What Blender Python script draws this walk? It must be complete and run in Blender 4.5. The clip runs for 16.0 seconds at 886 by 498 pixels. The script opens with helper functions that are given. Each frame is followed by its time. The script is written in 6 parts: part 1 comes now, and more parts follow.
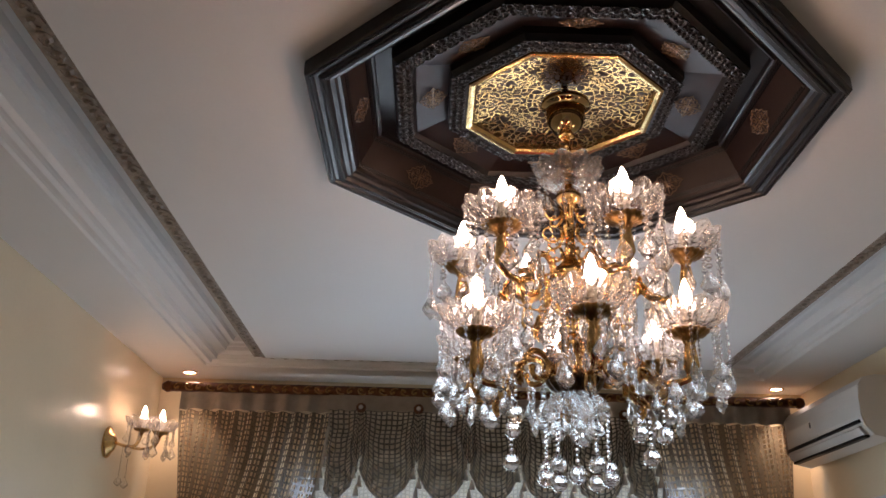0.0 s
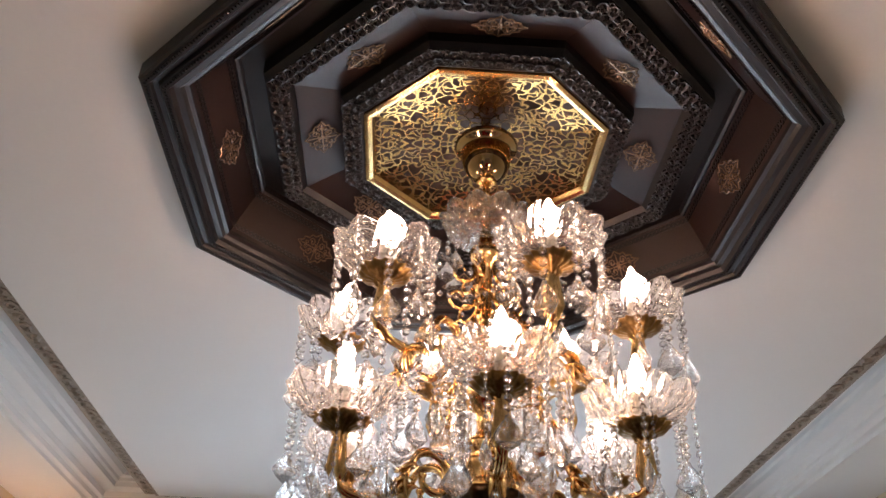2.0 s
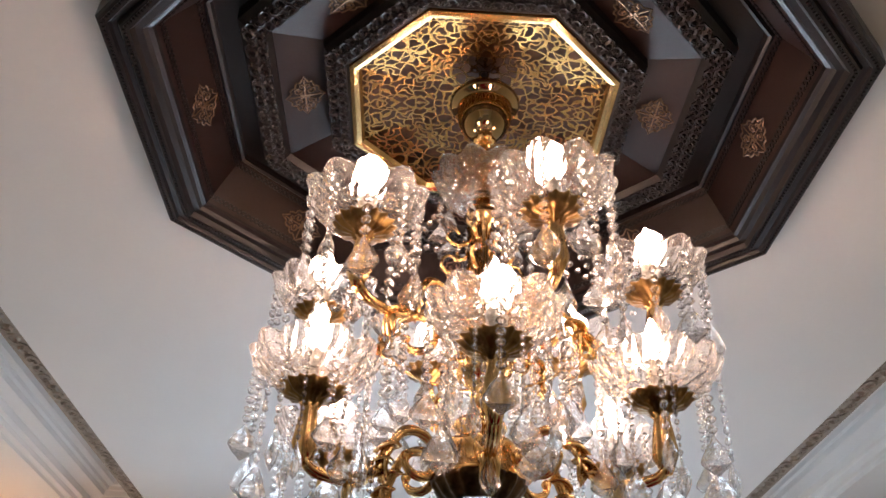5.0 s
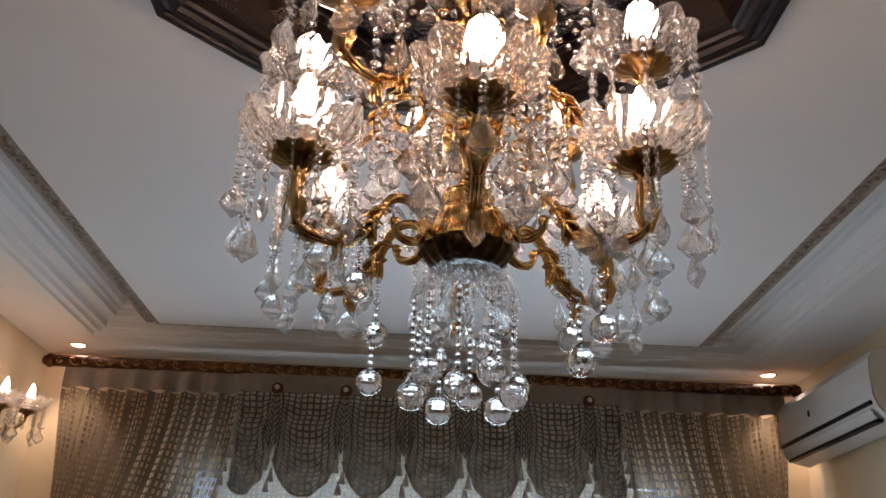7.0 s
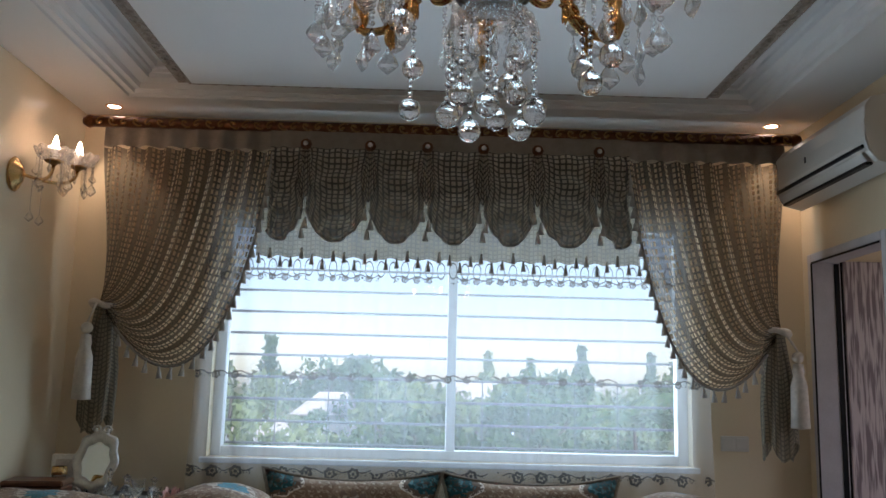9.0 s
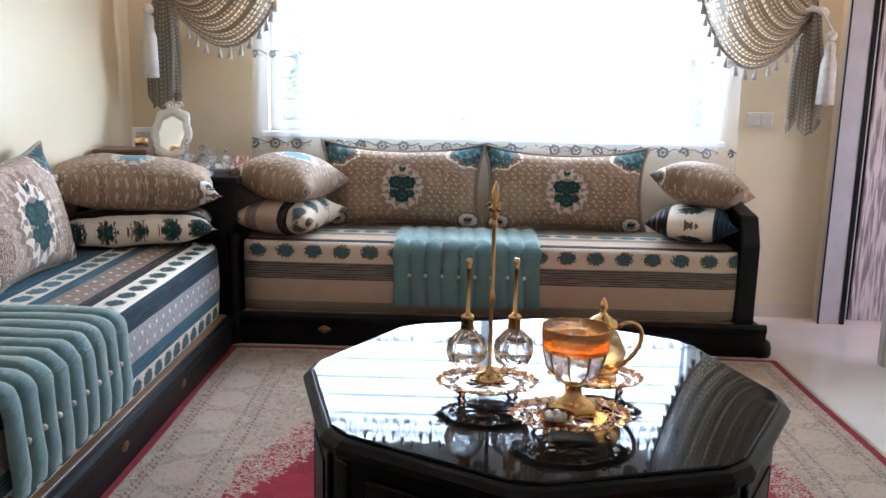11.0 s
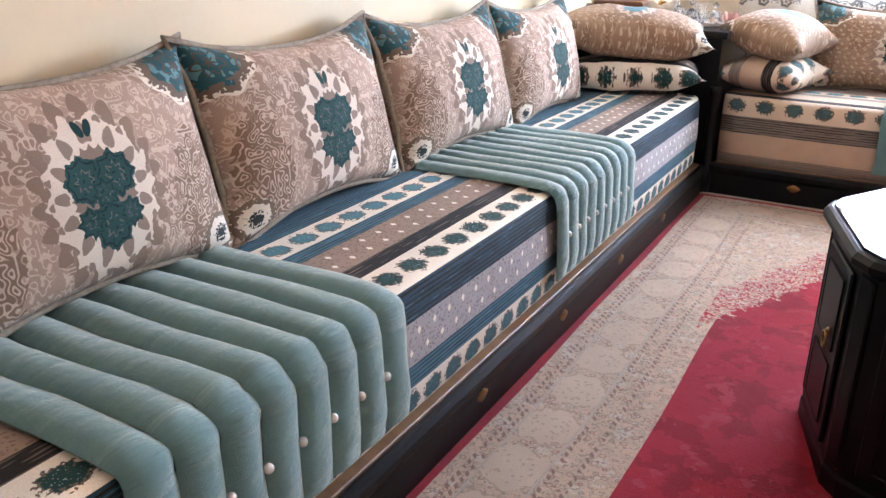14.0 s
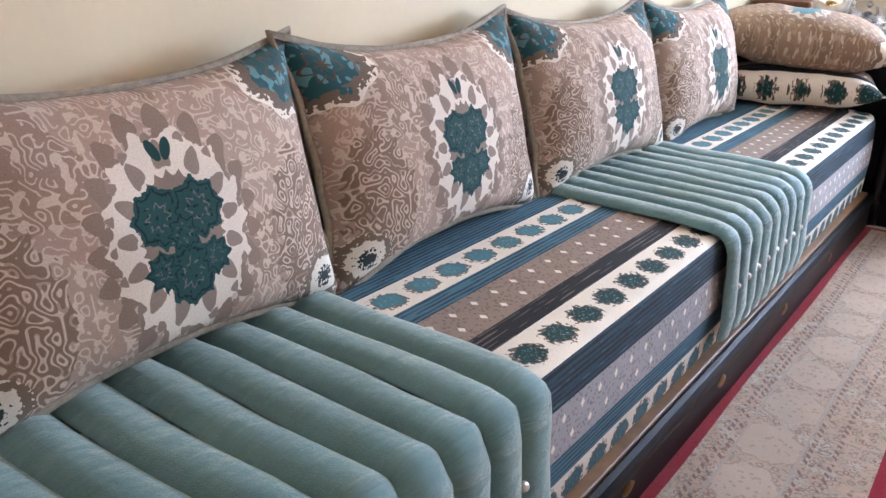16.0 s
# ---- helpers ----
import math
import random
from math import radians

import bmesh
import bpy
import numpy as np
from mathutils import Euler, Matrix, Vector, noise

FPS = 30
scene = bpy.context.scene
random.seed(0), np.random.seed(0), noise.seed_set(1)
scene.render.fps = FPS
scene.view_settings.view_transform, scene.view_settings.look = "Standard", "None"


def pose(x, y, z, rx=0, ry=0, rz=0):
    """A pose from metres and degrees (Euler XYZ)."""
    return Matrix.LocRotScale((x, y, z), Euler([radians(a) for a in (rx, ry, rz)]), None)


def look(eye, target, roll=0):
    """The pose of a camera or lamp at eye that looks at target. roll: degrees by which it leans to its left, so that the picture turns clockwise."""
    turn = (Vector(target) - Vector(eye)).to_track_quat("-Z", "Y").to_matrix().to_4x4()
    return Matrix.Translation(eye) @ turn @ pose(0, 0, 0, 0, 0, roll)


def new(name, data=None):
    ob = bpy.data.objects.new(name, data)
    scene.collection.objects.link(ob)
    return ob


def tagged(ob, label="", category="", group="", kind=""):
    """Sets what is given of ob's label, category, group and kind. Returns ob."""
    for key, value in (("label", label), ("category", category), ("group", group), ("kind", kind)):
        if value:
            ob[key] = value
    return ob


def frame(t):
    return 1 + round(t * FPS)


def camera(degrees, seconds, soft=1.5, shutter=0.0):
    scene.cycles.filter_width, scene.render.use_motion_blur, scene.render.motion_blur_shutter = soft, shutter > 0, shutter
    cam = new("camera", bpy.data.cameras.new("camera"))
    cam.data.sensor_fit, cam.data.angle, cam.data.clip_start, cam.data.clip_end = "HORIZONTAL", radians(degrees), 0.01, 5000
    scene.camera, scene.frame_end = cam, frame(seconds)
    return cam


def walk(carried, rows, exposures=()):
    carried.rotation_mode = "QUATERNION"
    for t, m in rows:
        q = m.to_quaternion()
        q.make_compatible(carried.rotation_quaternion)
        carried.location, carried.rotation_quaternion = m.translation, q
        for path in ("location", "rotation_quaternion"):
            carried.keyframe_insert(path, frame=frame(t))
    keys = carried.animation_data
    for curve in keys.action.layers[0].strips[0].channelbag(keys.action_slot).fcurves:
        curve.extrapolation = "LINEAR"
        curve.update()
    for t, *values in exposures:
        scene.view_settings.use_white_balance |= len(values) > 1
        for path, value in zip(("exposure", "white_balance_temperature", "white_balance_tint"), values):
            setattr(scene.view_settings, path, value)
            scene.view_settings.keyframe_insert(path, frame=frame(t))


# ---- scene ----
cam = camera(54.3, 16.0)
PATH = [
    (0, (0.307, 0.081, 1.581), (0.318, 1.928, 2.347), 1.5),
    (0.5, (0.431, 0.213, 1.59), (0.386, 2.014, 2.459), 2.5),
    (1, (0.487, 0.358, 1.604), (0.467, 2.118, 2.554), 2.9),
    (1.5, (0.472, 0.531, 1.633), (0.52, 2.248, 2.657), 2.1),
    (2, (0.509, 0.669, 1.648), (0.569, 2.347, 2.735), 2.1),
    (2.5, (0.571, 0.774, 1.672), (0.553, 2.401, 2.835), 3.6),
    (3, (0.584, 0.798, 1.682), (0.577, 2.396, 2.884), 3.4),
    (3.2, (0.57, 0.798, 1.688), (0.583, 2.39, 2.899), 3.0),
    (5.5, (0.558, 0.902, 1.64), (0.592, 2.592, 2.71), 2.6),
    (6, (0.56, 0.913, 1.617), (0.604, 2.647, 2.613), 2.4),
    (6.5, (0.571, 0.927, 1.585), (0.619, 2.707, 2.497), 2.1),
    (7, (0.589, 0.929, 1.551), (0.625, 2.752, 2.373), 2.1),
    (7.5, (0.602, 0.914, 1.521), (0.626, 2.779, 2.243), 2.1),
    (8, (0.617, 0.889, 1.485), (0.615, 2.803, 2.065), 2.3),
    (8.5, (0.591, 0.823, 1.449), (0.599, 2.767, 1.92), 2.1),
    (9, (0.553, 0.718, 1.407), (0.58, 2.693, 1.723), 1.4),
    (9.5, (0.513, 0.642, 1.348), (0.545, 2.64, 1.44), 0.6),
    (9.8, (0.536, 0.619, 1.334), (0.541, 2.616, 1.231), 0.8),
    (10, (0.536, 0.595, 1.344), (0.538, 2.581, 1.104), 1.2),
    (10.2, (0.548, 0.559, 1.343), (0.539, 2.538, 1.054), 1.3),
    (12.3, (0.408, 0.182, 1.285), (0.275, 2.092, 0.705), 1.0),
    (12.5, (0.427, 0.146, 1.291), (0.201, 2.035, 0.672), 1.2),
    (13, (0.428, 0.052, 1.292), (-0.12, 1.855, 0.621), 1.2),
    (13.5, (0.394, 0.016, 1.287), (-0.346, 1.743, 0.603), 1.1),
    (14, (0.29, -0.029, 1.294), (-0.597, 1.624, 0.6), 1.3),
    (14.5, (0.154, -0.061, 1.3), (-0.781, 1.566, 0.608), 1.6),
    (15, (0.055, -0.021, 1.291), (-0.897, 1.595, 0.597), 2.4),
    (15.5, (-0.001, 0.141, 1.289), (-1.021, 1.717, 0.598), 3.1),
    (16, (-0.039, 0.309, 1.268), (-1.104, 1.839, 0.543), 2.6),
]
walk(cam, [(t, look(eye, target, roll)) for t, eye, target, roll in PATH],
     exposures=[(0, 0.82, 6650, 34), (0.5, 1.0, 6650, 34), (1.5, 1.2, 6650, 34), (3.0, 1.5, 6600, 34), (6.0, 1.18, 6500, 32), (7.0, 0.68, 6450, 31), (8.0, 0.58, 6350, 29), (9.0, 0.38, 6100, 25), (9.6, 0.82, 6000, 26), (10.2, 1.55, 5800, 26), (12.3, 3.2, 6520, 41), (14.0, 3.36, 6400, 40), (16.0, 3.18, 6100, 37)])

# ---- world, sun, exposure ----
world = bpy.data.worlds.new("sky")
scene.world = world
world.use_nodes = True
wn = world.node_tree
sky = wn.nodes.new("ShaderNodeTexSky")
sky.sky_type = 'NISHITA'
sky.sun_disc = False
sky.sun_elevation, sky.sun_rotation = radians(50), radians(150)
wn.links.new(sky.outputs[0], wn.nodes["Background"].inputs[0])
wn.nodes["Background"].inputs[1].default_value = 0.15
sun = new("sun", bpy.data.lights.new("sun", 'SUN'))
sun.data.energy, sun.data.angle, sun.data.color = 3.0, radians(0.6), (1.0, 0.95, 0.86)
sun.matrix_world = look((0, 0, 0), (-0.32, 0.56, -0.77))
# area lamp in the window for the skylight, then two added fill lamps
wl = new("window_daylight", bpy.data.lights.new("window_daylight", 'AREA'))
wl.data.shape, wl.data.size, wl.data.size_y, wl.data.energy, wl.data.color = 'RECTANGLE', 2.3, 1.2, 42.0, (0.64, 0.89, 0.97)
wl.matrix_world = look((0.76, 5.62, 1.68), (0.76, 0.0, 2.1))
# added fill from behind the view, with no known source in the hall
dl = new("hall_fill", bpy.data.lights.new("hall_fill", 'AREA'))
dl.data.shape, dl.data.size, dl.data.size_y, dl.data.energy, dl.data.color = 'RECTANGLE', 1.6, 1.9, 0.4, (1.0, 0.97, 0.93)
dl.matrix_world = look((0.8, -2.2, 1.2), (0.6, 3.0, 1.0))
# added lamp that brightens the passage door; its source is unseen
cl = new("corridor_fill", bpy.data.lights.new("corridor_fill", 'AREA'))
cl.data.shape, cl.data.size, cl.data.size_y, cl.data.energy, cl.data.color = 'RECTANGLE', 1.4, 1.4, 4.0, (0.95, 0.97, 1.0)
cl.matrix_world = look((4.7, 3.8, 1.5), (2.6, 4.6, 1.0))

# ---- materials ----
def shade(name, color, rough=0.6, metal=0.0, vary=0.12, scale=6.0, fine=120.0, bump=0.15, trans=0.0, ior=1.45, sheen=0.0, spec=0.5, space="Object"):
    """A principled surface whose colour varies at a coarse and a fine scale, with a light relief."""
    m = bpy.data.materials.new(name)
    m.use_nodes = True
    nt = m.node_tree
    b = nt.nodes["Principled BSDF"]
    b.inputs["Roughness"].default_value = rough
    b.inputs["Metallic"].default_value = metal
    b.inputs["Transmission Weight"].default_value = trans
    b.inputs["IOR"].default_value = ior
    b.inputs["Sheen Weight"].default_value = sheen
    b.inputs["Specular IOR Level"].default_value = spec
    tc = nt.nodes.new("ShaderNodeTexCoord")
    n1, n2 = nt.nodes.new("ShaderNodeTexNoise"), nt.nodes.new("ShaderNodeTexNoise")
    for n, s, d in ((n1, scale, 4.0), (n2, fine, 3.0)):
        n.inputs["Scale"].default_value, n.inputs["Detail"].default_value = s, d
        nt.links.new(tc.outputs[space], n.inputs["Vector"])
    mix = nt.nodes.new("ShaderNodeMath")
    mix.operation = 'MULTIPLY_ADD'
    nt.links.new(n2.outputs["Fac"], mix.inputs[0])
    mix.inputs[1].default_value = 0.4
    nt.links.new(n1.outputs["Fac"], mix.inputs[2])
    ramp = nt.nodes.new("ShaderNodeMapRange")
    ramp.inputs["From Min"].default_value, ramp.inputs["From Max"].default_value = 0.4, 1.0
    ramp.inputs["To Min"].default_value, ramp.inputs["To Max"].default_value = 1 - vary, 1 + vary
    nt.links.new(mix.outputs[0], ramp.inputs["Value"])
    mul = nt.nodes.new("ShaderNodeVectorMath")
    mul.operation = 'SCALE'
    mul.inputs[0].default_value = color
    nt.links.new(ramp.outputs[0], mul.inputs["Scale"])
    nt.links.new(mul.outputs[0], b.inputs["Base Color"])
    if bump:
        bp = nt.nodes.new("ShaderNodeBump")
        bp.inputs["Strength"].default_value, bp.inputs["Distance"].default_value = bump, 0.004
        nt.links.new(n2.outputs["Fac"], bp.inputs["Height"])
        nt.links.new(bp.outputs[0], b.inputs["Normal"])
    return m


def glow(name, color, strength):
    m = bpy.data.materials.new(name)
    m.use_nodes = True
    b = m.node_tree.nodes["Principled BSDF"]
    b.inputs["Base Color"].default_value = (0.9, 0.88, 0.85, 1)
    b.inputs["Emission Color"].default_value = (*color, 1)
    b.inputs["Emission Strength"].default_value = strength
    return m


WALL = shade("cream_gloss_paint", (0.76, 0.64, 0.45), 0.22, vary=0.04, scale=2.0, fine=60, bump=0.04)
PLASTER = shade("white_plaster", (0.82, 0.80, 0.77), 0.55, vary=0.03, scale=1.5, fine=80, bump=0.03)
FLOOR = shade("polished_floor_tile", (0.72, 0.64, 0.58), 0.12, vary=0.08, scale=3, fine=30, bump=0.01)
BLACK = shade("black_lacquered_wood", (0.0035, 0.0033, 0.0036), 0.40, vary=0.35, scale=8, fine=90, bump=0.05, spec=0.24)
ALU = shade("white_window_frame", (0.80, 0.82, 0.84), 0.35, vary=0.04)
GOLD = shade("polished_gold", (0.76, 0.49, 0.21), 0.20, 1.0, vary=0.25, scale=30, fine=200, bump=0.15)
BRASS_DARK = shade("aged_brass", (0.30, 0.17, 0.06), 0.32, 1.0, vary=0.4, scale=40, fine=200, bump=0.2)

# ---- building blocks ----
def part(name, bm, material, parent=None, label="", smooth=False):
    me = bpy.data.meshes.new(name)
    bmesh.ops.recalc_face_normals(bm, faces=bm.faces)
    if smooth:
        for f in bm.faces:
            f.smooth = True
    bm.to_mesh(me)
    bm.free()
    for m in (material if isinstance(material, (list, tuple)) else (material,)):
        me.materials.append(m)
    ob = new(name, me)
    if parent:
        ob.parent = parent
    if label:
        ob["label"] = label
    return ob


def again(name, me, m, parent, label=""):
    """One more object on a mesh that exists already."""
    ob = new(name, me)
    ob.parent = parent
    ob.matrix_basis = m
    if label:
        ob["label"] = label
    return ob


def base(name, m, label, category, group="", kind=""):
    ob = new(name)
    ob.empty_display_size = 0.1
    ob.matrix_basis = m
    return tagged(ob, label, category, group, kind)


def box(bm, x0, x1, y0, y1, z0, z1, bevel=0.0, seg=2):
    m = Matrix.Translation(((x0 + x1) / 2, (y0 + y1) / 2, (z0 + z1) / 2)) @ Matrix.Diagonal((x1 - x0, y1 - y0, z1 - z0, 1))
    r = bmesh.ops.create_cube(bm, size=1, matrix=m)
    if bevel:
        es = list({e for v in r["verts"] for e in v.link_edges})
        bmesh.ops.bevel(bm, geom=es, offset=bevel, segments=seg, affect='EDGES', profile=0.6)
    return bm


def lathe(bm, prof, seg=16, m=Matrix(), wave=0, amp=0.0):
    """A turned shape from (radius, height) pairs; wave and amp make a fluted rim."""
    rings = []
    for r, z in prof:
        if r < 1e-5:
            rings.append([bm.verts.new(m @ Vector((0, 0, z)))])
        else:
            ring = []
            for k in range(seg):
                a = 2 * math.pi * k / seg
                rr = r * (1 + amp * math.cos(wave * a)) if wave else r
                ring.append(bm.verts.new(m @ Vector((rr * math.cos(a), rr * math.sin(a), z))))
            rings.append(ring)
    for a, b in zip(rings, rings[1:]):
        for k in range(seg):
            n = (k + 1) % seg
            f = [a[k % len(a)], a[n % len(a)], b[n % len(b)], b[k % len(b)]]
            f = [v for i, v in enumerate(f) if v not in f[:i]]
            if len(f) > 2:
                bm.faces.new(f)
    return bm


def tube(bm, pts, rad, seg=8, closed=False):
    """A round bar along points; rad is one radius or one for each point."""
    pts = [Vector(p) for p in pts]
    n = len(pts)
    rads = rad if isinstance(rad, (list, tuple)) else [rad] * n
    rings, side = [], None
    for i, p in enumerate(pts):
        a, b = (pts[i - 1], pts[(i + 1) % n]) if closed else (pts[max(i - 1, 0)], pts[min(i + 1, n - 1)])
        d = (b - a).normalized()
        if side is None:
            side = d.orthogonal().normalized()
        side = (side - d * side.dot(d)).normalized()
        up = d.cross(side)
        rings.append([bm.verts.new(p + rads[i] * (math.cos(2 * math.pi * k / seg) * side + math.sin(2 * math.pi * k / seg) * up)) for k in range(seg)])
    for i in range(n if closed else n - 1):
        a, b = rings[i], rings[(i + 1) % n]
        for k in range(seg):
            bm.faces.new((a[k], a[(k + 1) % seg], b[(k + 1) % seg], b[k]))
    if not closed:
        bm.faces.new(rings[0][::-1])
        bm.faces.new(rings[-1])
    return bm


def loft(bm, loops, closed=True):
    """Skin between loops of equal length."""
    vs = [[bm.verts.new(p) for p in loop] for loop in loops]
    for a, b in zip(vs, vs[1:]):
        n = len(a)
        for k in range(n if closed else n - 1):
            bm.faces.new((a[k], a[(k + 1) % n], b[(k + 1) % n], b[k]))
    return vs


def bez(p0, p1, p2, p3, n):
    p0, p1, p2, p3 = Vector(p0), Vector(p1), Vector(p2), Vector(p3)
    return [((1 - t) ** 3) * p0 + 3 * (1 - t) ** 2 * t * p1 + 3 * (1 - t) * t * t * p2 + t ** 3 * p3 for t in (i / n for i in range(n + 1))]


# ---- the room ----
XL, XR, YB, YF, ZC, ZP = -1.385, 2.595, 5.385, -1.9, 2.86, 2.795
WX0, WX1, WZ0, WZ1 = -0.60, 1.967, 1.02, 2.34
DY0, DY1, DZ = 4.49, 5.30, 2.157


def struct(name, boxes, mat, label, category, bevel=0.0):
    bm = bmesh.new()
    for b in boxes:
        box(bm, *b, bevel)
    return tagged(part(name, bm, mat), label, category, kind="structure")


struct("floor", [(XL - 0.2, XR + 0.125, YF - 2.5, YB + 0.25, -0.12, 0.0), (XR + 0.125, XR + 2.2, 2.0, YB + 0.25, -0.12, 0.0)], FLOOR, "glossy pale pinkish ceramic tile floor", "floor")
struct("wall_west", [(XL - 0.2, XL, YF - 2.5, YB + 0.25, 0, 3.2)], WALL, "glossy cream painted wall behind the long sofa", "wall")
struct("wall_north", [(XL, WX0, YB, YB + 0.25, 0, 3.2), (WX1, XR, YB, YB + 0.25, 0, 3.2), (WX0, WX1, YB, YB + 0.25, 0, WZ0), (WX0, WX1, YB, YB + 0.25, WZ1, 3.2)], WALL, "cream painted wall with a wide window opening", "wall")
struct("wall_east", [(XR, XR + 0.125, DY1, YB + 0.25, 0, 3.2), (XR, XR + 0.125, DY0, DY1, DZ, 3.2), (XR, XR + 0.125, YF - 2.5, DY0, 0, 3.2)], WALL, "cream painted wall with a sliding door opening", "wall")
# south wall and hall are unseen; their opening is assumed, for the fill lamp
struct("wall_south", [(XL, -0.4, YF - 0.2, YF, 0, 3.2), (1.9, XR, YF - 0.2, YF, 0, 3.2), (-0.4, 1.9, YF - 0.2, YF, 2.3, 3.2)], WALL, "cream painted wall with a wide opening", "wall")
struct("wall_hall", [(XL - 0.2, XR + 0.3, YF - 2.7, YF - 2.5, 0, 3.2)], WALL, "cream wall of the hall beyond the opening", "wall")
# opening in the far corridor wall is unseen, added to hold the corridor lamp
struct("wall_corridor", [(XR + 2.0, XR + 2.2, 2.0, 3.0, 0, 3.2), (XR + 2.0, XR + 2.2, 4.6, YB + 0.25, 0, 3.2), (XR + 2.0, XR + 2.2, 3.0, 4.6, 0, 0.8), (XR + 2.0, XR + 2.2, 3.0, 4.6, 2.2, 3.2), (XR + 0.125, XR + 2.0, YB, YB + 0.25, 0, 3.2), (XR + 0.125, XR + 2.0, 2.0, 2.2, 0, 3.2)], WALL, "cream wall of the corridor beyond the sliding door", "wall")

# ---- ceiling ----
CARVED = shade("carved_white_plaster", (0.36, 0.29, 0.23), 0.6, vary=0.3, scale=40, fine=150, bump=0.6)
ROSE = shade("dark_stained_carved_wood", (0.013, 0.009, 0.009), 0.34, vary=0.35, scale=10, fine=120, bump=0.10)
ROSE_PANEL = shade("satin_brown_wood_panel", (0.052, 0.029, 0.024), 0.36, vary=0.25, scale=5, fine=160, bump=0.06)
BRONZE = shade("bronze_filigree", (0.27, 0.17, 0.105), 0.35, 0.8, vary=0.3, scale=60, fine=200, bump=0.2)


def rect(mx, my, z, x0=XL, x1=XR, y0=YF, y1=YB):
    return [(x0 + mx, y0 + my, z), (x1 - mx, y0 + my, z), (x1 - mx, y1 - my, z), (x0 + mx, y1 - my, z)]


bm = bmesh.new()
prof = [(0.0, 2.86), (0.343, 2.86), (0.347, 2.874), (0.362, 2.878), (0.367, 2.867), (0.386, 2.867), (0.392, 2.886), (0.408, 2.890), (0.413, 2.881), (0.424, 2.881), (0.430, 2.908),
        (0.485, 2.918), (0.491, 2.938), (0.505, 2.941), (0.510, 2.955), (0.534, 2.960), (0.544, 2.984), (0.575, 2.996), (0.64, 3.004), (1.1, 3.005)]
vs = loft(bm, [rect(m, m * 0.96, z) for m, z in prof])
bm.faces.new(vs[-1])
bm.faces.new([bm.verts.new(p) for p in rect(-0.1, -0.1, 3.2)])
tagged(part("ceiling", bm, PLASTER), "white plaster ceiling with stepped cove mouldings round the edge", "ceiling", kind="structure")
bm = bmesh.new()
box(bm, XL - 0.2, XR + 0.3, YF - 2.7, YF - 0.001, ZC, 3.2)
box(bm, XR + 0.126, XR + 2.2, 2.0, YB + 0.25, ZC, 3.2)
tagged(part("ceiling_hall", bm, PLASTER), "white plaster ceiling of the hall and corridor", "ceiling", kind="structure")

PX0, PX1, PY0, PY1, ZP = -0.633, 1.876, -0.36, 4.76, 2.836
OX, OY = 0.645, 2.200
bm = bmesh.new()
hole = [(0.684, -0.294), (0.684, 0.294), (0.294, 0.684), (-0.294, 0.684), (-0.684, 0.294), (-0.684, -0.294), (-0.294, -0.684), (0.294, -0.684)]
outer = [(PX1, OY - 0.304), (PX1, OY + 0.304), (OX + 0.304, PY1), (OX - 0.304, PY1), (PX0, OY + 0.304), (PX0, OY - 0.304), (OX - 0.304, PY0), (OX + 0.304, PY0)]
cor = {1: (PX1, PY1), 3: (PX0, PY1), 5: (PX0, PY0), 7: (PX1, PY0)}
lo = [[bm.verts.new((x, y, z)) for x, y in outer] for z in (ZP, 3.006)]
hi = [[bm.verts.new((OX + x, OY + y, z)) for x, y in hole] for z in (ZP, 3.006)]
cv = [{k: bm.verts.new((*p, z)) for k, p in cor.items()} for z in (ZP, 3.006)]
for k in range(8):
    n = (k + 1) % 8
    bm.faces.new([lo[0][k]] + ([cv[0][k]] if k in cor else []) + [lo[0][n], hi[0][n], hi[0][k]])
    bm.faces.new([hi[0][k], hi[0][n], hi[1][n], hi[1][k]])
    ring = [lo[0][k]] + ([cv[0][k]] if k in cor else []) + [lo[0][n]]
    top = [lo[1][k]] + ([cv[1][k]] if k in cor else []) + [lo[1][n]]
    for a in range(len(ring) - 1):
        bm.faces.new((ring[a], ring[a + 1], top[a + 1], top[a]))
panel = tagged(part("ceiling_panel", bm, PLASTER), "white suspended plaster ceiling panel with a carved edge", "ceiling", kind="structure")


def scroll_mesh(bm, m, size=0.02, thick=0.0035, turns=1.35, n=11, seg=4):
    """A small carved C-scroll lying in the local x-y plane."""
    pts = []
    for i in range(n):
        t = i / (n - 1)
        a, r = turns * 2 * math.pi * t, size * (1 - 0.82 * t)
        pts.append(m @ Vector((r * math.cos(a), r * math.sin(a), 0)))
    tube(bm, pts, [thick * (0.6 + 0.8 * i / n) for i in range(n)], seg)


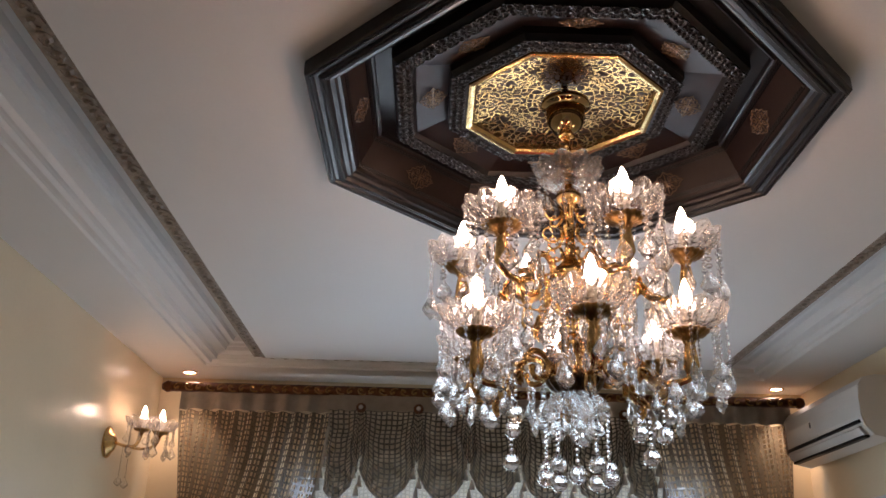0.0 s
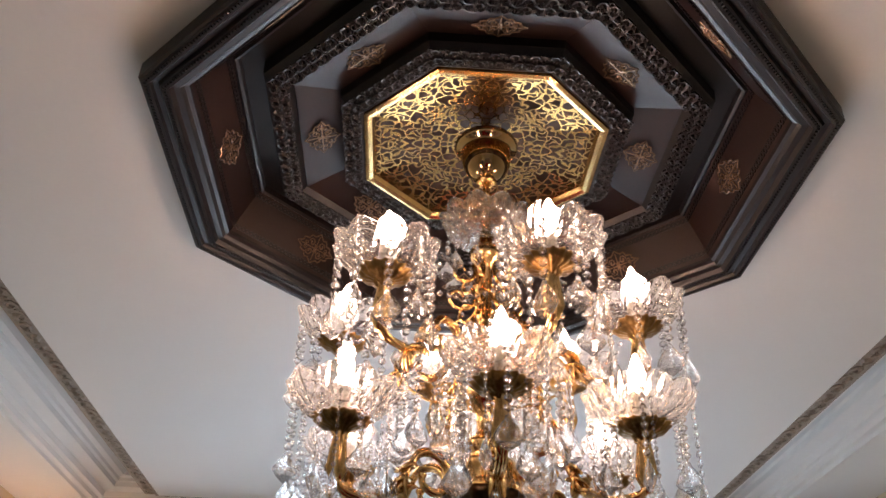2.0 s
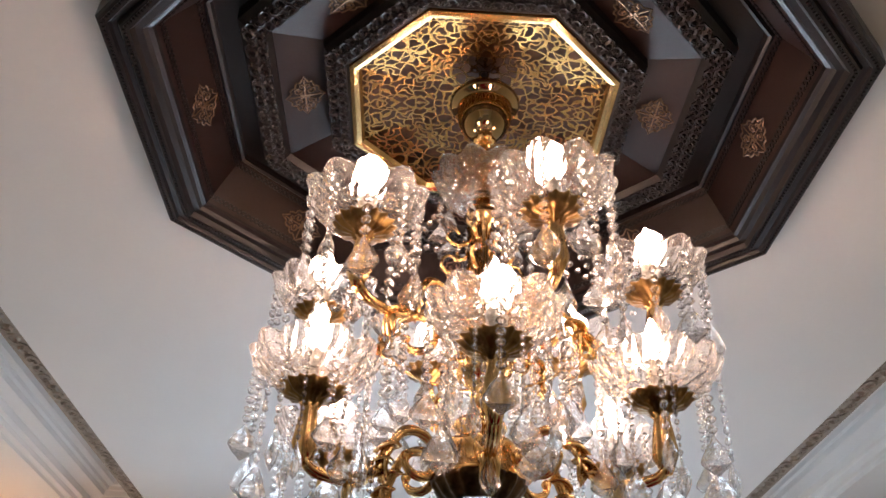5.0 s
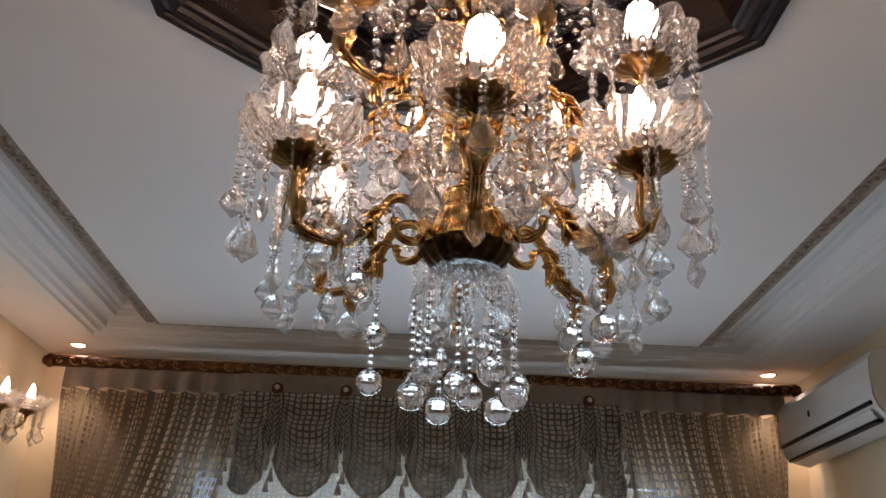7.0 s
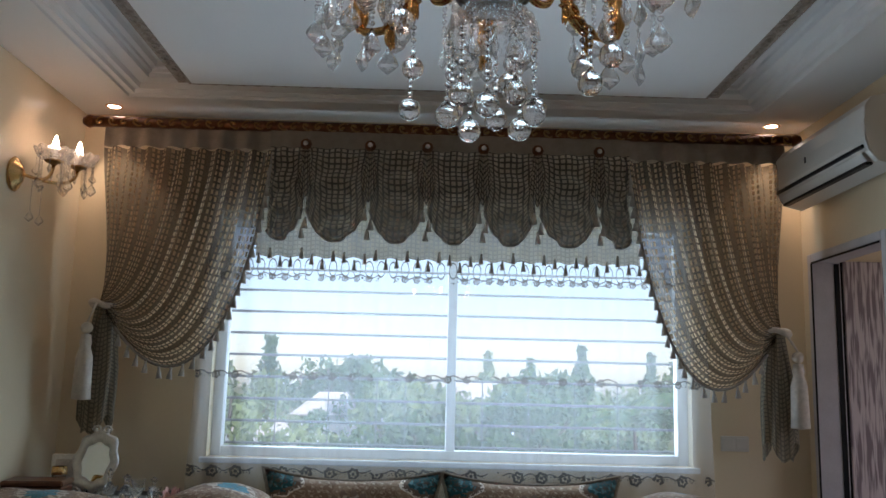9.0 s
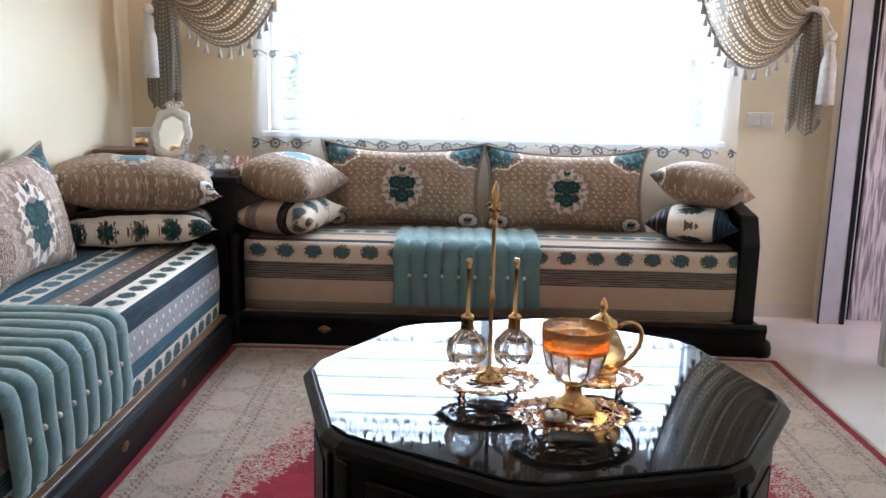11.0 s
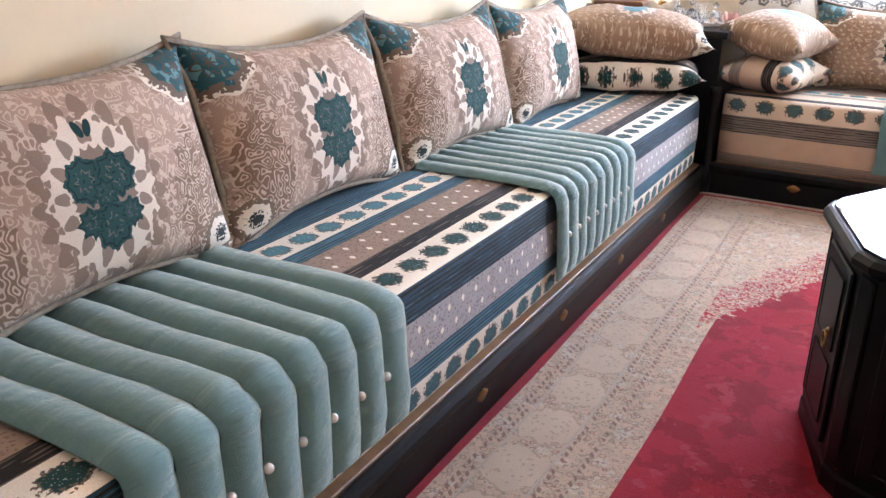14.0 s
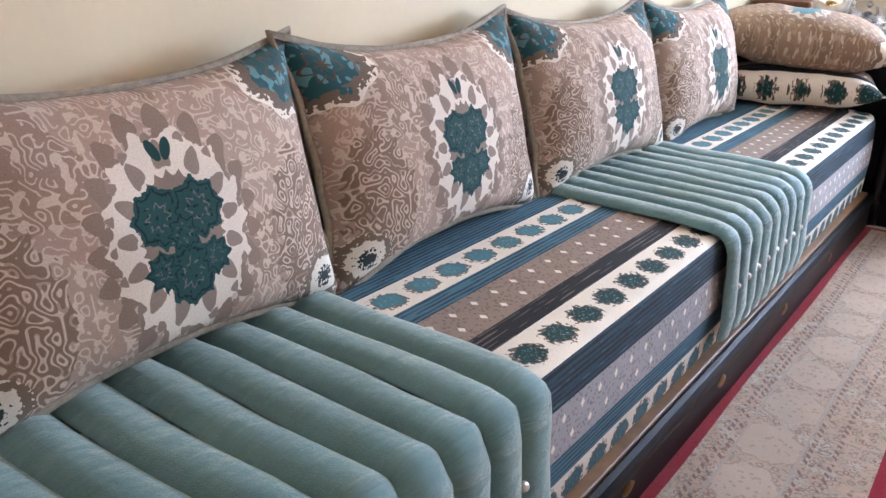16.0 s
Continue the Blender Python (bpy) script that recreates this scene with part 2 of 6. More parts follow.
# carved leaf border round the hung panel
for (ax, ay, bx, by), nm in (((PX0 - 0.038, PY0, PX0 - 0.038, PY1), "w"), ((PX1 + 0.038, PY0, PX1 + 0.038, PY1), "e"), ((PX0, PY1 + 0.02, PX1, PY1 + 0.02), "n")):
    bm = bmesh.new()
    d = Vector((bx - ax, by - ay, 0))
    n = int(d.length / 0.068)
    wide = 0.034 if abs(d.y) > abs(d.x) else 0.026
    box(bm, min(ax, bx) - wide, max(ax, bx) + wide, min(ay, by) - 0.026, max(ay, by) + 0.026, ZP + 0.012, ZP + 0.04)
    for i in range(n):
        c = Vector((ax, ay, ZP + 0.011)) + d * ((i + 0.5) / n)
        scroll_mesh(bm, Matrix.Translation(c) @ Matrix.Rotation(math.atan2(d.y, d.x) + (math.pi if i % 2 else 0), 4, 'Z') @ Matrix.Diagonal((1.5, 1.0 if i % 3 else -1.0, 1, 1)), 0.021 * wide / 0.026, 0.0068, 1.1, 9, 4)
    tagged(part("carved_trim", bm, CARVED, panel), "carved plaster leaf border")

# ---- ceiling rose: an eight-sided stepped wooden surround with a pierced gold plate ----
rose = base("ceiling_rose", pose(OX, OY, ZP), "dark carved wooden octagonal ceiling rose with pierced gold centre plate", "ceiling rose")


def octa(h, z, k=0.43):
    s = k * h
    return [Vector(p) for p in ((h, -s, z - ZP), (h, s, z - ZP), (s, h, z - ZP), (-s, h, z - ZP), (-h, s, z - ZP), (-h, -s, z - ZP), (-s, -h, z - ZP), (s, -h, z - ZP))]


def octa_ring(name, prof, mat, label=""):
    bm = bmesh.new()
    loft(bm, [octa(h, z) for h, z in prof])
    return part(name, bm, mat, rose, label)


octa_ring("outer_frame", [(0.685, 2.838), (0.685, 2.800), (0.681, 2.794), (0.665, 2.794), (0.661, 2.801), (0.651, 2.803), (0.647, 2.797), (0.631, 2.795), (0.625, 2.806), (0.613, 2.808), (0.607, 2.816), (0.599, 2.820), (0.594, 2.834)], ROSE)
for i in range(8):
    a, b = octa(0.596, 2.826)[i], octa(0.596, 2.826)[(i + 1) % 8]
    c, d = octa(0.536, 2.936)[(i + 1) % 8], octa(0.536, 2.936)[i]
    bm = bmesh.new()
    bm.faces.new([bm.verts.new(p) for p in (a, b, c, d)])
    r = bmesh.ops.solidify(bm, geom=bm.faces[:], thickness=0.006)
    part("sloping_panel", bm, ROSE_PANEL, rose)
    a, b = octa(0.412, 2.914)[i], octa(0.412, 2.914)[(i + 1) % 8]
    c, d = octa(0.318, 2.946)[(i + 1) % 8], octa(0.318, 2.946)[i]
    bm = bmesh.new()
    bm.faces.new([bm.verts.new(p) for p in (a, b, c, d)])
    bmesh.ops.solidify(bm, geom=bm.faces[:], thickness=0.006)
    part("inner_panel", bm, ROSE_PANEL, rose)
octa_ring("middle_step", [(0.541, 2.934), (0.531, 2.926), (0.525, 2.930), (0.523, 2.945), (0.476, 2.945), (0.474, 2.925)], ROSE)
octa_ring("carved_band", [(0.476, 2.930), (0.474, 2.915), (0.455, 2.902), (0.440, 2.898), (0.424, 2.903), (0.413, 2.916)], ROSE)
octa_ring("inner_band", [(0.320, 2.948), (0.318, 2.925), (0.308, 2.912), (0.292, 2.905), (0.272, 2.902), (0.266, 2.906)], ROSE)
octa_ring("gold_frame", [(0.267, 2.905), (0.266, 2.898), (0.258, 2.896), (0.249, 2.899), (0.243, 2.907), (0.240, 2.925)], GOLD, "polished gold edging")
octa_ring("backing", [(0.72, 2.842), (0.72, 2.97), (0.02, 2.985)], ROSE)


def along_sides(h, z, count, put):
    o = octa(h, z)
    for i in range(8):
        a, b = o[i], o[(i + 1) % 8]
        ang = math.atan2(b.y - a.y, b.x - a.x)
        for j in range(count):
            put(a.lerp(b, (j + 0.5) / count), ang, j, i)


def scroll_band(name, h, z, count, size, thick, tilt):
    bm = bmesh.new()

    def put(p, ang, j, i):
        m = Matrix.Translation(p) @ Matrix.Rotation(ang, 4, 'Z') @ Matrix.Rotation(tilt, 4, 'X')
        flip = 1 if j % 2 else -1
        scroll_mesh(bm, m @ Matrix.Diagonal((flip, flip, 1, 1)), size, thick, 1.3, 10, 4)
        scroll_mesh(bm, m @ Matrix.Translation((size * 0.9, flip * size * 0.5, 0)) @ Matrix.Diagonal((-flip, flip, 1, 1)), size * 0.5, thick * 0.7, 1.0, 7, 4)
    along_sides(h, z, count, put)
    return tagged(part(name, bm, ROSE, rose), kind="stuff")


scroll_band("carved_scroll_band", 0.452, 2.897, 17, 0.0140, 0.0049, 0.0)
scroll_band("carved_scroll_band", 0.432, 2.898, 17, 0.0129, 0.0046, 0.0)
scroll_band("carved_scroll_band", 0.303, 2.905, 13, 0.0129, 0.0043, 0.15)
scroll_band("carved_scroll_band", 0.284, 2.901, 12, 0.0118, 0.0041, 0.1)


def dentils(name, h, z, count, sx, sy, sz, mat):
    bm = bmesh.new()

    def put(p, ang, j, i):
        bmesh.ops.create_cube(bm, size=1, matrix=Matrix.Translation(p) @ Matrix.Rotation(ang, 4, 'Z') @ Matrix.Diagonal((sx, sy, sz, 1)))
    along_sides(h, z, count, put)
    return tagged(part(name, bm, mat, rose), kind="stuff")


dentils("beaded_edge", 0.673, 2.793, 62, 0.005, 0.005, 0.004, ROSE)
dentils("beaded_edge", 0.640, 2.794, 58, 0.005, 0.005, 0.004, ROSE)


def fret(name, h, z, count):
    """A flat interlaced braid of small lozenges."""
    bm = bmesh.new()

    def put(p, ang, j, i):
        m = Matrix.Translation(p) @ Matrix.Rotation(ang, 4, 'Z') @ Matrix.Rotation(radians(62), 4, 'X')
        for t in (45, -45):
            bmesh.ops.create_cube(bm, size=1, matrix=m @ Matrix.Rotation(radians(t), 4, 'Z') @ Matrix.Diagonal((0.016, 0.0034, 0.004, 1)))
    along_sides(h, z, count, put)
    return tagged(part(name, bm, ROSE, rose), kind="stuff")


fret("braided_edge", 0.588, 2.839, 38)
fret("braided_edge", 0.543, 2.921, 35)


def filigree_mesh():
    """A pierced lozenge ornament in the x-y plane, about 10 by 6 cm."""
    bm = bmesh.new()
    n = 40
    out = []
    for i in range(n):
        a = 2 * math.pi * i / n
        r = 1 + 0.10 * math.cos(12 * a)
        d = 1 / (abs(math.cos(a)) ** 1.25 + abs(math.sin(a)) ** 1.25) ** 0.8
        out.append((0.052 * r * d * math.cos(a), 0.031 * r * d * math.sin(a), 0))
    tube(bm, out, 0.0018, 4, True)
    for sx in (1, -1):
        for sy in (1, -1):
            scroll_mesh(bm, Matrix.Translation((sx * 0.015, sy * 0.010, 0)) @ Matrix.Diagonal((sx, sy, 1, 1)), 0.010, 0.002, 1.2, 9, 4)
            scroll_mesh(bm, Matrix.Translation((sx * 0.031, sy * 0.004, 0)) @ Matrix.Diagonal((-sx, sy, 1, 1)), 0.006, 0.0016, 1.0, 7, 4)
    tube(bm, [(-0.048, 0, 0), (0, 0, 0.001), (0.048, 0, 0)], 0.0016, 4)
    tube(bm, [(0, -0.028, 0), (0, 0, 0.001), (0, 0.028, 0)], 0.0016, 4)
    for i in range(6):
        a = i * math.pi / 3
        tube(bm, [(0.002 * math.cos(a), 0.002 * math.sin(a), 0), (0.010 * math.cos(a), 0.010 * math.sin(a), 0)], 0.0022, 4)
    me = bpy.data.meshes.new("ornament")
    bm.to_mesh(me)
    bm.free()
    me.materials.append(BRONZE)
    return me


ORN = filigree_mesh()
for h, z, tilt in ((0.566, 2.880, 62), (0.365, 2.924, 19)):
    o = octa(h, z)
    for i in range(8):
        a, b = o[i], o[(i + 1) % 8]
        ang = math.atan2(b.y - a.y, b.x - a.x)
        again("ornament", ORN, Matrix.Translation((a + b) / 2) @ Matrix.Rotation(ang, 4, 'Z') @ Matrix.Rotation(radians(tilt), 4, 'X') @ Matrix.Diagonal((1.05 if h > 0.5 else 0.95, 1.2, 1, 1)), rose, "pierced bronze lozenge ornament")


def pierced_gold():
    """Gold sheet cut through with an arabesque of small curved holes."""
    m = shade("pierced_gold_sheet", (0.46, 0.25, 0.075), 0.26, 1.0, vary=0.2, scale=20, fine=150, bump=0.1)
    nt = m.node_tree
    b = nt.nodes["Principled BSDF"]
    tc = nt.nodes.new("ShaderNodeTexCoord")
    def reckon(op, p, q=None):
        n = nt.nodes.new("ShaderNodeMath")
        n.operation = op
        nt.links.new(p, n.inputs[0])
        if q is not None:
            nt.links.new(q, n.inputs[1])
        return n.outputs[0]
    # the cut repeats mirrored in eight sectors
    sep, fold = nt.nodes.new("ShaderNodeSeparateXYZ"), nt.nodes.new("ShaderNodeCombineXYZ")
    nt.links.new(tc.outputs["Object"], sep.inputs[0])
    ax, ay = reckon('ABSOLUTE', sep.outputs[0]), reckon('ABSOLUTE', sep.outputs[1])
    nt.links.new(reckon('MAXIMUM', ax, ay), fold.inputs[0])
    nt.links.new(reckon('MINIMUM', ax, ay), fold.inputs[1])
    warp = nt.nodes.new("ShaderNodeTexNoise")
    warp.inputs["Scale"].default_value, warp.inputs["Detail"].default_value = 34.0, 1.0
    nt.links.new(fold.outputs[0], warp.inputs["Vector"])
    add = nt.nodes.new("ShaderNodeVectorMath")
    add.operation = 'MULTIPLY_ADD'
    add.inputs[1].default_value = (0.045, 0.045, 0.0)
    nt.links.new(warp.outputs["Color"], add.inputs[0])
    nt.links.new(fold.outputs[0], add.inputs[2])
    vor = nt.nodes.new("ShaderNodeTexVoronoi")
    vor.voronoi_dimensions, vor.feature = '2D', 'DISTANCE_TO_EDGE'
    vor.inputs["Scale"].default_value = 50.0
    nt.links.new(add.outputs[0], vor.inputs["Vector"])
    cut = nt.nodes.new("ShaderNodeMath")
    cut.operation = 'GREATER_THAN'
    cut.inputs[1].default_value = 0.125
    nt.links.new(vor.outputs["Distance"], cut.inputs[0])
    hole = nt.nodes.new("ShaderNodeBsdfTransparent")
    mx = nt.nodes.new("ShaderNodeMixShader")
    nt.links.new(cut.outputs[0], mx.inputs[0])
    nt.links.new(b.outputs[0], mx.inputs[1])
    nt.links.new(hole.outputs[0], mx.inputs[2])
    nt.links.new(mx.outputs[0], nt.nodes["Material Output"].inputs["Surface"])
    return m


bm = bmesh.new()
vs = loft(bm, [octa(0.246, 2.908), octa(0.17, 2.922), octa(0.02, 2.930)])
bm.faces.new(vs[-1])
part("pierced_plate", bm, pierced_gold(), rose, "pierced gold arabesque plate")
octa_ring("plate_backing", [(0.247, 2.925), (0.17, 2.936), (0.01, 2.944)], shade("tarnished_brass_backing", (0.09, 0.032, 0.008), 0.45, 0.3, vary=0.4, scale=25))

# recessed spots in the soffit
SPOT = glow("spot_lens", (1.0, 0.86, 0.66), 14.0)
for sx, sy in ((-1.175, 5.225), (2.393, 5.245)):
    s = base("ceiling_spotlight", pose(sx, sy, ZC), "small round recessed ceiling spotlight, switched on", "ceiling light", "recessed spots")
    bm = bmesh.new()
    lathe(bm, [(0.034, 0.0), (0.046, 0.0), (0.046, -0.004), (0.040, -0.007), (0.034, -0.003), (0.034, 0.0)], 24)
    part("ring", bm, GOLD, s, "bright metal ring")
    bm = bmesh.new()
    lathe(bm, [(0.034, -0.002), (0.0, -0.003)], 20)
    part("lens", bm, SPOT, s)
    lp = new("spot_lamp", bpy.data.lights.new("spot_lamp", 'SPOT'))
    lp.data.energy, lp.data.color, lp.data.spot_size, lp.data.spot_blend, lp.data.shadow_soft_size = 9.0, (1.0, 0.80, 0.55), radians(80), 0.5, 0.03
    lp.matrix_world = look((sx, sy, ZC - 0.02), (sx, sy, 0))

# ---- patterned cloth: a small arithmetic of shader nodes ----
class X:
    """A node socket that can be reckoned with."""
    def __init__(self, nt, s):
        self.nt, self.s = nt, s

    def m(self, op, *others):
        n = self.nt.nodes.new("ShaderNodeMath")
        n.operation = op
        for i, v in enumerate((self, *others)):
            if isinstance(v, X):
                self.nt.links.new(v.s, n.inputs[i])
            else:
                n.inputs[i].default_value = v
        return X(self.nt, n.outputs[0])

    def __add__(self, o): return self.m('ADD', o)
    def __sub__(self, o): return self.m('SUBTRACT', o)
    def __mul__(self, o): return self.m('MULTIPLY', o)
    def __truediv__(self, o): return self.m('DIVIDE', o)
    def lt(self, o): return self.m('LESS_THAN', o)
    def gt(self, o): return self.m('GREATER_THAN', o)
    def cell(self, o): return self.m('FLOORED_MODULO', o) - o / 2
    def absolute(self): return self.m('ABSOLUTE')
    def sine(self): return self.m('SINE')
    def root(self): return self.m('SQRT')
    def least(self, o): return self.m('MINIMUM', o)
    def most(self, o): return self.m('MAXIMUM', o)
    def within(self, a, b): return self.gt(a) * self.lt(b)


class Cloth:
    """A cloth material on the mesh's own flat coordinates, in metres."""
    def __init__(self, name, rough=0.85, sheen=0.04):
        self.mat = bpy.data.materials.new(name)
        self.mat.use_nodes = True
        self.nt = self.mat.node_tree
        self.b = self.nt.nodes["Principled BSDF"]
        self.b.inputs["Roughness"].default_value = rough
        self.b.inputs["Sheen Weight"].default_value = sheen
        self.b.inputs["Specular IOR Level"].default_value = 0.2
        uv = self.nt.nodes.new("ShaderNodeUVMap")
        uv.uv_map = "uv"
        sep = self.nt.nodes.new("ShaderNodeSeparateXYZ")
        self.nt.links.new(uv.outputs[0], sep.inputs[0])
        self.uv, self.u, self.v = uv.outputs[0], X(self.nt, sep.outputs[0]), X(self.nt, sep.outputs[1])
        self.color = None

    def noise(self, scale, detail=1.0, rough=0.5, stretch=None):
        n = self.nt.nodes.new("ShaderNodeTexNoise")
        n.inputs["Scale"].default_value, n.inputs["Detail"].default_value, n.inputs["Roughness"].default_value = scale, detail, rough
        src = self.uv
        if stretch:
            mp = self.nt.nodes.new("ShaderNodeVectorMath")
            mp.operation = 'MULTIPLY'
            mp.inputs[1].default_value = stretch
            self.nt.links.new(self.uv, mp.inputs[0])
            src = mp.outputs[0]
        self.nt.links.new(src, n.inputs["Vector"])
        return X(self.nt, n.outputs["Fac"])

    def cells(self, scale, feature='F1'):
        n = self.nt.nodes.new("ShaderNodeTexVoronoi")
        n.feature = feature
        n.inputs["Scale"].default_value = scale
        self.nt.links.new(self.uv, n.inputs["Vector"])
        return X(self.nt, n.outputs["Distance"])

    def lay(self, color, mask=None):
        """Lay a colour over what is there, where the mask is 1."""
        if self.color is None or mask is None:
            rgb = self.nt.nodes.new("ShaderNodeRGB")
            rgb.outputs[0].default_value = (*color, 1)
            self.color = rgb.outputs[0]
            return
        mx = self.nt.nodes.new("ShaderNodeMix")
        mx.data_type, mx.clamp_factor = 'RGBA', True
        self.nt.links.new(mask.s, mx.inputs[0])
        self.nt.links.new(self.color, mx.inputs[6])
        mx.inputs[7].default_value = (*color, 1)
        self.color = mx.outputs[2]

    def done(self, height=None, strength=0.4, dist=0.003, weave=True):
        g = self.noise(9, 2) * 0.25 + self.noise(300, 2) * 0.5 + 0.62
        mul = self.nt.nodes.new("ShaderNodeVectorMath")
        mul.operation = 'SCALE'
        self.nt.links.new(self.color, mul.inputs[0])
        self.nt.links.new(g.s, mul.inputs["Scale"])
        self.nt.links.new(mul.outputs[0], self.b.inputs["Base Color"])
        h = self.noise(500, 1) * 0.5
        if height is not None:
            h = h + height
        bp = self.nt.nodes.new("ShaderNodeBump")
        bp.inputs["Strength"].default_value, bp.inputs["Distance"].default_value = strength, dist
        self.nt.links.new(h.s, bp.inputs["Height"])
        self.nt.links.new(bp.outputs[0], self.b.inputs["Normal"])
        return self.mat


CREAM, TAUPE, TEAL, GREEN = (0.82, 0.73, 0.61), (0.22, 0.145, 0.095), (0.06, 0.20, 0.235), (0.010, 0.050, 0.047)
NAVY, GREY, INK = (0.016, 0.045, 0.068), (0.30, 0.25, 0.225), (0.014, 0.013, 0.013)


def stripe_fabric(name="striped_woven_upholstery", dark=None, tan=None, blue=None):
    """Woven stripes that run along the mattress: cream with flower tufts, blue, brown-grey damask with diamonds."""
    c = Cloth(name)
    c.lay(CREAM if not tan else (0.64, 0.51, 0.385))
    lines = ((c.v * 520).sine() * 0.5 + (c.noise(60, 2, 0.6, (0.12, 1.6, 1)) - 0.5) * 2.4)
    for a, b, kind in ((-0.085, -0.0, "n"), (-0.20, -0.085, "g"), (-0.262, -0.20, "b"), (0.11, 0.165, "k"), (0.165, 0.28, "t"), (0.28, 0.335, "b"), (0.435, 0.62, "b")):
        w = c.v.within(a, b)
        if kind == "n":
            c.lay(dark or NAVY, w)
            c.lay(INK if not dark else (0.06, 0.05, 0.045), w * lines.gt(0.2))
            c.lay((0.06, 0.15, 0.19) if not dark else (0.20, 0.17, 0.15), w * lines.lt(-0.75))
        elif kind == "b":
            c.lay(blue or (0.055, 0.15, 0.20), w)
            c.lay(dark or NAVY, w * lines.gt(0.15))
            c.lay((0.13, 0.25, 0.30) if not blue else (0.30, 0.25, 0.21), w * lines.lt(-0.9))
        elif kind == "k":
            c.lay(INK, w)
            c.lay((0.13, 0.10, 0.085), w * lines.gt(0.5))
        else:
            c.lay(tan or ((0.22, 0.19, 0.185) if kind == "g" else (0.20, 0.135, 0.10)), w)
            c.lay((0.50, 0.36, 0.26) if tan else ((0.36, 0.33, 0.33) if kind == "g" else (0.30, 0.215, 0.165)), w * c.cells(95).gt(0.34))
            mid = (a + b) / 2
            for off, sh in () if tan else ((-0.022, 0.0), (0.026, 0.038)):
                d = ((c.u + sh).cell(0.076)).absolute() / 0.0085 + (c.v - (mid + off)).absolute() / 0.011
                c.lay(CREAM, d.lt(1.0))
    # tufts on the three cream bands
    wob = (c.noise(95, 2) - 0.5) * 1.5
    for mid, s, tone in ((0.055, 0.112 if not tan else 0.140, GREEN if not tan else (0.05, 0.10, 0.105)), (0.385, 0.112, TEAL), (-0.306, 0.112, (0.035, 0.11, 0.125))):
        x, y = c.u.cell(s) / 0.040, (c.v - mid) / 0.030
        d = (x * x + y * y).root() + wob
        c.lay((0.16, 0.12, 0.09), d.lt(1.12) * (c.v - mid).absolute().lt(0.045))
        c.lay(tone, d.lt(0.92) * (c.v - mid).absolute().lt(0.045))
        c.lay((0.25, 0.36, 0.36), d.lt(0.8) * c.noise(190, 1).gt(0.64) * (c.v - mid).absolute().lt(0.045))
    return c.done(c.noise(140, 2), 0.35)


def pillow_fabric(name="brocade_velour_with_medallion", ms=1.0, tan=False, bloom=None):
    """Cream velour with taupe scrolls, a leafy oval medallion and teal flowers in the corners."""
    c = Cloth(name, sheen=0.06)
    c.lay(CREAM)
    if tan:
        c.lay((0.33, 0.22, 0.145))
        c.lay((0.27, 0.17, 0.11), c.noise(6, 1).gt(0.5))
        dx, dy = (c.u + c.v.cell(0.052) * 0.5).cell(0.042), c.v.cell(0.026)
        c.lay((0.56, 0.44, 0.32), ((dx * dx + dy * dy).root() + (c.noise(120, 1) - 0.5) * 0.02).lt(0.0062))
        c.lay((0.42, 0.30, 0.21), ((c.noise(24, 0.6) * 6).m('FRACT') - 0.5).absolute().lt(0.10))
    else:
        c.lay((0.42, 0.290, 0.225))
        c.lay((0.33, 0.220, 0.165), c.noise(4, 1).gt(0.55))
        curl = ((c.noise(40, 0.0) * 5.0).m('FRACT') - 0.5).absolute()
        c.lay((0.60, 0.465, 0.375), (curl.lt(0.15) * c.noise(31, 0.5).gt(0.42)).most(c.noise(52, 0.3).gt(0.62)))
        # damask sprays towards the sides and the foot
        spray = ((c.u.absolute() - 0.29) * (c.u.absolute() - 0.29) * 2.2 + (c.v + 0.10) * (c.v + 0.10) * 0.7).root() + (c.noise(40, 1) - 0.5) * 0.10
        c.lay((0.24, 0.155, 0.110), spray.lt(0.13) * curl.gt(0.22))
    u0, v0 = c.u * ms, (c.v + (0.012 if tan else 0.028)) * ms
    th = v0.m('ARCTAN2', u0)
    r = (u0 * u0 * 1.45 + v0 * v0 * 0.92).root()
    # rings of leaves round the medallion, and its pale ground with a scalloped edge
    def leaf_ring(count, mid, long, wide, turn=0.0):
        step = 2 * math.pi / count
        p = (r - mid + (c.noise(70, 1) - 0.5) * 0.012) / long
        q = (th + turn).cell(step) * mid / wide * (p * 0.55 + 1.0)
        return (p * p + q * q).lt(1.0)
    pale = (r + (th * 7).sine().absolute() * 0.022 + (c.noise(60, 1) - 0.5) * 0.020).lt(0.190)
    c.lay((0.27, 0.185, 0.140), leaf_ring(19, 0.204, 0.022, 0.021).most(leaf_ring(17, 0.176, 0.020, 0.020, 0.2)))
    c.lay((0.74, 0.63, 0.53) if not tan else (0.56, 0.46, 0.36), pale)
    c.lay((0.29, 0.210, 0.165), leaf_ring(13, 0.138, 0.024, 0.016, 0.1).most(leaf_ring(17, 0.172, 0.009, 0.010)))
    c.lay((0.25, 0.18, 0.14), (r + (th * 14).sine().absolute() * 0.012).lt(0.112))
    # flower heads
    for cx, cy, rad in ((-0.042, 0.038, 0.060), (0.042, 0.038, 0.060), (0.0, -0.074, 0.062), (-0.058, -0.056, 0.040), (0.058, -0.056, 0.040), (0.0, 0.0, 0.040)):
        x, y = u0 - cx, v0 - cy
        a = y.m('ARCTAN2', x)
        d = (x * x + y * y).root() + (a * 4).sine().absolute() * 0.010 + (c.noise(110, 1) - 0.5) * 0.014
        c.lay(bloom or ((0.014, 0.066, 0.064) if not tan else GREEN), d.lt(rad))
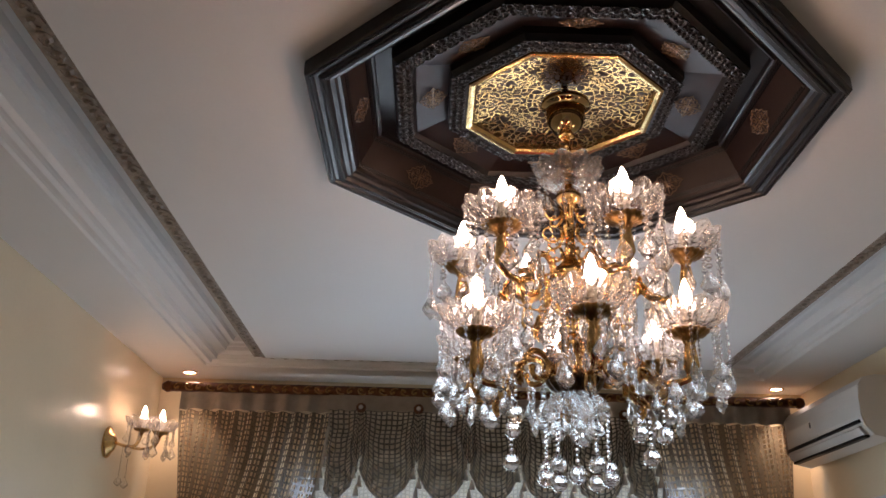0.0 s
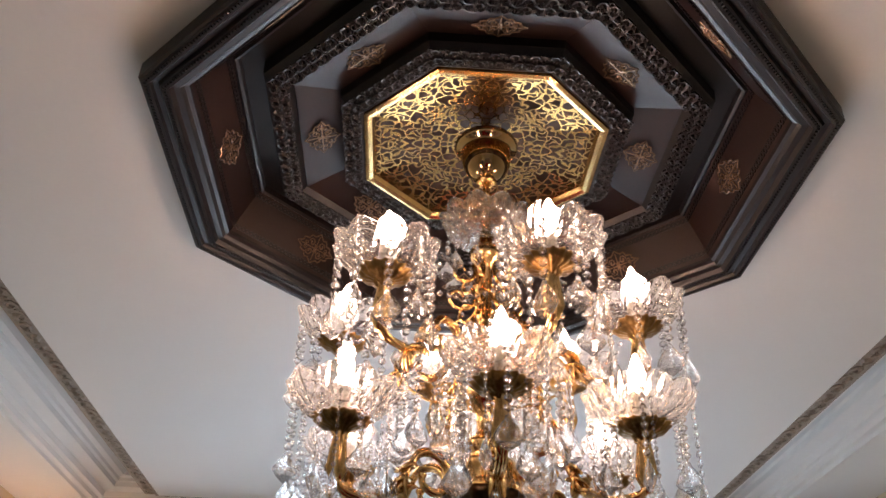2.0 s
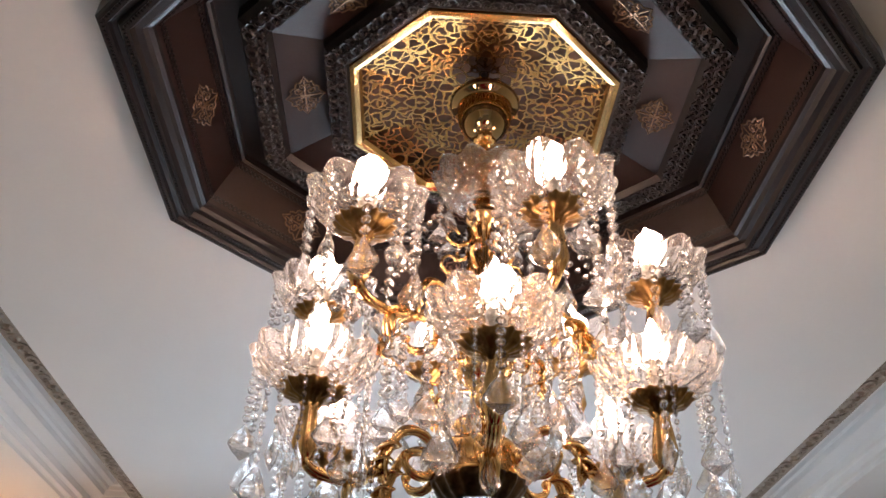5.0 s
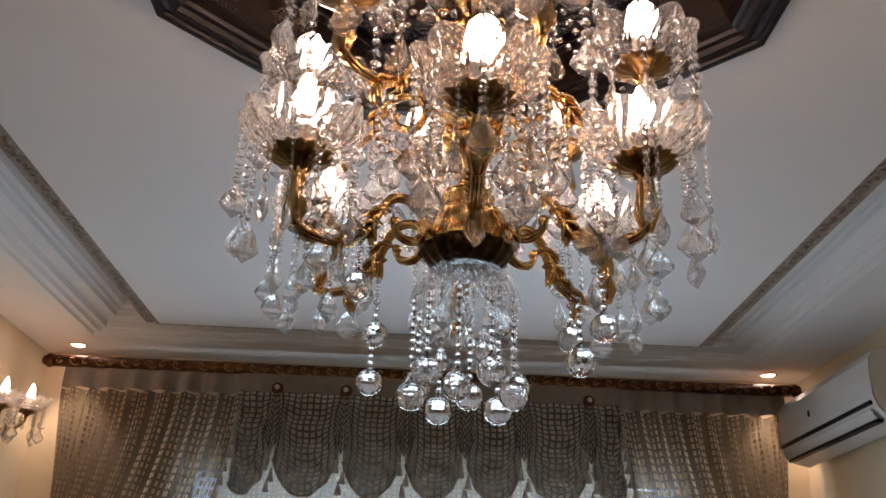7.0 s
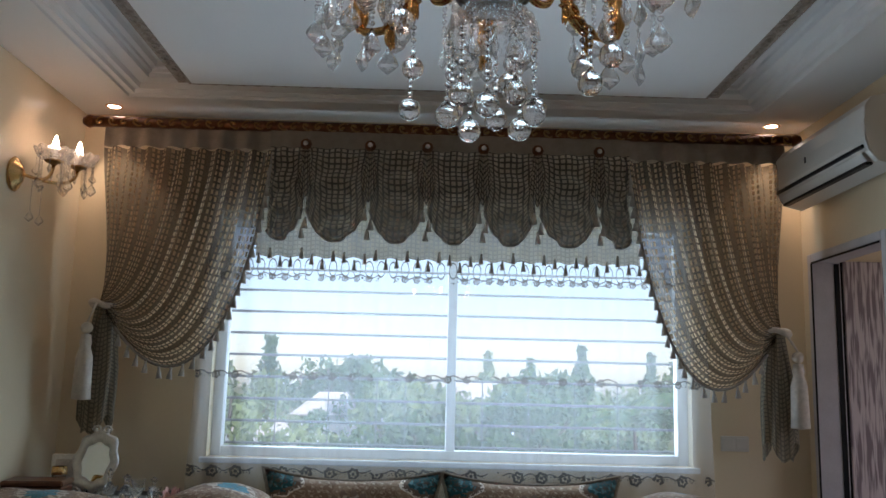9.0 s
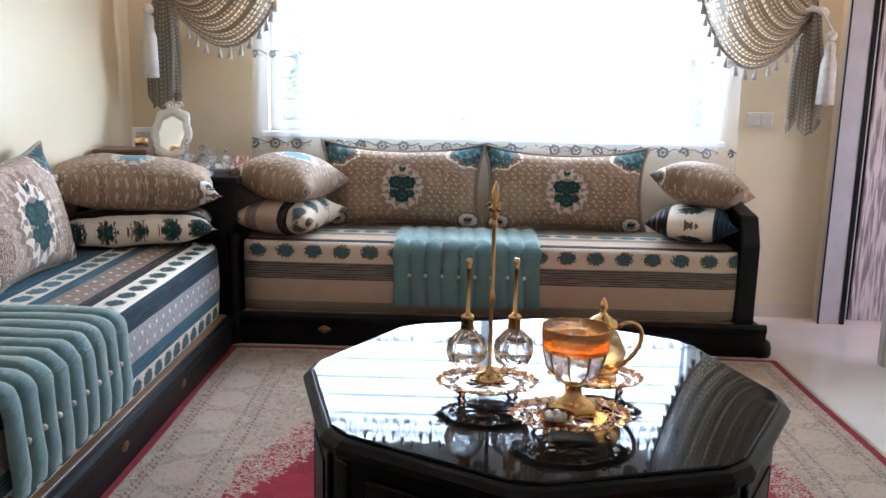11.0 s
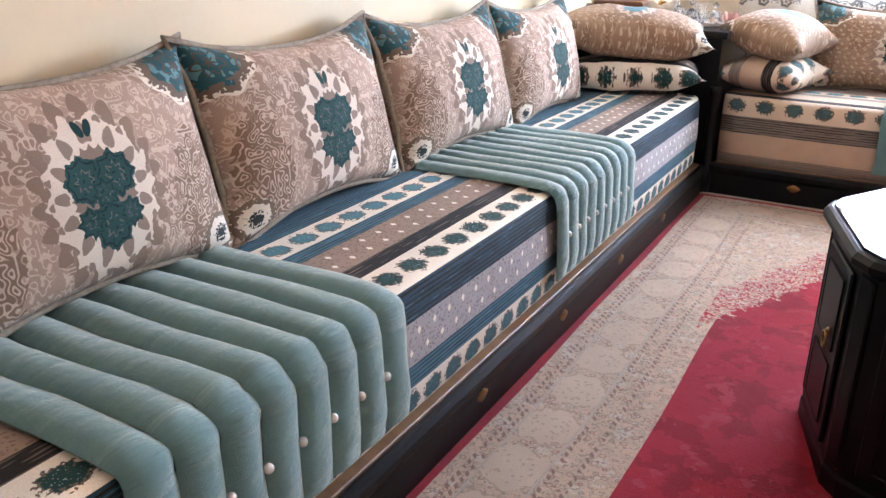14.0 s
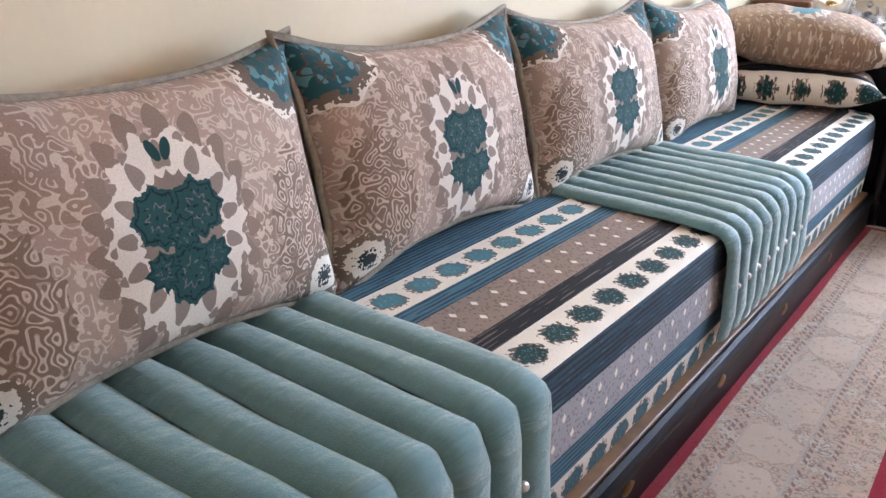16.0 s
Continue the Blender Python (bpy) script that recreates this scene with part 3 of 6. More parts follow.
        c.lay([0.4 * q for q in bloom] if bloom else (0.005, 0.026, 0.026), d.within(rad * 0.80, rad * 0.88) + d.lt(rad * 0.7) * c.cells(95).lt(0.25))
        c.lay((0.13, 0.13, 0.11), d.within(rad * 0.42, rad * 0.50) * c.noise(80, 1).gt(0.46))
    for sx in (-1, 1):
        x, y = u0 * sx - 0.013, v0 - 0.152
        c.lay(GREEN, ((x * x * 1.6 + y * y * 0.6 - x * y * 0.9)).root().lt(0.014))
        x, y = c.u * sx - 0.352, c.v - 0.205
        a = y.m('ARCTAN2', x)
        d = (x * x * 0.55 + y * y).root() + (a * 7).sine() * 0.006
        c.lay((0.78, 0.70, 0.60), d.lt(0.092) * c.v.gt(0.10))
        c.lay((0.16, 0.11, 0.08), (d + (c.noise(90, 1) - 0.5) * 0.05).lt(0.082))
        c.lay((0.020, 0.088, 0.100), (d + (c.noise(60, 1) - 0.5) * 0.05).lt(0.058))
        c.lay((0.11, 0.26, 0.29), d.lt(0.060) * c.noise(34, 1).gt(0.54))
        c.lay((0.10, 0.075, 0.06), d.within(0.026, 0.031) + d.lt(0.010))
        x, y = c.u * sx - 0.345, c.v + 0.200
        d = (x * x * 0.6 + y * y).root()
        c.lay((0.74, 0.66, 0.56), d.lt(0.052))
        c.lay((0.20, 0.14, 0.10), (d + (c.noise(100, 1) - 0.5) * 0.03).within(0.038, 0.052))
        c.lay((0.03, 0.04, 0.04), (d + (c.noise(130, 1) - 0.5) * 0.05).lt(0.018))
    return c.done(c.noise(26, 1) * 1.2, 0.35, 0.004)


def velvet(name, color):
    c = Cloth(name, 0.45, 1.0)
    c.b.inputs["Sheen Tint"].default_value = (0.95, 0.97, 0.86, 1)
    c.b.inputs["Sheen Roughness"].default_value = 0.35
    c.lay(color)
    c.lay([k * 0.78 for k in color], c.noise(7, 3, 0.6, (1, 2.5, 1)))
    return c.done(c.noise(30, 2) + c.noise(13, 2, 0.5, (0.8, 3.0, 1)) * 2.0, 0.5, 0.006)


STRIPED2 = stripe_fabric("striped_tan_upholstery", (0.20, 0.165, 0.135), (0.55, 0.37, 0.25), (0.27, 0.22, 0.18))
BROCADE3 = pillow_fabric("pale_brocade_with_blue_flowers", 1.5, True, (0.10, 0.28, 0.34))
BROCADE2 = pillow_fabric("tan_brocade_with_small_medallion", 1.38, True)
STRIPED, BROCADE, VELVET = stripe_fabric(), pillow_fabric(ms=1.12), velvet("teal_quilted_velvet", (0.150, 0.290, 0.292))
PEARL = shade("pearl_button", (0.80, 0.76, 0.72), 0.15, 0.2, vary=0.1)
WOOD = shade("bare_pine_ledge", (0.19, 0.10, 0.045), 0.5, vary=0.3, scale=12, fine=60, bump=0.1)


def sheet(bm, nu, nv, fn, close=False):
    """A skin over a nu by nv grid; fn(i / nu, j / nv) gives a place and its flat coordinates."""
    lay = bm.loops.layers.uv.get("uv") or bm.loops.layers.uv.new("uv")
    vs, uvs = [], []
    for i in range(nu + 1):
        rv, ru = [], []
        for j in range(nv + 1):
            p, w = fn(i / nu, j / nv)
            rv.append(bm.verts.new(p))
            ru.append(w)
        vs.append(rv)
        uvs.append(ru)
    for i in range(nu):
        for j in range(nv):
            f = bm.faces.new((vs[i][j], vs[i + 1][j], vs[i + 1][j + 1], vs[i][j + 1]))
            for lp, w in zip(f.loops, (uvs[i][j], uvs[i + 1][j], uvs[i + 1][j + 1], uvs[i][j + 1])):
                lp[lay].uv = w
    return vs

# ---- chandelier ----
def crystal(name, tint=(1, 1, 1), clear=0.45, rough=0.02, milky=0.07):
    """Cut lead crystal: refracting, partly clear, with a little inner haze."""
    m = bpy.data.materials.new(name)
    m.use_nodes = True
    nt = m.node_tree
    nt.nodes.remove(nt.nodes["Principled BSDF"])
    g, t, d = nt.nodes.new("ShaderNodeBsdfGlass"), nt.nodes.new("ShaderNodeBsdfTransparent"), nt.nodes.new("ShaderNodeBsdfTranslucent")
    g.inputs["Color"].default_value, g.inputs["Roughness"].default_value, g.inputs["IOR"].default_value = (*tint, 1), rough, 1.52
    d.inputs["Color"].default_value = (0.95, 0.93, 0.90, 1)
    tc, n = nt.nodes.new("ShaderNodeTexCoord"), nt.nodes.new("ShaderNodeTexVoronoi")
    n.inputs["Scale"].default_value = 70.0
    nt.links.new(tc.outputs["Object"], n.inputs["Vector"])
    bp = nt.nodes.new("ShaderNodeBump")
    bp.inputs["Strength"].default_value, bp.inputs["Distance"].default_value = 0.5, 0.003
    nt.links.new(n.outputs["Distance"], bp.inputs["Height"])
    nt.links.new(bp.outputs[0], g.inputs["Normal"])
    m1, m2 = nt.nodes.new("ShaderNodeMixShader"), nt.nodes.new("ShaderNodeMixShader")
    m1.inputs[0].default_value, m2.inputs[0].default_value = clear, milky
    nt.links.new(g.outputs[0], m1.inputs[1])
    nt.links.new(t.outputs[0], m1.inputs[2])
    nt.links.new(m1.outputs[0], m2.inputs[1])
    nt.links.new(d.outputs[0], m2.inputs[2])
    nt.links.new(m2.outputs[0], nt.nodes["Material Output"].inputs["Surface"])
    return m


CRYSTAL = crystal("cut_crystal", clear=0.42, milky=0.035)
BALLG = crystal("cut_crystal_ball", clear=0.10, milky=0.0)
BOWL = crystal("cut_crystal_bowl", clear=0.34, milky=0.07)
THIN = crystal("thin_clear_crystal", clear=0.68, milky=0.02)
BULB = glow("lit_candle_bulb", (1.0, 0.74, 0.50), 38.0)
CANDLE = shade("ivory_candle_sleeve", (0.85, 0.80, 0.70), 0.5)
CX, CY = 0.650, 2.150


def shared(name, bm, mat, smooth=False):
    me = bpy.data.meshes.new(name)
    bmesh.ops.recalc_face_normals(bm, faces=bm.faces)
    for f in bm.faces:
        f.smooth = smooth
    bm.to_mesh(me)
    bm.free()
    me.materials.append(mat)
    return me


def bead(bm, p, r, flat=0.75):
    lathe(bm, [(0, r), (r * 0.75, r * 0.55), (r, 0), (r * 0.75, -r * 0.55), (0, -r)], 6, Matrix.Translation(p) @ Matrix.Diagonal((1, flat, 1, 1)))


def drop(bm, p, size):
    """A flat, leaf-shaped cut pendant hanging from p."""
    prof = [(0.0, 0.0), (0.07, -0.06), (0.10, -0.16), (0.24, -0.34), (0.37, -0.56), (0.40, -0.68), (0.27, -0.84), (0.15, -0.92), (0.0, -1.04)]
    lathe(bm, [(r * size, z * size) for r, z in prof], 8, Matrix.Translation(p) @ Matrix.Diagonal((1, 0.45, 1, 1)))


def string_mesh(name, beads, r, pendant, small=False):
    bm = bmesh.new()
    z = 0.0
    for i in range(beads):
        bead(bm, (0, 0, z - r), r * (1 if i % 2 == 0 or not small else 0.7))
        z -= 2.1 * r
    tube(bm, [(0, 0, 0.004), (0, 0, z - 0.004)], 0.0006, 3)
    drop(bm, (0, 0, z), pendant)
    return shared(name, bm, CRYSTAL)


STRING_A = string_mesh("bead_string", 6, 0.0086, 0.064)
STRING_B = string_mesh("bead_string", 8, 0.0070, 0.054)
STRING_C = string_mesh("bead_string", 13, 0.0052, 0.054, True)
STRING_D = string_mesh("bead_string", 4, 0.0060, 0.050)

bm = bmesh.new()
lathe(bm, [(0.0, 0.034), (0.010, 0.036), (0.0130, 0.048), (0.0142, 0.060), (0.0125, 0.074), (0.0075, 0.090), (0.003, 0.101), (0, 0.104)], 16)
BULB_ME = shared("bulb", bm, BULB, True)
bm = bmesh.new()
lathe(bm, [(0.0, 0.002), (0.013, 0.002), (0.013, 0.054), (0.0, 0.054)], 10)
CANDLE_ME = shared("candle", bm, CANDLE)
bm = bmesh.new()
lathe(bm, [(0.0, -0.022), (0.010, -0.022), (0.015, -0.014), (0.030, -0.010), (0.041, 0.000), (0.039, 0.002), (0.012, -0.002), (0, -0.002)], 48, wave=16, amp=0.11)
CUP_ME = shared("cup", bm, BRASS_DARK, True)


def bowl_mesh(name, r, mat, tall=1.0):
    """A scalloped cut-crystal dish."""
    bm = bmesh.new()
    n = 60
    prof = [(0.25, 0.000, 0), (0.45, -0.002, 0.015), (0.66, 0.004, 0.03), (0.85, 0.013, 0.040), (1.00, 0.028, 0.045), (1.10, 0.044, 0.05), (1.07, 0.047, 0.05), (0.95, 0.032, 0.045), (0.77, 0.019, 0.045), (0.62, 0.010, 0.03), (0.43, 0.005, 0.01), (0.25, 0.008, 0)]
    loops = []
    for row, (rr, z, w) in enumerate(prof):
        loop = []
        for k in range(n):
            a = 2 * math.pi * k / n
            q = math.cos(10 * a) + (0.30 if 0 < row < 5 else 0.0) * (-1) ** (k + row)
            loop.append((r * rr * (1 + w * q) * math.cos(a), r * rr * (1 + w * q) * math.sin(a), tall * (z + 0.20 * w * abs(math.cos(5 * a)) * max(0.0, z / 0.040))))
        loops.append(loop)
    loft(bm, loops + [loops[0]])
    bmesh.ops.remove_doubles(bm, verts=bm.verts, dist=1e-6)
    return shared(name, bm, mat)


DISH_ME = bowl_mesh("bobeche", 0.085, BOWL, 0.98)


def arm_mesh(name):
    """A fluted arm in the local x-z plane, measured from its cup: a C-scroll at the hub, then an acanthus-clad sweep out to the stem."""
    bm = bmesh.new()
    c, r = Vector((0.114, 0, -0.056)), 0.037
    curl = []
    for i in range(30):
        t = i / 29
        a = radians(-20 - 292 * t)
        q = r * min(1.0, 0.42 + 1.5 * t)
        curl.append(c + Vector((q * math.cos(a), 0, q * math.sin(a))))
    sweep = bez(curl[-1], curl[-1] + Vector((0.022, 0, -0.022)), (0.168, 0, -0.122), (0.222, 0, -0.118), 10)[1:] + bez((0.222, 0, -0.118), (0.250, 0, -0.117), (0.278, 0, -0.122), (0.285, 0, -0.098), 6)[1:]
    pts = curl + sweep
    n = len(pts)
    rads = [0.0045 + 0.0035 * min(1.0, i / 14) for i in range(n)]
    for dy, dz in ((0.0, 0.0035), (0.0048, -0.001), (-0.0048, -0.001), (0.0, -0.004)):
        tube(bm, [p + Vector((0, dy, dz)) for p in pts], [0.62 * v for v in rads], 6)
    bmesh.ops.create_uvsphere(bm, u_segments=8, v_segments=6, radius=0.0085, matrix=Matrix.Translation(curl[0]))
    # socket at the hub, with two rings
    tube(bm, [(0.050, 0, -0.056), (0.080, 0, -0.056)], 0.009, 10)
    for x in (0.066, 0.076):
        tube(bm, [(x, 0.011 * math.cos(k * 0.785), -0.056 + 0.011 * math.sin(k * 0.785)) for k in range(8)], 0.003, 5, True)
    # acanthus leaves that clasp the sweep, and a bundle hanging where they end
    for j, p in enumerate(sweep[2:9:2]):
        for k in (-2, -1, 0, 1, 2):
            tube(bm, bez(p + Vector((-0.018, 0.002 * k, 0.008)), p + Vector((0.0, 0.006 * k, 0.012)), p + Vector((0.012, 0.007 * k, 0.004)), p + Vector((0.020, 0.004 * k, -0.010 + 0.002 * abs(k))), 5), [0.0025, 0.004, 0.0045, 0.004, 0.003, 0.001], 5)
    for p, l in ((sweep[2], 0.055), (sweep[8], 0.045)):
        for k in (-1, 0, 1):
            tube(bm, bez(p + Vector((0, 0, 0.004)), p + Vector((0.012, 0.006 * k, 0)), p + Vector((0.010 + 0.003 * k, 0.012 * k, -0.6 * l)), p + Vector((0.004, 0.008 * k, -l + 0.006 * abs(k))), 6), [0.003, 0.005, 0.006, 0.006, 0.005, 0.004, 0.001], 5)
    return shared(name, bm, GOLD, True)


def stem_mesh(length):
    bm = bmesh.new()
    lathe(bm, [(0.0, -length), (0.006, -length), (0.016, -length * 0.75), (0.013, -length * 0.5), (0.0095, -0.03), (0.014, -0.024), (0.008, -0.02), (0.0, -0.02)], 24, wave=6, amp=0.22)
    return shared("stem", bm, GOLD, True)


chandelier = base("chandelier", pose(CX, CY, 0), "large lit gold and crystal chandelier with two tiers of candle arms", "chandelier")
# heights: upper cups, lower cups
ARM_ME, STEM_ME = arm_mesh("arm"), stem_mesh(0.112)
TIERS = [
    dict(n=6, a0=17.0, R=0.285, z=2.417, strings=[(STRING_A, 10)]),
    dict(n=6, a0=-0.5, R=0.285, z=2.188, strings=[(STRING_B, 8), (STRING_C, 7)]),
]
for ti, T in enumerate(TIERS):
    for k in range(T["n"]):
        ang = radians(T["a0"] + 360 / T["n"] * k) - math.pi / 2
        low = -0.012 if (ti == 1 and k == 5) else 0.0
        arm = again("arm", ARM_ME, Matrix.Translation((0, 0, T["z"] + low)) @ Matrix.Rotation(ang, 4, 'Z'), chandelier)
        R = T["R"]
        again("stem", STEM_ME, pose(R, 0, 0), arm)
        again("cup", CUP_ME, pose(R, 0, 0) @ Matrix.Diagonal((1.12, 1.12, 1.25, 1)), arm, "dark fluted brass cup")
        again("bobeche", DISH_ME, pose(R, 0, 0.003, 0, 0, 17 * k), arm, "scalloped cut crystal dish")
        again("candle", CANDLE_ME, pose(R, 0, 0.010), arm)
        again("bulb", BULB_ME, pose(R, 0, 0.028), arm, "glowing flame-shaped bulb")
        q = 0
        for me, cnt in T["strings"]:
            for j in range(cnt):
                a = 2 * math.pi * (j + 0.5 * q) / cnt + 0.3 * k
                rr = (0.085 if q == 0 else 0.068)
                again("bead_string", me, Matrix.Translation((R + rr * math.cos(a), rr * math.sin(a), 0.036 - 0.010 * q)) @ Matrix.Rotation(a + 1.57 + 0.3 * j, 4, 'Z') @ Matrix.Diagonal((1, 1, 1 + 0.10 * math.sin(3 * j + k), 1)), arm)
            q += 1

POLISHED = shade("mirror_polished_brass", (0.42, 0.29, 0.14), 0.07, 1.0, vary=0.1, scale=20, fine=100, bump=0.0)
bm = bmesh.new()
lathe(bm, [(0.0, 2.985), (0.009, 2.985), (0.009, 2.905), (0.045, 2.902), (0.066, 2.890), (0.070, 2.880), (0.066, 2.873), (0.055, 2.871), (0.052, 2.862), (0.054, 2.850), (0.052, 2.832), (0.044, 2.814), (0.030, 2.799), (0.014, 2.790), (0, 2.788)], 36)
part("canopy", bm, POLISHED, chandelier, "polished brass ceiling canopy", True)
bm = bmesh.new()
for i in range(6):
    a = i * math.pi / 3
    bmesh.ops.create_uvsphere(bm, u_segments=8, v_segments=5, radius=0.009, matrix=Matrix.Translation((0.014 * math.cos(a), 0.014 * math.sin(a), 2.786)))
lathe(bm, [(0.006, 2.79), (0.010, 2.780), (0.006, 2.77), (0.009, 2.765), (0.0055, 2.757), (0.007, 2.75), (0.0, 2.745)], 8)
part("canopy_rosette", bm, GOLD, chandelier, smooth=True)
bm = bmesh.new()
for i in range(3):
    c = Vector((0, 0, 2.742 - i * 0.026))
    tube(bm, [c + Matrix.Rotation(i * 1.57, 4, 'Z') @ Vector((0.010 * math.cos(t * math.pi / 6), 0, 0.018 * math.sin(t * math.pi / 6))) for t in range(12)], 0.0028, 6, True)
part("chain", bm, GOLD, chandelier, smooth=True)
again("top_dish", bowl_mesh("top_dish", 0.088, BOWL), pose(0, 0, 2.628) @ Matrix.Diagonal((0.98, 0.98, 1.15, 1)), chandelier, "scalloped crystal dish")
bm = bmesh.new()
lathe(bm, [(0.0, 2.672), (0.012, 2.668), (0.014, 2.62), (0.028, 2.612), (0.034, 2.600), (0.030, 2.585), (0.016, 2.572), (0.012, 2.56), (0.012, 2.46), (0.016, 2.45), (0.013, 2.43), (0.022, 2.41), (0.036, 2.398), (0.052, 2.386), (0.056, 2.374), (0.052, 2.350), (0.034, 2.342), (0.016, 2.335),
           (0.013, 2.325), (0.028, 2.31), (0.048, 2.295), (0.052, 2.285), (0.034, 2.27), (0.018, 2.255), (0.014, 2.22), (0.024, 2.207), (0.040, 2.197), (0.044, 2.187), (0.028, 2.177), (0.030, 2.168), (0.056, 2.160), (0.063, 2.150), (0.058, 2.141),
           (0.060, 2.116), (0.067, 2.108), (0.066, 2.103), (0.0, 2.102)], 24)
part("column", bm, GOLD, chandelier, "turned gold centre column", True)
bm = bmesh.new()
lathe(bm, [(0.0, 2.104), (0.050, 2.106), (0.070, 2.101), (0.068, 2.092), (0.056, 2.076), (0.044, 2.066), (0.0, 2.064)], 64, wave=16, amp=0.05)
part("hub", bm, shade("blackened_brass", (0.10, 0.06, 0.03), 0.35, 0.9, vary=0.4, scale=60), chandelier, "dark brass leaf-cut hub", True)
bm = bmesh.new()
lathe(bm, [(0.036, 2.070), (0.054, 2.064), (0.071, 2.049), (0.080, 2.028), (0.083, 2.010), (0.079, 2.010), (0.075, 2.027), (0.067, 2.045), (0.051, 2.059), (0.036, 2.064), (0.036, 2.070)], 32, wave=16, amp=0.025)
part("lower_dish", bm, THIN, chandelier, "inverted cut crystal dish")
# scrolls round the column below the top dish
for zc, s in ((2.55, 0.030), (2.49, 0.036), (2.43, 0.028)):
    bm = bmesh.new()
    sp = [Vector((0.022 + s * 0.9 + s * (1 - 0.8 * i / 12) * math.cos(0.55 * i + 2.4), 0, zc + s * (1 - 0.8 * i / 12) * math.sin(0.55 * i + 2.4))) for i in range(13)]
    tube(bm, sp, [0.0048 * (1 - 0.04 * i) for i in range(13)], 6)
    me = shared("scroll", bm, GOLD, True)
    for k in range(6):
        again("scroll", me, Matrix.Rotation(k * math.pi / 3 + 0.2, 4, 'Z'), chandelier)
bm = bmesh.new()
tube(bm, [(0.155 * math.cos(2 * math.pi * i / 32), 0.155 * math.sin(2 * math.pi * i / 32), 2.325) for i in range(32)], 0.003, 6, True)
part("bead_ring", bm, GOLD, chandelier, "slim gold hanging ring", True)
for k in range(20):
    a = 2 * math.pi * k / 20
    again("bead_string", STRING_B if k % 2 else STRING_A, Matrix.Translation((0.155 * math.cos(a), 0.155 * math.sin(a), 2.322)) @ Matrix.Rotation(a, 4, 'Z'), chandelier)
# garlands of beads between top dish and upper arms, and curtain of strings inside
for k in range(10):
    a = 2 * math.pi * k / 10
    again("bead_string", STRING_D, Matrix.Translation((0.078 * math.cos(a), 0.078 * math.sin(a), 2.628)) @ Matrix.Rotation(a, 4, 'Z'), chandelier)
for k in range(12):
    a = 2 * math.pi * k / 12
    again("bead_string", STRING_A if k % 2 else STRING_C, Matrix.Translation((0.062 * math.cos(a), 0.062 * math.sin(a), 2.29)) @ Matrix.Rotation(a, 4, 'Z'), chandelier)
bm = bmesh.new()
for k in range(6):
    a0, a1 = radians(17 + 60 * k - 90), radians(77 + 60 * k - 90)
    p, q = Vector((0.275 * math.cos(a0), 0.275 * math.sin(a0), 2.45)), Vector((0.275 * math.cos(a1), 0.275 * math.sin(a1), 2.45))
    for i in range(1, 18):
        t = i / 18
        c = p.lerp(q, t)
        c.z -= 0.085 * 4 * t * (1 - t)
        bead(bm, c, 0.0055, 1)
    c = Vector((0.08 * math.cos(a0), 0.08 * math.sin(a0), 2.64))
    for i in range(1, 16):
        t = i / 16
        d = c.lerp(p, t)
        d.z -= 0.09 * 4 * t * (1 - t)
        bead(bm, d, 0.0055, 1)
tagged(part("bead_garland", bm, CRYSTAL, chandelier, "swags of crystal beads"), kind="stuff")


def ball_string(length, r):
    bm = bmesh.new()
    z, i = 0.0, 0
    while z > -length:
        bead(bm, (0, 0, z - 0.006), 0.006 if i % 2 else 0.0045)
        z -= 0.0125
        i += 1
    tube(bm, [(0, 0, 0.004), (0, 0, z - 0.01)], 0.0007, 3)
    s = bmesh.ops.create_uvsphere(bm, u_segments=14, v_segments=9, radius=r, matrix=Matrix.Translation((0, 0, z - r - 0.003)))
    lathe(bm, [(0.0, 0.012), (0.005, 0.008), (0.007, 0)], 6, Matrix.Translation((0, 0, z - 0.008)))
    return shared("ball_string", bm, BALLG)


BALLS = [ball_string(0.066, 0.0215), ball_string(0.098, 0.0215), ball_string(0.120, 0.0215)]
for k in range(10):
    a = 2 * math.pi * k / 10 + 0.15
    again("ball_string", BALLS[1 + k % 2], pose(0.077 * math.cos(a), 0.077 * math.sin(a), 2.014), chandelier, "bead string with a cut crystal ball")
for a, r, z in ((138, 0.195, 2.02), (138, 0.190, 2.10), (334, 0.175, 2.005), (342, 0.205, 2.06), (215, 0.19, 2.09), (75, 0.17, 2.09), (25, 0.19, 2.09)):
    again("ball_string", BALLS[0], pose(r * math.cos(radians(a)), r * math.sin(radians(a)), z), chandelier, "bead string with a cut crystal ball")
for k in range(8):
    a = 2 * math.pi * k / 8
    again("bead_string", STRING_D, Matrix.Translation((0.050 * math.cos(a), 0.050 * math.sin(a), 2.058)) @ Matrix.Rotation(a, 4, 'Z'), chandelier)

# ---- window, grille and the view ----
GLASS = bpy.data.materials.new("clear_window_glass")
GLASS.use_nodes = True
gn = GLASS.node_tree
gn.nodes.remove(gn.nodes["Principled BSDF"])
gt, gg, gm = gn.nodes.new("ShaderNodeBsdfTransparent"), gn.nodes.new("ShaderNodeBsdfGlossy"), gn.nodes.new("ShaderNodeMixShader")
gf = gn.nodes.new("ShaderNodeFresnel")
gt.inputs[0].default_value = (0.96, 0.98, 0.97, 1)
gg.inputs["Roughness"].default_value = 0.02
gn.links.new(gf.outputs[0], gm.inputs[0])
gn.links.new(gt.outputs[0], gm.inputs[1])
gn.links.new(gg.outputs[0], gm.inputs[2])
gn.links.new(gm.outputs[0], gn.nodes["Material Output"].inputs["Surface"])

window = base("window_1", pose(0, 0, 0), "wide white sliding window with an iron grille outside", "window", kind="structure")


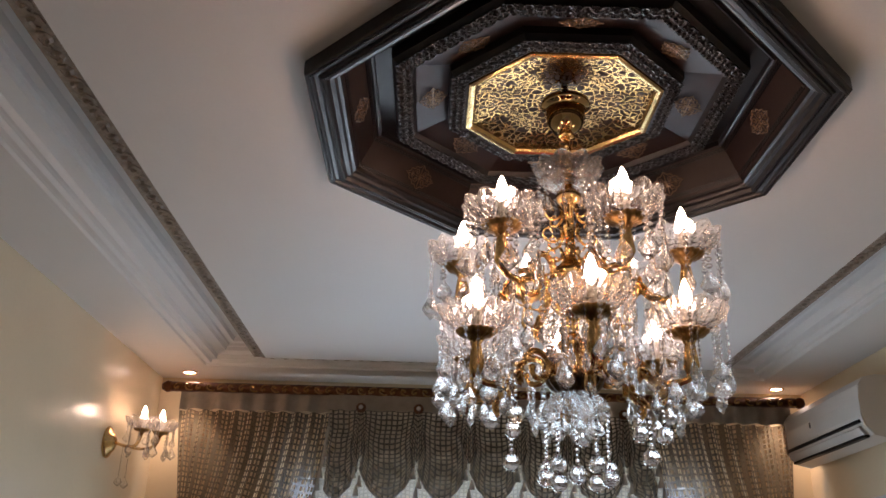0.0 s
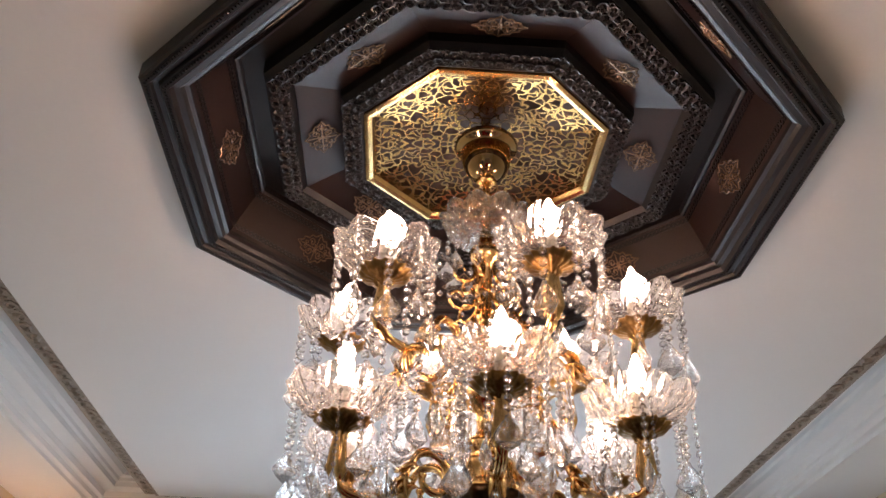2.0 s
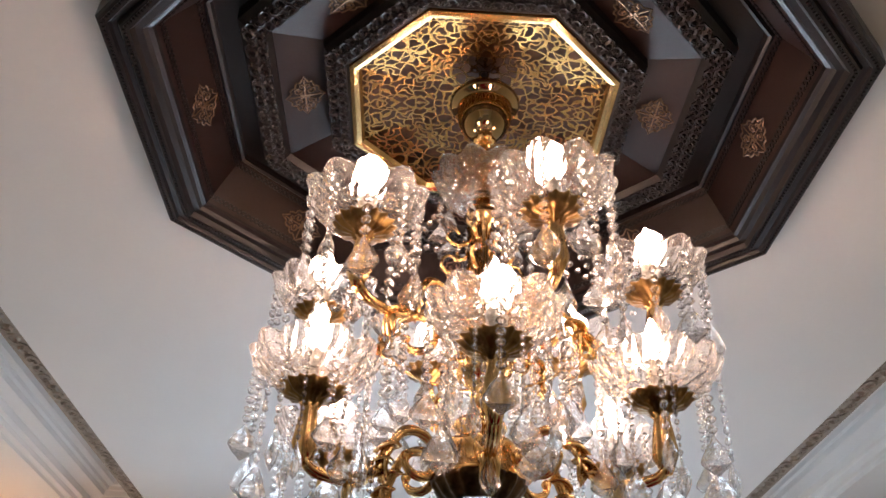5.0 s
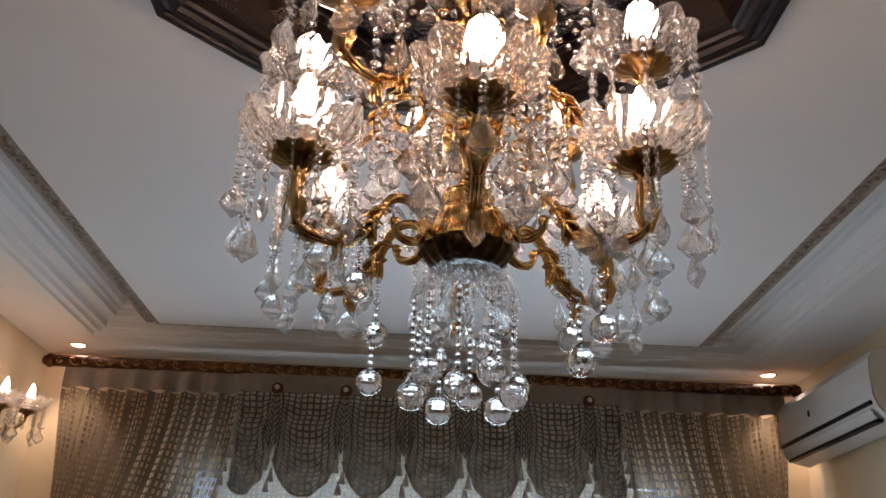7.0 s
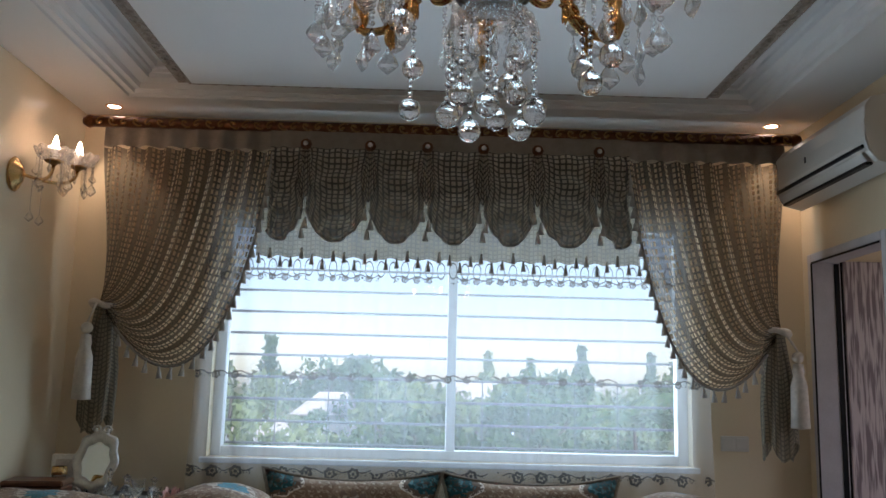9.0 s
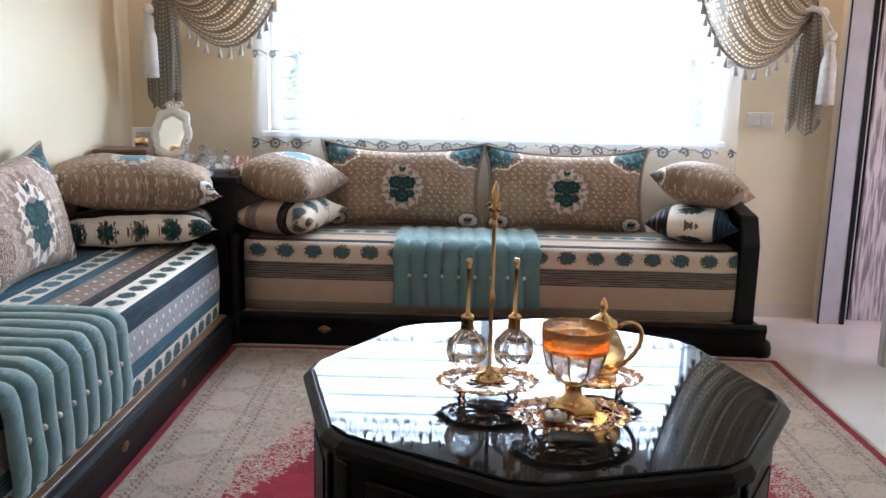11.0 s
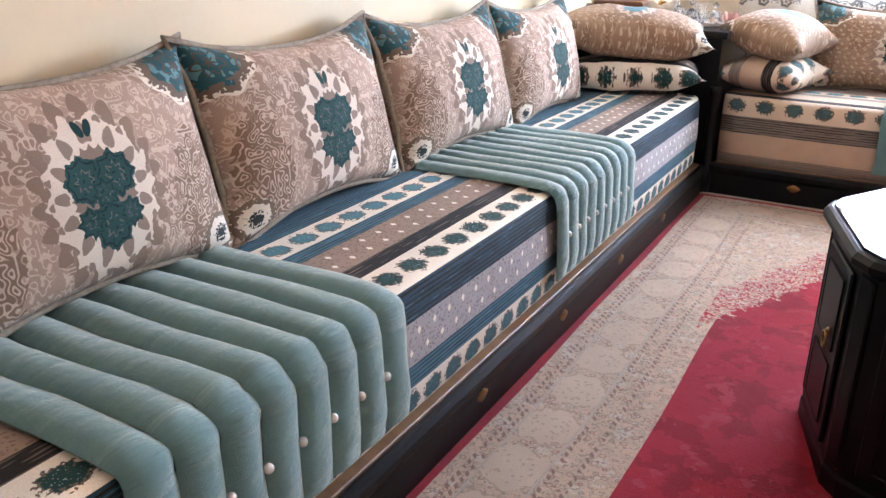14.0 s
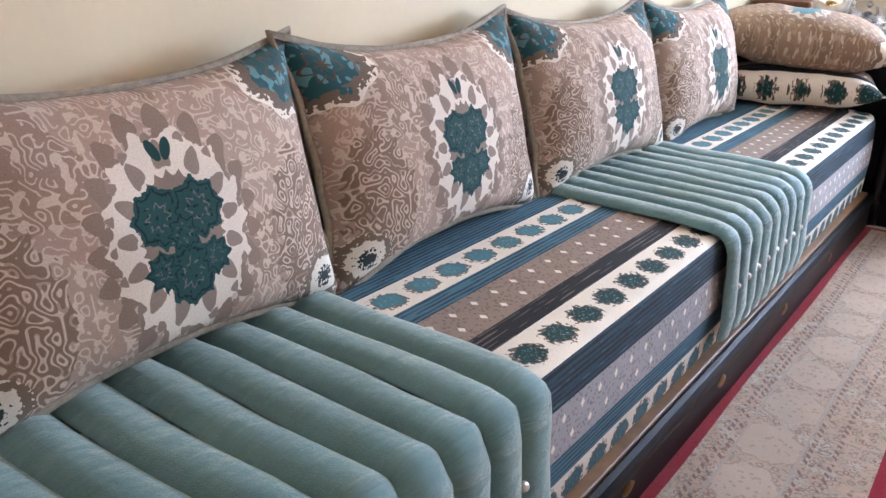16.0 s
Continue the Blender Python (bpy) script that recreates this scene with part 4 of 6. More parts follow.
def bar(name, parent, mat, *b, bevel=0.003, label=""):
    bm = bmesh.new()
    box(bm, *b, bevel, 1)
    return part(name, bm, mat, parent, label)


yw = YB + 0.08
for nm, b in (("frame_side", (WX0, WX0 + 0.055, yw, yw + 0.07, WZ0, WZ1)), ("frame_side", (WX1 - 0.055, WX1, yw, yw + 0.07, WZ0, WZ1)), ("frame_sill", (WX0 + 0.055, WX1 - 0.055, yw, yw + 0.07, WZ0, WZ0 + 0.05)), ("frame_head", (WX0 + 0.055, WX1 - 0.055, yw, yw + 0.07, WZ1 - 0.05, WZ1)), ("mullion", (0.655, 0.705, yw - 0.004, yw + 0.066, WZ0 + 0.05, WZ1 - 0.05))):
    bar(nm, window, ALU, *b)
for x0, x1 in ((WX0 + 0.055, 0.655), (0.705, WX1 - 0.055)):
    p = bar("pane", window, GLASS, x0, x1, yw + 0.03, yw + 0.036, WZ0 + 0.05, WZ1 - 0.05, bevel=0)
    p.visible_shadow = False
bar("window_sill", window, ALU, WX0 - 0.03, WX1 + 0.03, YB - 0.03, YB + 0.08, WZ0 - 0.03, WZ0 - 0.002, label="pale stone sill")
IRON = shade("grey_painted_iron", (0.16, 0.165, 0.17), 0.5)
grille = base("window_grille", pose(0, yw + 0.145, 0), "grey painted iron grille outside the window", "grille")
z = WZ0 + 0.06
k = 0
while z < WZ1:
    bm = bmesh.new()
    tube(bm, [(WX0, 0, z), (WX1, 0, z)], 0.0075, 6)
    part("rail", bm, IRON, grille)
    z += 0.121
for x in (-0.29, 0.0, 0.27, 0.43, 0.86, 1.12, 1.38, 1.62):
    bm = bmesh.new()
    tube(bm, [(x, 0.013, WZ0), (x, 0.013, WZ0 + 0.42)], 0.0035, 6)
    part("upright", bm, IRON, grille)

GRASS = shade("dry_garden_ground", (0.16, 0.17, 0.08), 0.95, vary=0.4, scale=0.15, fine=3, bump=0.0)
bm = bmesh.new()
vs = [bm.verts.new(p) for p in ((-400, 6.2, -3.2), (400, 6.2, -3.2), (400, 900, -3.2), (-400, 900, -3.2))]
bm.faces.new(vs)
tagged(part("ground", bm, GRASS), "dry green garden ground outside", "ground", kind="structure")
LEAF2 = shade("pale_olive_foliage", (0.20, 0.27, 0.11), 0.8, vary=0.5, scale=0.9, fine=9, bump=0.0)
LEAF = shade("hazy_green_foliage", (0.075, 0.145, 0.045), 0.8, vary=0.5, scale=0.8, fine=9, bump=0.0)
BARK = shade("grey_bark", (0.14, 0.10, 0.07), 0.9, vary=0.3)


def leaves(bm, rnd, n, place, size):
    for _ in range(n):
        p, s = Vector(place(rnd)), size * rnd.uniform(0.5, 1.3)
        q = Euler((rnd.uniform(0, 6.3), rnd.uniform(0, 6.3), rnd.uniform(0, 6.3))).to_matrix()
        bm.faces.new([bm.verts.new(p + q @ Vector(c)) for c in ((-s, 0, 0), (0, -s * 0.5, 0.1 * s), (s, 0, 0), (0, s * 0.5, -0.1 * s))])


def tree(kind, x, y, h, seed):
    rnd = random.Random(seed)
    t = base("tree", pose(x, y, -3.2), {"cypress": "tall narrow dark cypress tree in the garden", "round": "broad leafy green tree beyond the garden", "palm": "palm tree with long drooping fronds"}[kind], "tree", "garden trees")
    bm = bmesh.new()
    tube(bm, [(0, 0, 0), (0.1, 0, h * 0.4), (0.05, 0.1, h * 0.8)], [h * 0.03, h * 0.022, h * 0.008], 7)
    if kind == "round":
        for a in range(5):
            tube(bm, [(0.07, 0, h * 0.4), (h * 0.12 * math.cos(a * 1.26), h * 0.12 * math.sin(a * 1.26), h * 0.6), (h * 0.24 * math.cos(a * 1.26), h * 0.24 * math.sin(a * 1.26), h * 0.75)], [h * 0.014, h * 0.009, h * 0.003], 5)
    part("trunk", bm, BARK, t)
    bm = bmesh.new()
    if kind == "cypress":
        leaves(bm, rnd, 900, lambda r: (lambda u, a, q: (q * math.cos(a), q * math.sin(a), u * h))(*(lambda u: (u, r.uniform(0, 6.3), h * 0.12 * math.sin(min(1, u * 1.15) * 3.0) ** 0.7 * r.uniform(0.2, 1.1)))(r.uniform(0.08, 0.98))), h * 0.03)
    elif kind == "round":
        cl = [(rnd.uniform(-0.3, 0.3) * h, rnd.uniform(-0.25, 0.25) * h, rnd.uniform(0.5, 0.86) * h, rnd.uniform(0.09, 0.17) * h) for _ in range(13)]
        def pl(r):
            c = r.choice(cl)
            v = Vector((r.gauss(0, 1), r.gauss(0, 1), r.gauss(0, 1))).normalized() * c[3] * r.uniform(0.5, 1.05)
            return (c[0] + v.x, c[1] + v.y, c[2] + v.z * 0.8)
        leaves(bm, rnd, 1500, pl, h * 0.03)
    else:
        for a in range(16):
            an, up = a * 0.8, rnd.uniform(0.2, 0.8)
            prev = None
            for s in range(9):
                u = s / 8
                c = Vector((h * 0.36 * u * math.cos(an), h * 0.36 * u * math.sin(an), h * 0.86 + h * 0.2 * (up * u - 0.9 * u * u)))
                if prev:
                    side = Vector((-math.sin(an), math.cos(an), -0.35)) * h * 0.06 * (1 - u * 0.6)
                    for sg in (1, -1):
                        bm.faces.new([bm.verts.new(p) for p in (prev, c, c + side * sg * Vector((1, 1, 1)).x + Vector((0, 0, -0.02 * h)))])
                prev = c
    part("crown", bm, LEAF2 if seed % 3 == 1 else LEAF, t)


for i, (kd, x, y, h) in enumerate((("cypress", -6.2, 38, 9.3), ("round", -8.5, 34, 8.2), ("round", -4.0, 40, 9.2), ("round", -1.5, 36, 7.6), ("cypress", 3.6, 45, 8.9), ("cypress", 8.9, 48, 10.2), ("round", 5.2, 34, 7.2), ("round", 8.2, 32, 6.8), ("palm", 8.0, 26, 6.0), ("round", 12.2, 33, 9.2), ("round", 1.6, 30, 6.2),
                                ("round", -11.5, 40, 8.6), ("cypress", 6.6, 52, 8.8), ("round", -5.6, 28, 6.0), ("round", 14.5, 40, 9.5), ("cypress", 13.2, 50, 9.6),
                                ("round", -2.9, 21, 3.4), ("round", 0.2, 23, 3.8), ("round", 3.2, 22, 3.2), ("round", -7.2, 24, 4.0), ("round", 10.0, 27, 4.6), ("round", 3.8, 28, 5.0), ("round", -0.4, 29, 5.4),
                                ("round", -4.6, 33, 3.6), ("round", 2.2, 35, 4.2), ("round", 6.9, 29, 3.0), ("round", -1.2, 26, 2.4), ("round", 5.0, 25, 2.2), ("round", -9.0, 29, 3.2), ("palm", 5.8, 23, 4.6), ("round", 11.4, 24, 2.6))):
    tree(kd, x, y, 4.6 + (h - 4.6) * 0.45, i)
LIME = shade("white_render", (0.80, 0.79, 0.76), 0.8, vary=0.08, scale=1)
TILE = shade("pale_roof", (0.62, 0.58, 0.54), 0.8, vary=0.15, scale=2)
for x, y, w, h in ((6.5, 22, 5.0, 1.6), (-5.0, 27, 3.0, 2.6), (-2.6, 36, 4.0, 3.4), (2.8, 42, 4.0, 4.0)):
    hs = base("garden_house", pose(x, y, -3.2), "low white rendered garden building with a pale roof", "building", "garden buildings")
    bm = bmesh.new()
    box(bm, -w / 2, w / 2, 0, 4, 0, h)
    part("wall", bm, LIME, hs)
    bm = bmesh.new()
    loops = [[(-w / 2 - 0.3, -0.3, h + 0.01), (w / 2 + 0.3, -0.3, h + 0.01), (w / 2 + 0.3, 4.3, h + 0.01), (-w / 2 - 0.3, 4.3, h + 0.01)], [(-w / 2 + 0.6, 1.8, h + 0.9), (w / 2 - 0.6, 1.8, h + 0.9), (w / 2 - 0.6, 2.2, h + 0.9), (-w / 2 + 0.6, 2.2, h + 0.9)]]
    vs = loft(bm, loops)
    bm.faces.new(vs[1])
    part("roof", bm, TILE, hs)
    bm = bmesh.new()
    box(bm, -0.5, 0.5, -0.06, 0.02, 0.8, 1.8, 0.02)
    part("window", bm, BLACK, hs)


# ---- curtain cloth ----
def net(name, pitch, square, band, gap_clear, tone, thread):
    """A net of woven squares on a dark see-through ground; band spaces the columns of squares."""
    c = Cloth(name, 0.8, 0.0)
    c.lay(thread)
    sq = c.u.cell(pitch).absolute().lt(square / 2) * c.v.cell(pitch).absolute().lt(square / 2)
    if band:
        sq = sq * (c.u + (c.noise(3, 0) - 0.5) * 0.02).cell(band[0]).absolute().lt(band[1] / 2)
    c.lay(tone, sq)
    mat = c.done()
    nt = c.nt
    tr, tl, m1, m2 = nt.nodes.new("ShaderNodeBsdfTransparent"), nt.nodes.new("ShaderNodeBsdfTranslucent"), nt.nodes.new("ShaderNodeMixShader"), nt.nodes.new("ShaderNodeMixShader")
    nt.links.new(c.color, tl.inputs["Color"])
    m1.inputs[0].default_value = 0.34
    nt.links.new(c.b.outputs[0], m1.inputs[1])
    nt.links.new(tl.outputs[0], m1.inputs[2])
    clear = (sq * -1 + 1) * gap_clear
    nt.links.new(clear.s, m2.inputs[0])
    nt.links.new(m1.outputs[0], m2.inputs[1])
    nt.links.new(tr.outputs[0], m2.inputs[2])
    nt.links.new(m2.outputs[0], nt.nodes["Material Output"].inputs["Surface"])
    return mat


NET_SIDE = net("ribbon_net_side", 0.034, 0.0225, (0.068, 0.036), 0.22, (0.60, 0.46, 0.30), (0.125, 0.076, 0.042))
NET_VAL = net("ribbon_net_valance", 0.036, 0.024, None, 0.14, (0.42, 0.34, 0.25), (0.085, 0.065, 0.046))
LACE = net("cream_lace", 0.024, 0.016, None, 0.12, (0.34, 0.29, 0.21), (0.21, 0.18, 0.135))
ROD = shade("carved_old_gold", (0.13, 0.05, 0.02), 0.36, 0.8, vary=0.5, scale=30, fine=120, bump=0.5)
HEADER = shade("plain_linen_heading", (0.30, 0.25, 0.195), 0.85, vary=0.15, scale=25, fine=200, bump=0.3)
TASSEL = shade("silver_grey_tassel", (0.45, 0.42, 0.37), 0.7, vary=0.2, scale=60, fine=300, bump=0.4)
CORD = shade("grey_braid", (0.30, 0.27, 0.23), 0.8, vary=0.3, scale=90, fine=300, bump=0.5)
SILK = shade("ivory_silk_tassel", (0.66, 0.60, 0.52), 0.6, vary=0.15, scale=50, fine=300, bump=0.3)


def tassel_mesh(name, h, r, mat):
    bm = bmesh.new()
    lathe(bm, [(0.0, 0.0), (r * 0.35, -h * 0.05), (r * 0.5, -h * 0.14), (r * 0.3, -h * 0.25), (r * 0.55, -h * 0.4), (r * 0.95, -h), (0.0, -h * 0.98)], 8)
    return shared(name, bm, mat, True)


TAS = tassel_mesh("tassel", 0.062, 0.017, TASSEL)


def swag_curtain(side, label):
    """A net curtain swept aside to a tie-back. side -1: hung from x = -1.19 inwards; 1: mirrored on the other jamb."""
    cur = base("curtain", pose(0, 0, 0), label, "curtain", "side curtains")
    if side < 0:
        xo, xi, tie, low, bell = -1.20, -0.30, Vector((-1.14, 5.20, 1.79)), 1.37, -0.34
    else:
        xo, xi, tie, low, bell = 2.44, 1.585, Vector((2.375, 5.20, 1.73)), 1.30, 1.66

    def strand(u, v):
        x0 = xo + (xi - xo) * u
        p0 = Vector((x0, 5.20, 2.625))
        d = u ** 1.3
        q1 = Vector((x0 + (bell - xi) * d * 0.6, 5.20, 2.625 - 0.45 * (0.5 + 0.5 * u)))
        q2 = Vector((xo + (xi - xo) * (0.10 + 0.62 * d), 5.20, tie.z + 0.30 - 1.20 * d))
        end = tie + Vector((0, 0, 0.02 * (1 - u)))
        p = ((1 - v) ** 3) * p0 + 3 * (1 - v) ** 2 * v * q1 + 3 * (1 - v) * v * v * q2 + v ** 3 * end
        amp = 0.030 * (1 - 0.75 * v)
        p.y += amp * math.sin(u * 62 + 1.2 * math.sin(v * 3)) - 0.05 * math.sin(math.pi * v) * d - 0.02 * v
        return p

    bm = bmesh.new()
    sheet(bm, 160, 48, lambda i, j: (strand(i, j), (i * 1.22, j * (0.95 + 0.75 * i))))
    part("net", bm, NET_SIDE, cur, "net of woven squares in soft folds", True)
    bm = bmesh.new()
    sheet(bm, 90, 4, lambda i, j: (Vector((xo + (xi - xo) * i, 5.198 + 0.026 * math.sin(i * 43) * (0.35 + 0.65 * j) - 0.004, 2.735 - 0.104 * j)), (i, j)))
    part("heading", bm, HEADER, cur, "plain linen heading band", True)
    # braid and tassels on the leading edge
    edge = [strand(1.0, k / 60) + Vector((0, -0.006, 0)) for k in range(58)]
    bm = bmesh.new()
    tube(bm, edge, 0.008, 6)
    part("braid", bm, CORD, cur, "grey braid", True)
    acc, last = 0.0, edge[0]
    for p in edge:
        acc += (p - last).length
        last = p
        if acc > 0.052:
            acc = 0.0
            again("tassel", TAS, Matrix.Translation(p + Vector((0, -0.004, -0.004))) @ Matrix.Rotation(random.uniform(-0.15, 0.15), 4, 'Y'), cur, "small grey tassel")
    # tie-back and the bunched tail below it
    bm = bmesh.new()
    tube(bm, [tie + Vector((0.052 * math.cos(a), 0.040 * math.sin(a), 0.012 * math.sin(2 * a))) for a in (2 * math.pi * k / 16 for k in range(16))], 0.016, 8, True)
    part("tieback", bm, SILK, cur, "twisted ivory tie-back", True)
    bm = bmesh.new()

    def tail(i, j):
        a = 2 * math.pi * i
        r = 0.040 + 0.045 * math.sin(min(1, j * 1.4) * 1.57) + 0.012 * math.sin(7 * a + 3 * j)
        return Vector((tie.x + side * 0.005 * j + r * math.cos(a) - side * 0.02, 5.20 + 0.6 * r * math.sin(a), tie.z - 0.01 - (0.60 + 0.05 * math.sin(3 * a)) * j)), (i * 0.6, j * 0.66)
    sheet(bm, 40, 14, tail)
    part("tail", bm, LACE, cur, "gathered lace tail", True)
    bm = bmesh.new()
    bx = tie.x + side * (0.035 if side < 0 else 0.060)
    bmesh.ops.create_uvsphere(bm, u_segments=14, v_segments=9, radius=0.030, matrix=Matrix.Translation((bx, 5.12, tie.z - 0.13)))
    tube(bm, [(tie.x, 5.13, tie.z), (bx, 5.12, tie.z - 0.10)], 0.006, 6)
    lathe(bm, [(0.0, 0.0), (0.024, -0.01), (0.030, -0.05), (0.026, -0.07), (0.040, -0.12), (0.046, -0.33), (0.0, -0.335)], 20, pose(bx, 5.12, tie.z - 0.155), 10, 0.05)
    part("large_tassel", bm, SILK, cur, "large ivory silk tassel", True)
    return cur


swag_curtain(-1, "net curtain of woven squares swept aside with tasselled edge")
swag_curtain(1, "net curtain of woven squares tied back beside the door")

# valance of seven scalloped swags
val = base("valance", pose(0, 0, 0), "scalloped grey net valance with rosettes and tassels", "valance")
ROSX = [-0.119, 0.219, 0.52, 0.815, 1.101, 1.425]
cuts = [-0.315] + ROSX + [1.60]
bm = bmesh.new()
sheet(bm, 80, 4, lambda i, j: (Vector((-0.315 + 1.915 * i, 5.172 + 0.006 * math.sin(i * 90), 2.735 - 0.105 * j)), (i, j)))
part("heading", bm, HEADER, val, "plain linen heading band", True)
for q, (a, b) in enumerate(zip(cuts, cuts[1:])):
    w = b - a
    full = 1.0 if 0 < q < 6 else 0.75

    def fn(i, j):
        s = 2 * i - 1
        if q == 0:
            s = (i - 0.35) / 0.65 if i > 0.35 else (i - 0.35) / 0.35
        if q == 6:
            s = (i - 0.65) / 0.35 if i > 0.65 else (i - 0.65) / 0.65
        drop_ = 0.50 - (0.17 if not ((q == 0 and i < 0.35) or (q == 6 and i > 0.65)) else 0.05) * abs(s) ** 2.4
        zz = 2.640 - drop_ * j
        sag = 0.040 * math.sin(j * 24 - 11 * s * s * (0.3 + j)) * (0.35 + 0.65 * j) * (1 - 0.6 * s * s) + 0.045 * j * (1 - s * s)
        tight = 0.93 - 0.10 * math.sin(math.pi * min(1, j * 1.2)) * abs(s) ** 3
        return Vector((a + w * (0.5 + (i - 0.5) * tight) + 0.004 * math.sin(9 * j + q), 5.165 - 0.012 - sag - 0.012 * math.cos(s * 8) * (1 - j), zz)), (a + w * 1.05 * i, j * (0.52 + 0.12 * (1 - s * s)) + 0.16 * s * s * j)
    bm = bmesh.new()
    sheet(bm, 26, 40, fn)
    part("swag", bm, NET_VAL, val, smooth=True)
    bm = bmesh.new()
    tube(bm, [fn(k / 18, 1.0)[0] + Vector((0, -0.004, 0)) for k in range(19)], 0.006, 6)
    part("braid", bm, CORD, val, smooth=True)
    if q < 6:
        # gathered folds under each rosette, with a pair of tassels
        x = b
        bm = bmesh.new()
        sheet(bm, 16, 8, lambda i, j: (Vector((x + (i - 0.5) * (0.035 + 0.055 * j), 5.140 - 0.020 * math.sin(math.pi * i) + 0.010 * math.sin(i * 19) * (0.4 + j), 2.640 - (0.30 - 0.10 * abs(2 * i - 1)) * j)), (x + i * 0.22, j * 0.33)))
        part("ruffle", bm, NET_VAL, val, smooth=True)
        for sx, dz in ((-0.018, 0.0), (0.016, -0.05), (0.0, -0.10)):
            again("tassel", TAS, pose(x + sx, 5.105, 2.31 + dz), val, "small grey tassel")
for x in ROSX:
    bm = bmesh.new()
    lathe(bm, [(0.0, 0.022), (0.012, 0.020), (0.015, 0.010), (0.027, 0.012), (0.031, 0.004), (0.029, 0.0), (0.0, 0.0)], 18, Matrix.Translation((x, 5.128, 2.651)) @ Matrix.Rotation(radians(90), 4, 'X'), 9, 0.04)
    part("rosette", bm, ROD, val, "dark brass rosette with a jewel")
    bm = bmesh.new()
    bmesh.ops.create_uvsphere(bm, u_segments=8, v_segments=6, radius=0.013, matrix=Matrix.Translation((x, 5.104, 2.651)))
    part("jewel", bm, PEARL, val)
# lace undercurtain of the valance with its fringe
bm = bmesh.new()
sheet(bm, 90, 3, lambda i, j: (Vector((-0.37 + 2.03 * i, 5.225 + 0.010 * math.sin(i * 70), 2.50 - 0.435 * j + 0.006 * math.sin(i * 130) * j)), (2.03 * i, 0.45 * j)))
part("lace_edge", bm, LACE, val, "cream lace under-edge", True)
for k in range(37):
    x = -0.35 + 2.0 * k / 36
    again("tassel", TAS, Matrix.Translation((x, 5.212 + 0.01 * math.sin(k), 2.085 + 0.028 * math.sin(k * 1.9))) @ Matrix.Diagonal((0.85, 0.85, 0.95, 1)), val, "small grey tassel")


# sheer with two embroidered bands
def sheer():
    c = Cloth("white_voile", 0.7, 0.0)
    c.lay((0.86, 0.88, 0.90))
    thread = None
    for vv, s, rad in ((1.967, 0.066, 0.017), (1.447, 0.104, 0.020), (0.955, 0.125, 0.030)):
        x, y = c.u.cell(s), c.v - vv
        r = (x * x + y * y).root()
        a = y.m('ARCTAN2', x)
        k = (r + (a * 6).sine() * 0.003).within(rad * 0.55, rad) + r.lt(rad * 0.28)
        stem = (c.v - (vv + 0.012) + (c.u * 60).sine() * 0.008).absolute().lt(0.003) + (c.noise(90, 1).gt(0.60) * y.absolute().lt(0.012))
        k = (k.most(stem)) * c.noise(5, 1).gt(0.40)
        thread = k if thread is None else thread.most(k)
    loops = ((c.u.cell(0.066) * c.u.cell(0.066) * 4 + (c.v - 2.02) * (c.v - 2.02)).root() - 0.042).absolute().lt(0.004)
    thread = thread.most(loops)
    c.lay((0.16, 0.145, 0.125), thread)
    mat = c.done()
    nt = c.nt
    tr, tl, m1, m2 = nt.nodes.new("ShaderNodeBsdfTransparent"), nt.nodes.new("ShaderNodeBsdfTranslucent"), nt.nodes.new("ShaderNodeMixShader"), nt.nodes.new("ShaderNodeMixShader")
    nt.links.new(c.color, tl.inputs["Color"])
    m1.inputs[0].default_value = 0.5
    nt.links.new(c.b.outputs[0], m1.inputs[1])
    nt.links.new(tl.outputs[0], m1.inputs[2])
    clear = (thread * -1 + 1) * (c.noise(9, 2, 0.5, (3, 0.2, 1)) * 0.22 + 0.68)
    nt.links.new(clear.s, m2.inputs[0])
    nt.links.new(m1.outputs[0], m2.inputs[1])
    nt.links.new(tr.outputs[0], m2.inputs[2])
    nt.links.new(m2.outputs[0], nt.nodes["Material Output"].inputs["Surface"])
    return mat


sh = base("sheer_curtain", pose(0, 0, 0), "long white embroidered voile curtain over the window", "curtain")
bm = bmesh.new()


def sheer_fn(i, j):
    flare = 0.03 + 0.06 * j
    x = -0.60 - flare + (2.57 + 2 * flare) * i
    zz = 2.72 - 2.25 * j
    return Vector((x, 5.30 + 0.016 * math.sin(i * 120 + 2 * math.sin(i * 17)) * (0.6 + 0.4 * j), zz)), (x * 1.03, zz)


sheet(bm, 260, 10, sheer_fn)
part("voile", bm, sheer(), sh, smooth=True)

# carved curtain pole
rod = base("curtain_pole", pose(0, 0, 0), "carved dark gold curtain pole with leaf relief", "curtain rail")
bm = bmesh.new()
tube(bm, [(-1.26, 5.19, 2.762), (2.47, 5.19, 2.762)], 0.030, 16)
part("pole", bm, ROD, rod, smooth=True)
bm = bmesh.new()
for k in range(58):
    x = -1.22 + 3.66 * k / 57
    m = Matrix.Translation((x, 5.163, 2.758)) @ Matrix.Rotation(radians(90), 4, 'X') @ Matrix.Rotation(0.6 * (-1) ** k, 4, 'Z') @ Matrix.Diagonal((1.3, 0.8 * (-1) ** k, 1, 1))
    scroll_mesh(bm, m, 0.026, 0.007, 0.9, 8, 5)
tagged(part("leaf_relief", bm, BRASS_DARK, rod, "gilded carved leaves"), kind="stuff")
